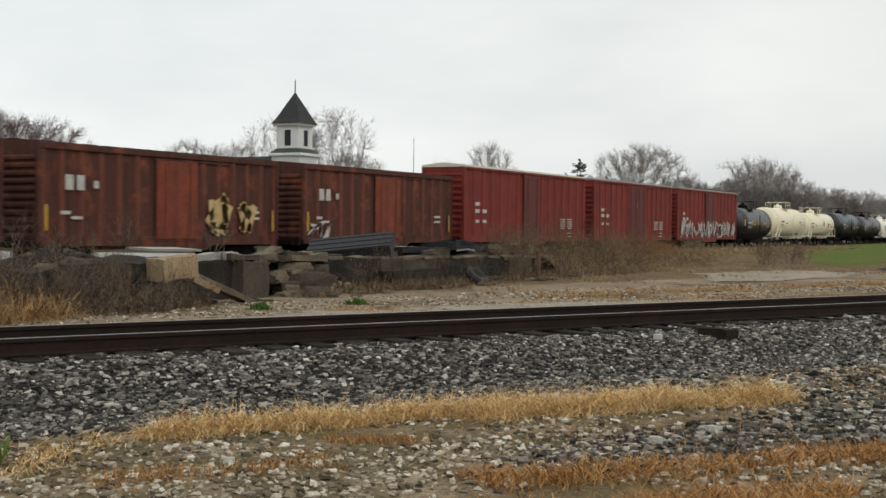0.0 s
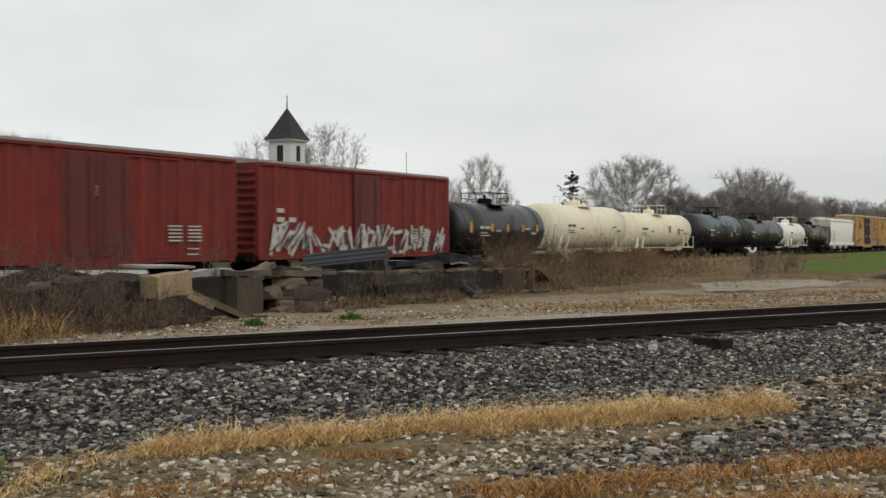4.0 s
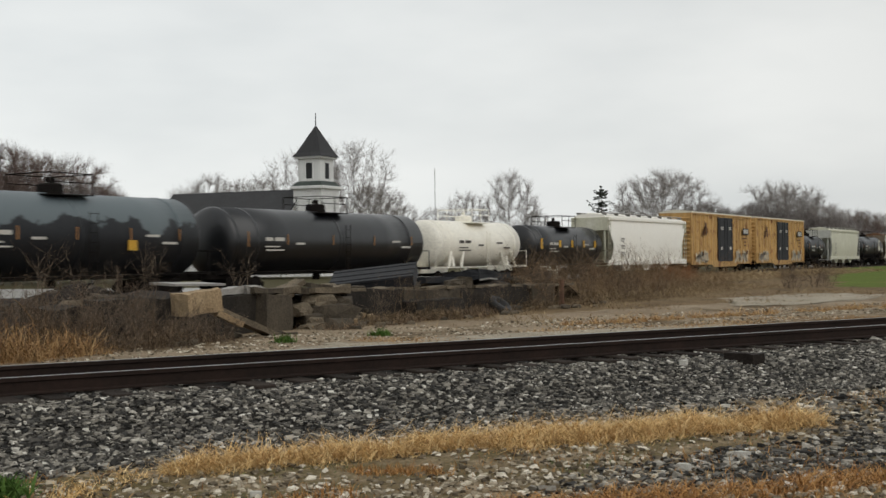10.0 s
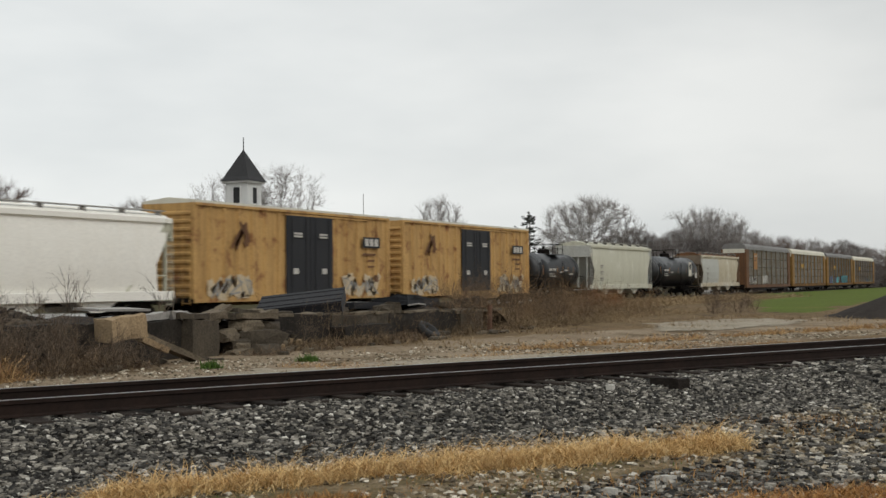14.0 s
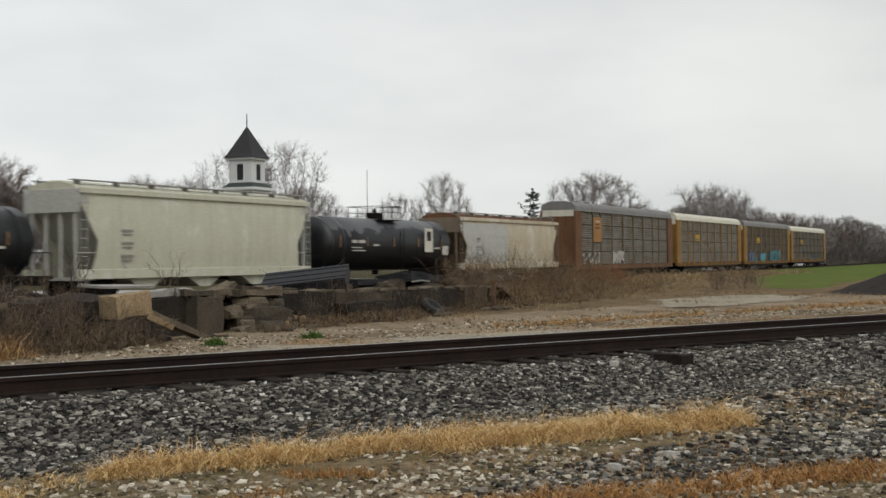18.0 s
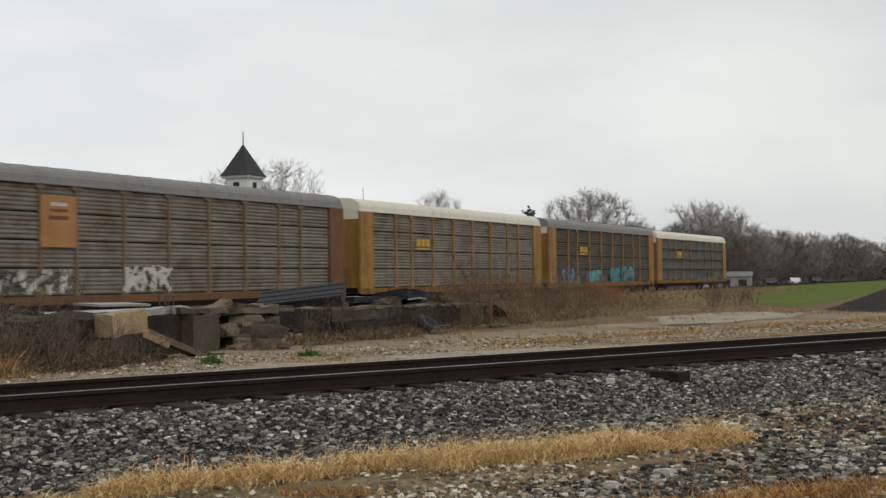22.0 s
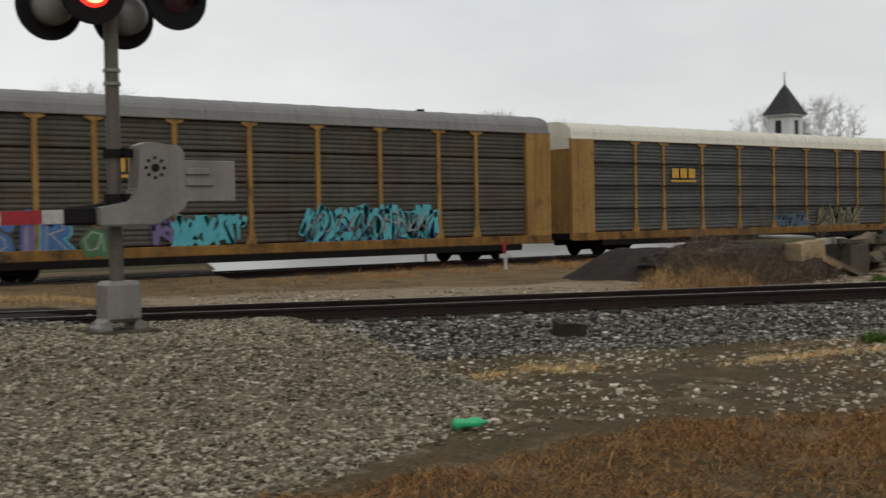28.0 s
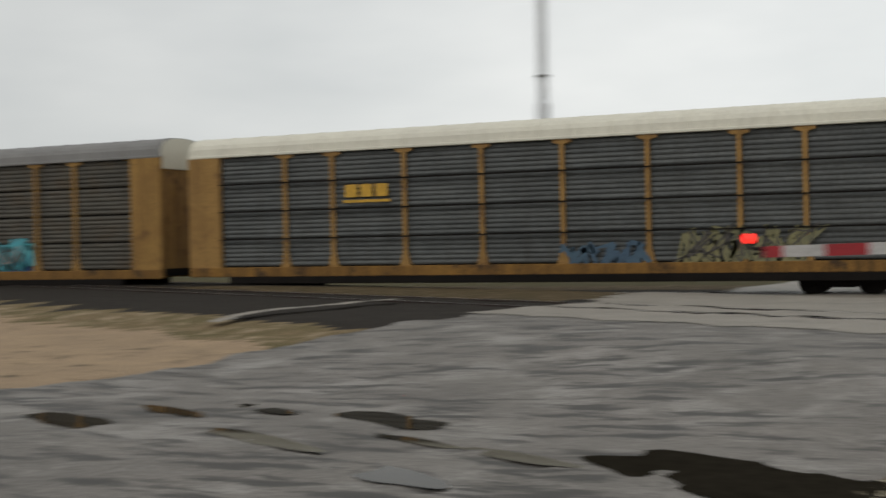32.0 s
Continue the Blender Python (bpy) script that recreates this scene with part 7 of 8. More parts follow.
T_FAN = tree("wide bare tree with fanned upright limbs", 14.0, 1.0, 27, M_TWIG, 0, 1.2, trunk_r=0.010, base=0.15, fan=0.8, points=800)


def conifer(height):
    rnd = random.Random(3)
    t = thing("conifer", "dark ragged evergreen tree", "tree", group="trees along the skyline")
    bm = bmesh.new()
    rod(bm, (0, 0, -0.3), (0, 0, height), height * 0.016, 7, 0.03)
    part("trunk", bm, M_BARK, t)
    vb, fb = [], []
    z = height * 0.12
    while z < height * 0.99:
        reach = height * 0.34 * (1 - z / height) ** 0.75 + 0.15
        for k in range(6):
            a = rnd.uniform(0, 6.28)
            L = reach * rnd.uniform(0.35, 1.3)
            d = Vector((math.cos(a), math.sin(a), rnd.uniform(-0.15, 0.75)))
            foot = z + rnd.uniform(-0.03, 0.03) * height
            for _ in range(20):
                c = Vector((0, 0, foot)) + d * L * rnd.uniform(0.25, 1.0)
                w = height * 0.021
                n = len(vb)
                vb.extend([c + Vector((rnd.uniform(-w, w), rnd.uniform(-w, w), rnd.uniform(-w, w) * 0.7)) for _ in range(3)])
                fb.append((n, n + 1, n + 2))
        z += height * 0.042
    me = bpy.data.meshes.new("crown")
    me.from_pydata(vb, [], fb)
    me.materials.append(M_NEEDLE)
    ob = new("crown", me)
    ob.parent = t
    return t


# crowns behind the church
set_tree(T_OPEN, 132.3, 97.8, 1.12, 20, first=True)
set_tree(T_OPEN, 136.2, 92.6, 1.19, 200)
set_tree(T_FAN, 137.6, 90.9, 0.86, 140, first=True)
# far left woods
set_tree(T_RUSSET, 87.3, 102.9, 1.2, 0, first=True)
for x, y, k, r in ((91.0, 99.6, 1.1, 70), (93.8, 96.6, 0.86, 140), (82.0, 106.0, 1.14, 210), (76, 110, 1.15, 300), (70, 113, 1.1, 30)):
    set_tree(T_RUSSET, x, y, k, r)
set_tree(T_DARK, 91.0, 111.3, 1.2, 20, first=True)
set_tree(T_DARK, 89.5, 97.0, 0.95, 200)
set_tree(T_DARK, 96.8, 101.4, 0.92, 100)
# bare row behind the nave
set_tree(T_THIN, 151.5, 130.0, 1.2, 0, first=True)
for x, y, k, r in ((155, 127.2, 1.15, 60), (157.8, 124.5, 1.18, 120), (148.5, 132.5, 1.05, 220)):
    set_tree(T_THIN, x, y, k, r)
# middle skyline
set_tree(T_THIN, 169.3, 86.3, 1.16, 300)
for x, y, k, r in ((165.5, 91.5, 0.92, 80), (163.0, 95.8, 0.75, 200), (160.5, 99.5, 0.78, 20), (171.5, 83.0, 0.7, 280)):
    set_tree(T_THIN, x, y, k, r)
cf = conifer(12.6)
cf.matrix_basis = pose(175.2, 73.55, -0.8)
set_tree(T_ROUND, 178.4, 65.3, 1.06, 45, first=True)
set_tree(T_DARK, 180.8, 59.2, 0.92, 0)
for x, y, k, r in ((182.5, 56.5, 0.82, 90), (183.5, 61.5, 0.78, 200), (177.5, 70.0, 0.7, 30), (172.0, 79.0, 0.6, 330), (168, 84.5, 0.62, 20)):
    set_tree(T_DARK, x, y, k, r)
set_tree(T_FAN, 193.4, 51.0, 0.96, 70)
for x, y, k, r in ((190.5, 54.8, 0.92, 15), (195.5, 48.0, 0.82, 130), (196.5, 45.5, 0.75, 260), (191.5, 50.2, 0.82, 40)):
    set_tree(T_DARK, x, y, k, r)
rt = random.Random(8)
for k in range(17):
    f = k / 16
    d = 215 + 120 * f
    a = radians(14.8 - 9.3 * f + rt.uniform(-0.3, 0.3))
    set_tree((T_DARK, T_RUSSET, T_DARK, T_ROUND)[k % 4], d * math.cos(a), d * math.sin(a), (0.96 if k % 5 else 1.2) * rt.uniform(0.8, 1.0) * (1 - 0.12 * f), rt.uniform(0, 360), -1.2)
for k in range(9):
    a = radians(5.5 - 1.5 * k)
    set_tree(T_DARK, 420 * math.cos(a), 420 * math.sin(a), 1.2, rt.uniform(0, 360), -1.2)


def thicket(label, at, n, w, seed):
    """A far tangle of brush and saplings along a line: at(f) gives place and height; nobody could count its stems."""
    rnd = random.Random(seed)
    vb, fb = [], []
    for _ in range(n):
        x, y, z, h = at(rnd.random(), rnd)
        k = h * rnd.random() ** 0.8
        L = rnd.uniform(0.5, 1.6)
        d = Vector((rnd.gauss(0, 0.5), rnd.gauss(0, 0.5), rnd.uniform(0.1, 1.0))).normalized() * L
        s = Vector((rnd.uniform(-1, 1), rnd.uniform(-1, 1), rnd.uniform(-1, 1))) * w
        a = Vector((x, y, z + k))
        m = len(vb)
        vb.extend([a - s, a + s, a + d])
        fb.append((m, m + 1, m + 2))
    me = bpy.data.meshes.new("thicket")
    me.from_pydata(vb, [], fb)
    me.materials.append(M_TWIG_DARK)
    return tagged(new("thicket", me), label, "thicket", kind="stuff")


def right_woods(f, rnd):
    d, a = 210 + 130 * f + rnd.uniform(0, 14), radians(14.9 - 9.6 * f)
    return d * math.cos(a), d * math.sin(a), -1.2, 5.6 + 5.0 * noise.noise((f * 11, 0.3, 0)) + rnd.uniform(-1, 1)


def middle_woods(f, rnd):
    return 166 + 34 * f + rnd.uniform(0, 5), 88 - 43 * f, -1.0, 4.2 + 3.4 * noise.noise((f * 9, 4.3, 0)) + rnd.uniform(-1, 0.5)


def left_woods(f, rnd):
    return 68 + 29 * f + rnd.uniform(0, 3), 118 - 23 * f, -1.0, 8.0 + 2.0 * noise.noise((f * 6, 8.3, 0)) - 2.5 * f


thicket("dense grey-brown brush under the far trees", right_woods, 15000, 0.16, 1)
thicket("low bare brush along the far field", middle_woods, 7000, 0.10, 2)
thicket("russet brush under the oaks", left_woods, 5000, 0.07, 3)
# trees beyond the crossing
set_tree(T_ROUND, -11.3, 78.0, 0.72, 10)
set_tree(T_OPEN, 27.7, 80.5, 0.82, 100)
for x, y, k in ((31, 112, 0.42), (40, 118, 0.44)):
    set_tree(T_DARK, x, y, k, x * 7)

# ---- far things ----
bm = bmesh.new()
prof = [(-2.9, 0.0)] + [(-2.9 * math.cos(a), 1.3 + 1.6 * math.sin(a)) for a in [math.pi * i / 10 for i in range(11)]] + [(2.9, 0.0)]
prism(bm, prof, "y", -4, 4)
shed = thing("storage_shed", "white round-roofed storage shed beyond the tracks", "shed", (107.0, 48.5, -1.0), -60)
part("shell", bm, M_WHITE_ROOF, shed)
bm = bmesh.new()
box(bm, -1.2, 1.2, -4.05, -3.98, 0, 2.2)
part("door", bm, M_GALV, shed)
low = thing("low_building", "low white workshop with dark doors under the trees", "building", (188.0, 46.4, -1.2), 100)
bm = bmesh.new()
box(bm, -3.4, 3.4, -2, 2, 0, 2.0)
part("wall", bm, M_GALV, low)
bm = bmesh.new()
prism(bm, [(-2.3, 1.95), (0, 2.7), (2.3, 1.95)], "x", -3.6, 3.6)
part("roof", bm, M_GREY_ROOF, low)
for x in (-2.2, 0.2, 2.3):
    bm = bmesh.new()
    box(bm, x - 0.6, x + 0.6, 1.98, 2.05, 0, 1.5)
    part("door", bm, M_LOUVRE, low)
M_CARBODY = surface("white_car_paint", (0.62, 0.62, 0.62), (0.55, 0.55, 0.55), 0.5, 1, 8, None, 0, 0.3, bump=0)
M_CARDARK = surface("dark_car_paint", (0.03, 0.032, 0.036), (0.025, 0.026, 0.03), 0.5, 1, 8, None, 0, 0.3, bump=0)
M_GLASS = surface("dark_car_glass", (0.015, 0.017, 0.02), (0.012, 0.013, 0.015), 0.5, 1, 8, None, 0, 0.08, bump=0)
M_HEADLAMP = glow("headlamp_glow", (1.0, 0.74, 0.40), 14.0)
M_TAIL = glow("tail_lamp_glow", (1.0, 0.03, 0.02), 4.0)


def car(place, turn, paint, lit, label):
    c = thing("car", label, "car", place, turn, group="waiting cars")
    bm = bmesh.new()
    prism(bm, [(-2.2, 0.35), (-2.25, 0.75), (-1.3, 0.92), (-0.6, 1.42), (1.1, 1.45), (1.8, 0.98), (2.25, 0.9), (2.25, 0.35)], "y", -0.86, 0.86)
    bmesh.ops.bevel(bm, geom=bm.edges[:], offset=0.06, segments=2, affect="EDGES")
    part("body", bm, paint, c)
    bm = bmesh.new()
    prism(bm, [(-1.15, 0.95), (-0.58, 1.36), (1.05, 1.38), (1.6, 1.0)], "y", -0.88, 0.88)
    part("window", bm, M_GLASS, c)
    for x in (-1.4, 1.4):
        for y in (-0.82, 0.82):
            bm = bmesh.new()
            rod(bm, (x, y - 0.1, 0.32), (x, y + 0.1, 0.32), 0.32, 16)
            part("wheel", bm, M_RUBBER, c)
    for y in (-0.62, 0.62):
        bm = bmesh.new()
        rod(bm, (-2.22, y, 0.66), (-2.3, y, 0.66), 0.17, 14)
        part("headlight", bm, M_HEADLAMP if lit else M_GLASS, c)
        bm = bmesh.new()
        box(bm, 2.22, 2.27, y - 0.14, y + 0.14, 0.66, 0.8)
        part("tail_light", bm, M_TAIL if lit else M_GATE_RED, c)
    return c


car((-9.6, 46.4, -1.08), 84, M_CARDARK, True, "dark car waiting with lit headlights at the crossing")
car((-7.4, 53.5, -1.08), 84, M_CARDARK, True, "second waiting car with lit headlights")
for k, (x, y) in enumerate(((178, 47.3), (206, 44), (226, 44), (247, 44))):
    car((x, y, -1.1), 20, M_CARBODY if k % 2 == 0 else M_CARDARK, False, "parked car under the far trees")
# near-white base carries the haze and overexposure on the pole
M_HAZED_POLE = surface("haze_paled_pole", (0.80, 0.81, 0.82), (0.74, 0.75, 0.76), 0.5, 0.5, 10, (0.6, 0.6, 0.6), 0.3, 0.5, 0.0, bump=0.03, grit=0.08)
pole = thing("steel_pole", "tall pale grey steel pole beyond the crossing", "pole", (-28.5, 54.75, -1.0))
bm = bmesh.new()
rod(bm, (0, 0, 0), (0, 0, 9.1), 0.36, 16, 0.34)
part("lower_section", bm, M_HAZED_POLE, pole)
bm = bmesh.new()
rod(bm, (0, 0, 9.1), (0, 0, 24), 0.26, 16, 0.2)
part("upper_section", bm, M_HAZED_POLE, pole)
bm = bmesh.new()
rod(bm, (0, 0, 10.4), (0, 0, 10.5), 0.33, 16)
part("collar", bm, M_GREY_ROOF, pole)
lamp = thing("street_lamp", "dark lamp head on a pole behind the train", "street lamp", (30.1, 46.0, -0.8))
bm = bmesh.new()
rod(bm, (0, 0, 0), (0, 0, 7.3), 0.07, 8)
part("pole", bm, M_POLE, lamp)
bm = bmesh.new()
box(bm, -0.35, 0.55, -0.2, 0.2, 7.15, 7.4, 0.05)
rod(bm, (-0.15, 0, 7.38), (-0.15, 0, 7.62), 0.2, 10)
part("lamp_head", bm, M_HOOD, lamp)
bm = bmesh.new()
rod(bm, (157.5, 92.5, -0.8), (157.5, 92.5, 14.4), 0.05, 6, 0.04)
me = finish(bm, "utility_pole")
me.materials.append(M_POLE)
tagged(new("utility_pole", me), "thin distant utility pole on the skyline", "pole")
M_BOTTLE = surface("green_bottle_plastic", (0.03, 0.42, 0.16), (0.05, 0.5, 0.22), 0.5, 6, 30, None, 0, 0.15, bump=0)
bo = thing("bottle", "crushed bright green plastic bottle on the gravel", "bottle", (-2.41, 5.63, ground_z(-2.41, 5.63) + 0.06), -20)
bm = bmesh.new()
lathe(bm, [(-0.13, 0.0), (-0.13, 0.04), (-0.11, 0.05), (-0.02, 0.035), (0.05, 0.05), (0.1, 0.04), (0.14, 0.016), (0.17, 0.016), (0.17, 0.0)], "X", 14)
part("bottle_body", bm, M_BOTTLE, bo, smooth=True)
bm = bmesh.new()
rod(bm, (0.168, 0, 0), (0.192, 0, 0), 0.02, 10)
part("cap", bm, M_GATE_WHITE, bo)

# ---- loose stones ----
def stone_mat(name, stops, rough=0.9):
    m = bpy.data.materials.new(name)
    m.use_nodes = True
    nt = m.node_tree
    b = nt.nodes["Principled BSDF"]
    ramp = nt.nodes.new("ShaderNodeValToRGB")
    el = ramp.color_ramp.elements
    el[0].position, el[0].color = stops[0][0], (*stops[0][1], 1)
    el[1].position, el[1].color = stops[-1][0], (*stops[-1][1], 1)
    for p, c in stops[1:-1]:
        e = el.new(p)
        e.color = (*c, 1)
    nt.links.new(nt.nodes.new("ShaderNodeNewGeometry").outputs["Random Per Island"], ramp.inputs["Fac"])
    g = nt.nodes.new("ShaderNodeMapRange")
    g.inputs["From Min"].default_value, g.inputs["From Max"].default_value = 0.3, 0.7
    g.inputs["To Min"].default_value, g.inputs["To Max"].default_value = 0.7, 1.2
    nt.links.new(noise_node(nt, 40, 3, 0.7), g.inputs["Value"])
    c = nt.nodes.new("ShaderNodeCombineColor")
    for k in range(3):
        nt.links.new(g.outputs["Result"], c.inputs[k])
    nt.links.new(mix_node(nt, ramp.outputs["Color"], c.outputs["Color"], 1.0, "MULTIPLY"), b.inputs["Base Color"])
    b.inputs["Roughness"].default_value = rough
    b.inputs["Specular IOR Level"].default_value = 0.15
    return m


M_BALLAST_STONE = stone_mat("mixed_ballast_stones", [(0.0, (0.016, 0.0155, 0.0145)), (0.3, (0.058, 0.055, 0.05)), (0.6, (0.14, 0.129, 0.112)), (0.83, (0.255, 0.235, 0.197)), (0.95, (0.43, 0.40, 0.345)), (1.0, (0.70, 0.67, 0.60))])
M_PILE_STONE = stone_mat("dull_dark_stones", [(0.0, (0.02, 0.017, 0.015)), (0.6, (0.055, 0.047, 0.04)), (0.9, (0.10, 0.088, 0.072)), (1.0, (0.19, 0.165, 0.135))])
M_GRAVEL_STONE = stone_mat("weathered_gravel_stones", [(0.0, (0.07, 0.055, 0.037)), (0.4, (0.22, 0.178, 0.122)), (0.75, (0.46, 0.40, 0.30)), (1.0, (0.74, 0.68, 0.57))])
M_CRUSHED_STONE = stone_mat("pale_crushed_stones", [(0.0, (0.05, 0.041, 0.027)), (0.3, (0.16, 0.137, 0.092)), (0.7, (0.29, 0.258, 0.182)), (1.0, (0.50, 0.46, 0.355))])
SHARD = [(-0.7, -0.7, -0.6), (0.7, -0.7, -0.6), (0.7, 0.7, -0.6), (-0.7, 0.7, -0.6), (-0.6, -0.6, 0.6), (0.6, -0.6, 0.6), (0.6, 0.6, 0.6), (-0.6, 0.6, 0.6)]
SHARD_F = [(0, 2, 1), (0, 3, 2), (4, 5, 6), (4, 6, 7), (0, 1, 5), (0, 5, 4), (1, 2, 6), (1, 6, 5), (2, 3, 7), (2, 7, 6), (3, 0, 4), (3, 4, 7)]


def stones(name, label, spots, lo, hi, material, seed, flat=0.58, sink=0.2):
    """Loose stones at the given (x, y, z) spots, joined, as nobody could count them."""
    rng = np.random.default_rng(seed)
    n = len(spots)
    base = np.array(SHARD) + rng.normal(0, 0.23, (n, 8, 3))
    r = lo + (hi - lo) * rng.random(n) ** 2.2
    base *= r[:, None, None] * np.stack([rng.uniform(0.9, 1.6, n), rng.uniform(0.6, 1.05, n), flat * rng.uniform(0.7, 1.2, n)], 1)[:, None]
    a, b = rng.uniform(0, 6.283, n), rng.normal(0, 0.35, n)
    ca, sa, cb, sb = np.cos(a), np.sin(a), np.cos(b), np.sin(b)
    x, y, z = base[..., 0], base[..., 1], base[..., 2]
    y, z = y * cb[:, None] - z * sb[:, None], y * sb[:, None] + z * cb[:, None]
    x, y = x * ca[:, None] - y * sa[:, None], x * sa[:, None] + y * ca[:, None]
    v = np.stack([x, y, z], -1) + np.array(spots)[:, None]
    v[..., 2] += (r * (flat - sink))[:, None]
    f = (np.array(SHARD_F)[None] + 8 * np.arange(n)[:, None, None]).reshape(-1, 3)
    return tagged(new(name, quick_mesh(name, v.reshape(-1, 3), f, material)), label, "stones", kind="stuff")


def spots_in(u0, u1, v0, v1, n, seed, keep=None, lift=0.0):
    rng = random.Random(seed)
    out = []
    for _ in range(n):
        u, v = rng.uniform(u0, u1), rng.uniform(v0, v1)
        p = uv(u, v)
        if keep is None or keep(u, v, p, rng):
            out.append((p.x, p.y, ground_z(p.x, p.y) + lift))
    return out


def on_mound(u, v):
    return 1.25 - 0.5 * mound_depth(u, v)


def patchy(scale, level, seed):
    return lambda u, v, p, rng: noise.noise((p.x * scale, p.y * scale, seed)) + rng.uniform(-0.25, 0.25) > level and on_mound(u, v) > 1.15 and (v > 1.5 or rng.random() < 0.3)


stones("ballast", "dark grey ballast stones sloping from the track", spots_in(-3.6, -0.12, -9, 16, 56000, 1, lambda u, v, p, rng: on_mound(u, v) > 1.1 and u > -3.35 + 0.35 * noise.noise((p.x * 0.6, p.y * 0.6, 3)) + rng.uniform(-0.25, 0.15)), 0.016, 0.038, M_BALLAST_STONE, 1)
stones("ballast", "dark grey ballast stones along the far stretch of track", spots_in(-3.4, -0.12, 16, 40, 9000, 2), 0.03, 0.07, M_BALLAST_STONE, 2)
stones("ballast", "dark ballast between and beyond the rails", spots_in(0.12, 3.2, -8, 30, 6500, 3, lambda u, v, p, rng: abs(u - 1.5) > 0.15), 0.03, 0.075, M_BALLAST_STONE, 3)
stones("ballast", "dark ballast beside the crossing panels", spots_in(-1.7, -0.12, -12.9, -8, 3400, 23), 0.02, 0.05, M_BALLAST_STONE, 23)
stones("gravel", "weathered gravel strewn over mossy ground", spots_in(-9.5, -3.2, -6, 14, 42000, 4, patchy(0.55, -0.16, 2)), 0.010, 0.034, M_GRAVEL_STONE, 4)
stones("dark_gravel", "patch of dark ballast spilled below the track", spots_in(-7.4, -5.0, 5.0, 10.5, 6000, 5, lambda u, v, p, rng: math.hypot((u + 6.3) / 0.8, (v - 7.8) / 2.6) < 1 + rng.uniform(-0.3, 0.1)), 0.016, 0.042, M_BALLAST_STONE, 5)
stones("gravel", "gravel and ballast mixed beside the far track stretch", spots_in(-9.5, -3.3, 9, 26, 14000, 6), 0.018, 0.055, M_BALLAST_STONE, 6)
stones("crushed_stone", "pale crushed stone heaped round the signal", spots_in(-12.5, -0.8, -11.6, -3.3, 64000, 7, lambda u, v, p, rng: mound_depth(u, v) > rng.uniform(-0.12, 0.08) + 0.1 * noise.noise((p.x * 1.6, p.y * 1.6, 4)) and v > -10.7 + 0.5 * noise.noise((p.x, p.y, 14))), 0.012, 0.03, M_CRUSHED_STONE, 7)
stones("crushed_stone", "pebbles washed over the road shoulder", spots_in(-12.5, -1.2, -13.4, -10.3, 5200, 8, lambda u, v, p, rng: v > -11.2 + 0.22 * (u + 10.3) * -1 + rng.uniform(-0.5, 1.2) and noise.noise((p.x * 0.8, p.y * 0.8, 21)) > -0.25), 0.010, 0.028, M_CRUSHED_STONE, 8)
stones("lane_stones", "pale stones along the gravel lane", spots_in(5.5, 13.0, -6, 34, 15000, 9, lambda u, v, p, rng: abs(u - 8.5 - 0.1 * max(0, v - 8)) < 2.6 and noise.noise((p.x * 0.5, p.y * 0.5, 8)) > -0.15), 0.014, 0.038, M_GRAVEL_STONE, 9)
stones("pile_stones", "dark gravel on the heap", [(18.2 + 2.2 * math.sqrt(r) * math.cos(a), 19.1 + 1.7 * math.sqrt(r) * math.sin(a), 0.1 + 0.62 * (1 - math.sqrt(r)) * (1 - 0.2 * math.sqrt(r)) + 0.03) for r, a in [(random.random(), random.uniform(0, 6.28)) for _ in range(1800)]], 0.02, 0.06, M_PILE_STONE, 10)
big = [(15.26, 5.3, 0.05, 0), (12.2, 3.42, 0.055, 0), (9.7, 2.9, 0.045, 0), (8.9, 3.1, 0.04, 0), (6.6, 5.3, 0.03, 0)]
M_PALE_STONE = surface("pale_limestone", (0.55, 0.53, 0.48), (0.45, 0.43, 0.38), 0.5, 4, 30, None, 0, 0.85, bump=0.4)
for k, (x, y, r, _) in enumerate(big):
    chunk("pale_rock", "pale limestone rock lying among the ballast", "rock", (x, y, ground_z(x, y) + 0.01), (r * 2.4, r * 1.6, r * 1.2), 30 * k, M_PALE_STONE, 200 + k, (0, 0), 0.16, "pale rocks among the ballast")

# ---- grass and weeds ----
def blade_mat(name, a, b, c):
    return stone_mat(name, [(0.0, a), (0.5, b), (1.0, c)], 0.85)


M_STRAW = blade_mat("straw_grass", (0.42, 0.24, 0.085), (0.68, 0.45, 0.19), (0.85, 0.66, 0.36))
M_RUSTGRASS = blade_mat("russet_dry_grass", (0.20, 0.085, 0.028), (0.42, 0.215, 0.075), (0.58, 0.35, 0.14))
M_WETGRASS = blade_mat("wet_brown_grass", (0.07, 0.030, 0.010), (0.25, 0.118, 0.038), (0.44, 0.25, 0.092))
M_MOSSBLADE = blade_mat("dull_moss_blades", (0.05, 0.045, 0.018), (0.10, 0.085, 0.032), (0.21, 0.145, 0.06))
M_WEED = blade_mat("brown_dry_weeds", (0.06, 0.041, 0.026), (0.155, 0.106, 0.068), (0.32, 0.23, 0.142))
M_MIXWEED = blade_mat("mixed_brown_and_tan_weeds", (0.06, 0.042, 0.028), (0.16, 0.112, 0.064), (0.32, 0.23, 0.13))
M_TANWEED = blade_mat("tan_dry_weeds", (0.17, 0.115, 0.06), (0.30, 0.215, 0.12), (0.44, 0.34, 0.20))
M_OCHRE = blade_mat("ochre_dead_grass", (0.24, 0.13, 0.055), (0.42, 0.25, 0.11), (0.60, 0.42, 0.21))
M_GREENBLADE = blade_mat("green_weed_leaves", (0.05, 0.10, 0.02), (0.08, 0.15, 0.03), (0.12, 0.19, 0.05))
M_ORANGEWEED = blade_mat("orange_brown_bush", (0.16, 0.06, 0.025), (0.26, 0.11, 0.045), (0.34, 0.17, 0.07))


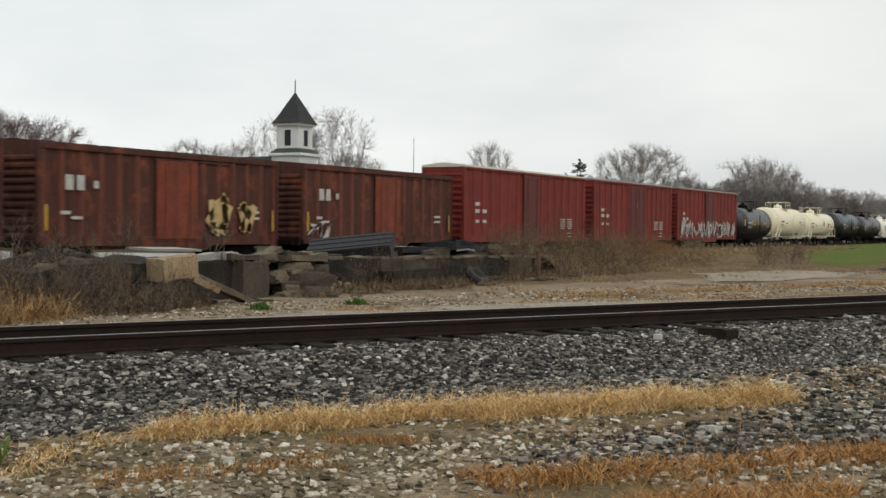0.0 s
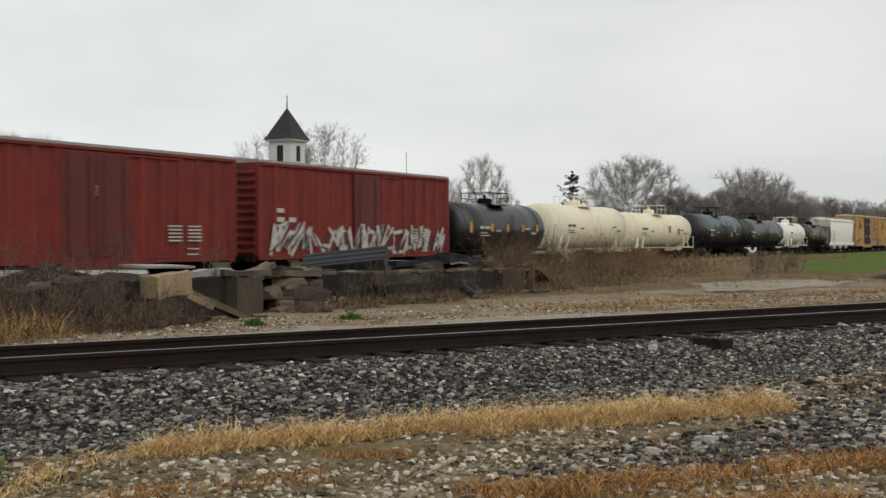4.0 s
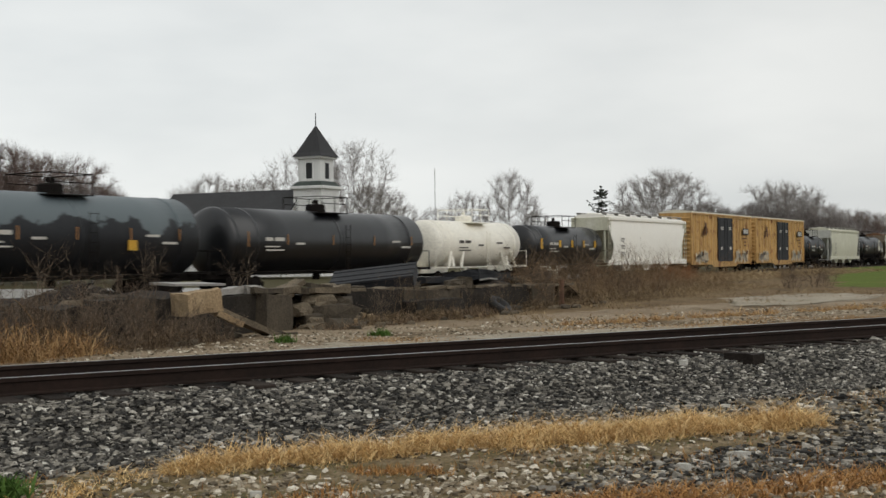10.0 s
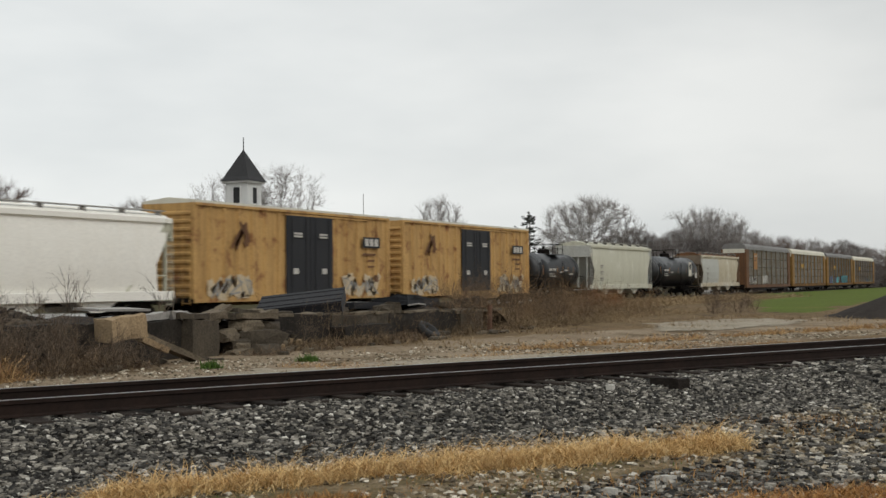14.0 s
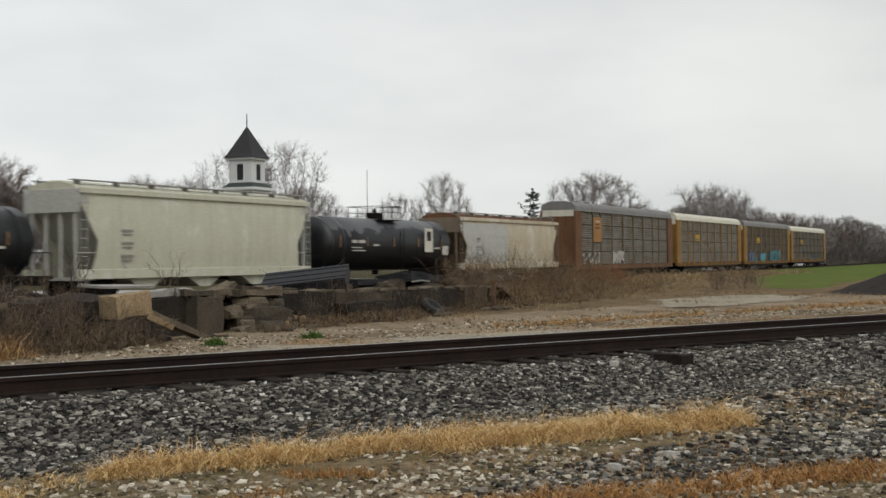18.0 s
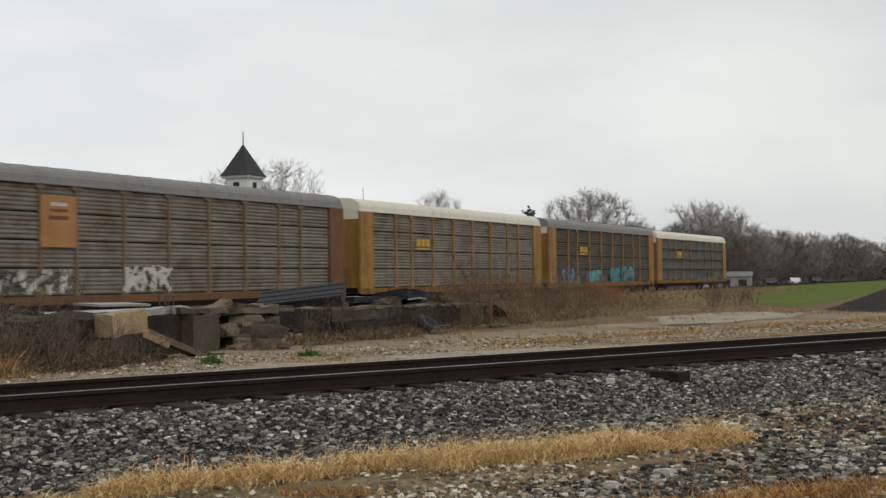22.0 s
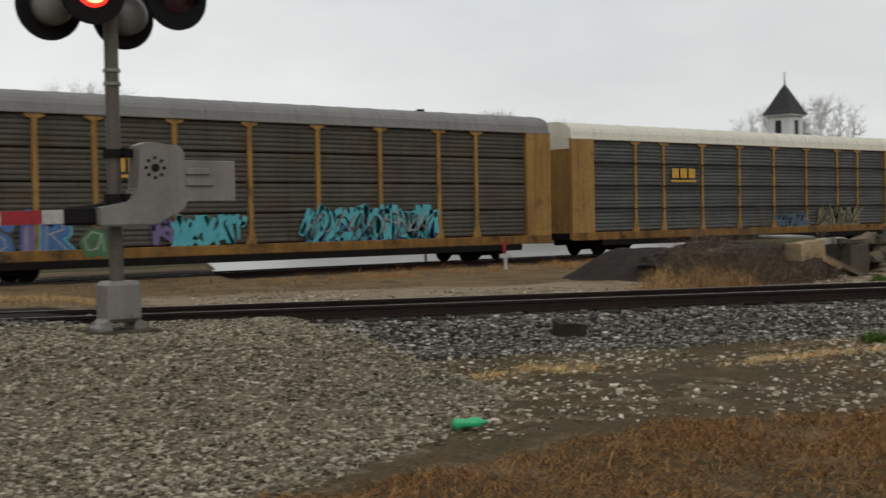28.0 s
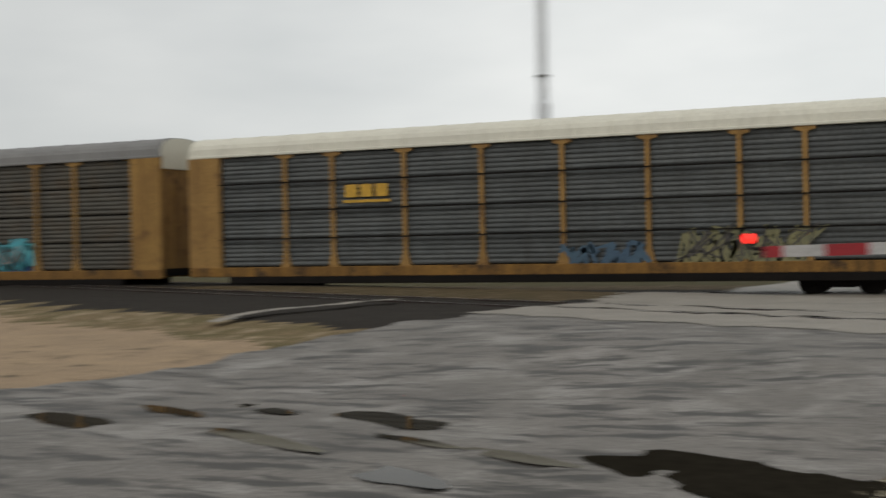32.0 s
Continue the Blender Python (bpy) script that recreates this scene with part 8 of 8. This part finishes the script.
def blades(name, label, roots, lo, hi, width, lean, material, seed, category="grass", bend=0.5, lay=0.0):
    """Drooping tapering blades from roots (x, y, z, height factor), joined, as nobody could count them."""
    rng = np.random.default_rng(seed)
    n = len(roots)
    p = np.array([q[:3] for q in roots])
    k = np.array([q[3] if len(q) > 3 else 1.0 for q in roots])
    h = rng.uniform(lo, hi, n) * k
    a = rng.uniform(0, 6.283, n)
    tilt = lay + np.abs(rng.normal(0, lean, n))
    s = np.stack([-np.sin(a + 0.6), np.cos(a + 0.6), np.zeros(n)], 1) * (width * rng.uniform(0.6, 1.3, n))[:, None]
    droop, swerve = bend * rng.uniform(0.2, 1.0, n), rng.normal(0, 0.45, n)
    out = [p - s, p + s]
    for thin in (0.85, 0.6, 0.0):
        d = np.stack([np.cos(a) * np.sin(tilt), np.sin(a) * np.sin(tilt), np.cos(tilt)], 1)
        p = p + d * (h * 0.36)[:, None]
        out += [p - s * thin, p + s * thin] if thin else [p]
        tilt, a = np.minimum(tilt + droop, 2.1), a + swerve
    v = np.stack(out, 1).reshape(-1, 3)
    f = (np.array([(0, 1, 3), (0, 3, 2), (2, 3, 5), (2, 5, 4), (4, 5, 6)])[None] + 7 * np.arange(n)[:, None, None]).reshape(-1, 3)
    return tagged(new(name, quick_mesh(name, v, f, material)), label, category, kind="stuff")


def roots_along(line, width, n, seed, clump=0.0, fall=1.0):
    """Roots scattered round a line of (u, v) points; higher in the middle."""
    rng = random.Random(seed)
    out = []
    seg = [math.hypot(b[0] - a[0], b[1] - a[1]) for a, b in zip(line, line[1:])]
    for _ in range(n):
        t = rng.uniform(0, sum(seg))
        for (a, b), L in zip(zip(line, line[1:]), seg):
            if t <= L:
                break
            t -= L
        f = min(1, t / L)
        off = max(-1.3, min(1.3, rng.gauss(0, 0.5)))
        u = a[0] + (b[0] - a[0]) * f + off * width * 0.5
        v = a[1] + (b[1] - a[1]) * f
        p = uv(u, v)
        if noise.noise((p.x * 1.2, p.y * 1.2, seed)) + 0.55 < clump:
            continue
        out.append((p.x, p.y, ground_z(p.x, p.y) - 0.01, 1.0 - 0.35 * fall * off * off * rng.uniform(0.6, 1.2) + 0.25 * noise.noise((p.x * 2.5, p.y * 2.5, 5))))
    return out


def tufts_along(line, width, n, per, seed):
    """Roots in tufts of uneven size round a line of (u, v) points."""
    rng = random.Random(seed)
    out = []
    for x, y, z, k in roots_along(line, width, n, seed):
        size = rng.uniform(0.35, 1.25) * k
        for _ in range(int(per * rng.uniform(0.5, 1.5))):
            a, b = x + rng.gauss(0, 0.07), y + rng.gauss(0, 0.07)
            out.append((a, b, ground_z(a, b) - 0.01 + (rng.uniform(0, 0.05) if rng.random() < 0.3 else 0), size * rng.uniform(0.5, 1.15)))
    return out


def near_bank(roots):
    """Those roots that lie on the bank in front of the heap's foot."""
    out = []
    for q in roots:
        u, v = NX * q[0] + NY * q[1] - DN, EX * q[0] + EY * q[1]
        if u < -8.95 + 0.5 * min(0.0, v + 2.7) + 0.5 * noise.noise((q[0] * 1.4, q[1] * 1.4, 3)):
            out.append(q)
    return out


def roots_area(u0, u1, v0, v1, n, seed, level=-0.2, scale=0.6):
    rng = random.Random(seed)
    out = []
    for _ in range(n):
        u, v = rng.uniform(u0, u1), rng.uniform(v0, v1)
        p = uv(u, v)
        e = noise.noise((p.x * scale, p.y * scale, seed * 1.7)) + rng.uniform(-0.15, 0.15)
        if e > level:
            out.append((p.x, p.y, ground_z(p.x, p.y) - 0.01, 0.6 + min(0.6, e - level)))
    return out


blades("straw_strip", "strip of tangled straw-coloured grass below the ballast", tufts_along([(-3.75, 3.5), (-3.9, 4.6), (-4.05, 6.2)], 0.46, 300, 34, 1) + tufts_along([(-4.25, 6.15), (-4.5, 7.6), (-4.85, 9.35)], 0.66, 760, 36, 2), 0.14, 0.40, 0.0032, 0.5, M_STRAW, 1, bend=0.75, lay=0.55)
blades("russet_grass", "low russet grass edging the ground", roots_along([(-6.5, 4.6), (-6.85, 5.8), (-7.3, 7.9), (-8.6, 11)], 0.8, 13000, 3, 0.4) + roots_along([(-7.4, 3.6), (-8.2, 6.5)], 1.2, 11000, 4, 0.45), 0.06, 0.2, 0.0036, 0.5, M_RUSTGRASS, 2, lay=0.5)
blades("russet_grass", "russet grass tufts among gravel", roots_along([(-5.2, 2.6), (-5.4, 4.2)], 0.8, 1800, 5, 0.5) + roots_along([(-4.6, 4.6), (-5.0, 5.2)], 0.4, 700, 6) + roots_area(-8.6, -3.4, 0, 12, 12000, 7, 0.08), 0.04, 0.12, 0.0035, 0.8, M_RUSTGRASS, 3)
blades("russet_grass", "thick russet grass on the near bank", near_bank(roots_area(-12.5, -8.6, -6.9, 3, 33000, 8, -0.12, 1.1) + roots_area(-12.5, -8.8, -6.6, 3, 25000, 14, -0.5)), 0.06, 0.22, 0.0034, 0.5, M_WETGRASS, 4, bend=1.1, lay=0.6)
blades("straw_tuft", "straw grass tufts beside the stone heap", tufts_along([(-5.75, -3.7), (-5.3, -2.9), (-5.2, -2.1)], 0.7, 60, 22, 9) + tufts_along([(-5.7, -0.8), (-5.15, 0.6), (-4.6, 2.4), (-3.9, 3.2)], 0.5, 85, 24, 10), 0.08, 0.24, 0.0036, 0.45, M_STRAW, 5, bend=1.0, lay=0.6)
blades("moss_grass", "thin moss and dead blades on the foot of the stone heap", roots_area(-10.2, -6.2, -8.5, -2.6, 9000, 61, 0.12, 0.8), 0.012, 0.045, 0.006, 0.9, M_MOSSBLADE, 16, lay=0.4)
blades("moss_grass", "short mossy grass between stones", roots_area(-7.0, -3.4, -4, 9, 5200, 11, 0.05, 0.9), 0.015, 0.05, 0.004, 0.7, M_GREENBLADE, 6)
blades("lane_grass", "dry grass along the far side of the track", roots_area(3.3, 6.4, -12.5, 40, 15000, 12, -0.2, 0.4), 0.06, 0.24, 0.006, 0.5, M_TANWEED, 7, lay=0.5)
blades("lane_grass", "low ochre grass beside the far rail", roots_area(4.6, 7.6, -13.5, 4, 24000, 71, -0.1, 0.5) + roots_area(5.2, 8.6, 12, 44, 26000, 72, 0.0, 0.4), 0.06, 0.2, 0.005, 0.6, M_OCHRE, 27, lay=0.45)
blades("lane_grass", "dry grass along the gravel lane", roots_area(10.5, 24, 14, 60, 15000, 13, 0.0, 0.25), 0.1, 0.34, 0.010, 0.6, M_TANWEED, 8, lay=0.5)
blades("lane_grass", "clumps of tan dead grass along the far side of the track", tufts_along([(9.6, 18.0), (10.2, 23.0), (10.6, 28.0), (11.3, 37.0), (12.0, 46.0)], 0.95, 330, 24, 81), 0.12, 0.42, 0.008, 0.6, M_OCHRE, 28, bend=1.0, lay=0.4)
for k, (u, v) in enumerate(((9.3, 13.2), (9.1, 10.9), (-4.1, 2.2))):
    p = uv(u, v)
    rg = random.Random(k)
    blades("green_weed", "small green weed growing through gravel", [(p.x + rg.gauss(0, 0.09), p.y + rg.gauss(0, 0.09), ground_z(p.x, p.y), 1) for _ in range(260)], 0.06, 0.2, 0.014, 0.7, M_GREENBLADE, 20 + k, "weed")


def weed_bank(label, x0, x1, y0, y1, n, lo, hi, material, seed, level=-0.1, per=46, lean=0.62, width=0.0065, spread=0.16, lay=0.0):
    """Tangled dead weeds in tufts that spread from their roots."""
    rng = random.Random(seed)
    out = []
    tries = 0
    while len(out) < n and tries < 60 * n / per:
        tries += 1
        x, y = rng.uniform(x0, x1), rng.uniform(y0, y1)
        e = noise.noise((x * 0.7, y * 0.9, seed)) + rng.uniform(-0.2, 0.2)
        if e > level or rng.random() < 0.12:
            ex = min(1.0, (x - x0) / (0.15 * (x1 - x0)) + 0.3, (x1 - x) / (0.15 * (x1 - x0)) + 0.3)
            k = ex * rng.uniform(0.5, 1.15) * (0.8 + 0.4 * noise.noise((x * 1.3, y, seed + 3)))
            for _ in range(int(per * rng.uniform(0.5, 1.5))):
                a, b = x + rng.gauss(0, spread), y + rng.gauss(0, 0.6 * spread)
                out.append((a, b, ground_z(a, b) - 0.03 + (rng.random() * 0.45 * hi * k if rng.random() < 0.4 else 0), k * rng.uniform(0.5, 1.1)))
    return blades("dry_weeds", label, out, lo, hi, width, lean, material, seed, "weeds", 1.3, lay)


def brush(label, x, y, tall, wide, stems, material, seed, z=None, name="bush"):
    """A leafless bush: curved stems from one root that fork twice into thin twigs."""
    rng = np.random.default_rng(seed)
    tri = []

    def strand(a, d, long, w, level):
        p, q = np.array(a), np.array(d) / np.linalg.norm(d)
        for i in range(4):
            e = p + q * long / 4
            c = np.cross(q, rng.normal(0, 1, 3))
            c = c / (np.linalg.norm(c) + 1e-6) * w * (1 - 0.2 * i)
            tri.extend([(p - c, p + c, e + c * 0.8), (p - c, e + c * 0.8, e - c * 0.8)] if level < 2 else [(p - c, p + c, e)])
            if level < 2 and i:
                for _ in range(2):
                    strand(e, q + rng.normal(0, 0.55, 3), long * rng.uniform(0.3, 0.6), w * 0.62, level + 1)
            p, q = e, q + rng.normal(0, 0.16, 3) + (0, 0, -0.03 * i)
            q /= np.linalg.norm(q)
    for _ in range(stems):
        a = rng.uniform(0, 6.283)
        lean = abs(rng.normal(0, 0.42)) * wide / tall
        strand((rng.normal(0, 0.16 * wide), rng.normal(0, 0.12 * wide), -0.05), (lean * math.cos(a), lean * math.sin(a), 1.0), tall * rng.uniform(0.55, 1.1), 0.0085, 0)
    v = np.array(tri).reshape(-1, 3)
    ob = tagged(new(name, quick_mesh(name, v, np.arange(len(v)).reshape(-1, 3), material)), label, "bush", "bushes round the rubble")
    ob.matrix_basis = pose(x, y, ground_z(x, y) if z is None else z)
    return ob


M_BRUSH = blade_mat("dark_bare_twigs", (0.06, 0.046, 0.035), (0.13, 0.098, 0.072), (0.27, 0.205, 0.147))
M_BRUSH_TAN = blade_mat("tan_and_rust_bare_twigs", (0.10, 0.06, 0.034), (0.21, 0.135, 0.075), (0.36, 0.255, 0.15))
M_BRUSH_BROWN = blade_mat("brown_bare_twigs", (0.06, 0.042, 0.03), (0.125, 0.088, 0.058), (0.24, 0.175, 0.115))
rb = random.Random(77)
for k in range(26):
    x = 13.6 + 5.9 * (k + rb.random()) / 26
    brush("leafless dark brush before the old platform", x, 16.35 + rb.uniform(-0.35, 0.75) + 0.12 * (16 - x) / 3, rb.uniform(0.75, 1.1) * (1.0 if x < 17.6 else 0.62), rb.uniform(0.7, 1.2), 11, M_BRUSH if rb.random() < 0.6 else M_BRUSH_BROWN, 500 + k)
for k, (x, y) in enumerate(((16.6, 18.4), (17.4, 18.4), (18.7, 18.5), (19.4, 18.2), (22.6, 18.6))):
    brush("leafless dark brush growing on the rubble heap", x, y, rb.uniform(0.6, 0.95), 0.7, 7, M_BRUSH, 540 + k, 0.35)
for k in range(11):
    x = 25.6 + 1.25 * k + rb.uniform(-0.4, 0.4)
    brush("brown dead brush along the foundation wall", x, 16.85 + rb.uniform(-0.15, 0.2), rb.uniform(0.45, 0.95), rb.uniform(0.6, 1.0), 9, M_BRUSH_BROWN if k % 3 else M_BRUSH, 560 + k)
for k in range(54):
    f = (k + rb.random()) / 54
    x = 35.6 + 22.0 * f
    brush("brown dead brush beyond the foundation wall", x, 17.2 + 4.6 * rb.random() * (0.3 + f), rb.uniform(1.1, 1.75) * (1 - 0.3 * f), rb.uniform(1.1, 1.8), 14, M_BRUSH_TAN if rb.random() < 0.3 + 0.6 * f else M_BRUSH_BROWN, 600 + k)
for k in range(8):
    brush("dark dead brush at the edge of the green field", 59.5 + 0.65 * k, 15.6 - 0.08 * k + rb.uniform(-0.5, 0.5), rb.uniform(0.8, 1.15), rb.uniform(1.2, 1.8), 13, M_BRUSH if k % 2 else M_BRUSH_BROWN, 700 + k)
weed_bank("brown dead weeds under the brush", 13.0, 19.4, 16.1, 17.3, 14000, 0.25, 0.75, M_WEED, 31, lean=0.95, width=0.005, spread=0.24, lay=0.25)
weed_bank("russet dead grass at the end of the weed bank", 12.4, 15.9, 15.8, 17.0, 9000, 0.35, 1.0, M_OCHRE, 44, -0.3, lean=0.85, width=0.0045, lay=0.3)
weed_bank("brown dead weeds before the foundation wall", 22.8, 33.5, 16.2, 17.2, 7000, 0.2, 0.6, M_WEED, 33, 0.0, lay=0.2, spread=0.22)
weed_bank("tan dead weeds before the foundation wall", 24.8, 29.5, 16.3, 17.2, 4200, 0.2, 0.6, M_MIXWEED, 34, 0.0, lay=0.3, spread=0.22)
weed_bank("brown dead weeds at the end of the wall", 33.0, 48.0, 16.2, 19.5, 18000, 0.25, 0.75, M_MIXWEED, 35, spread=0.5, lean=0.9, width=0.006, lay=0.35)
weed_bank("tan dead grass beyond the rubble", 40.0, 64.0, 16.6, 25.0, 26000, 0.25, 0.8, M_TANWEED, 36, spread=0.6, lean=0.9, width=0.007, lay=0.4)
weed_bank("brown dead weeds beyond the rubble", 44.0, 66.0, 18.0, 23.0, 14000, 0.3, 0.9, M_MIXWEED, 37, 0.05, spread=0.6, lean=0.9, width=0.007, lay=0.35)
weed_bank("tan grass verge before the train track", 40.0, 110.0, 24.0, 33.5, 26000, 0.25, 0.7, M_TANWEED, 38, spread=0.6, lean=0.9, width=0.009, lay=0.4)
weed_bank("tall tan grass along the far field", 64.0, 128.0, 23.0, 30.5, 20000, 0.35, 0.95, M_TANWEED, 51, -0.2, spread=1.0, lean=0.9, width=0.02, lay=0.4)
weed_bank("orange-brown bush beside the track", 71.5, 75.0, 25.0, 27.0, 6000, 0.9, 1.9, M_ORANGEWEED, 39, -0.5)
weed_bank("russet grass verge along the train track", 10.0, 40.0, 27.5, 33.5, 12000, 0.12, 0.4, M_RUSTGRASS, 40)
weed_bank("low dry grass before the train track", -7.0, 12.0, 22.0, 33.5, 9000, 0.08, 0.3, M_MIXWEED, 43, spread=0.4, lean=0.8, width=0.009, lay=0.3)
weed_bank("dry stalks standing on the bank", 27.5, 31.5, 19.6, 20.8, 260, 1.0, 1.7, M_WEED, 41, -0.5)
weed_bank("dry stalks standing on the bank", 31.8, 34.0, 20.0, 20.8, 500, 0.9, 1.5, M_TANWEED, 42, -0.5)



def motions():
    for car, s in CARS:
        walk(car, [(t, pose(x + s, YC, ZR)) for t, x in ROWS_X])


motions()
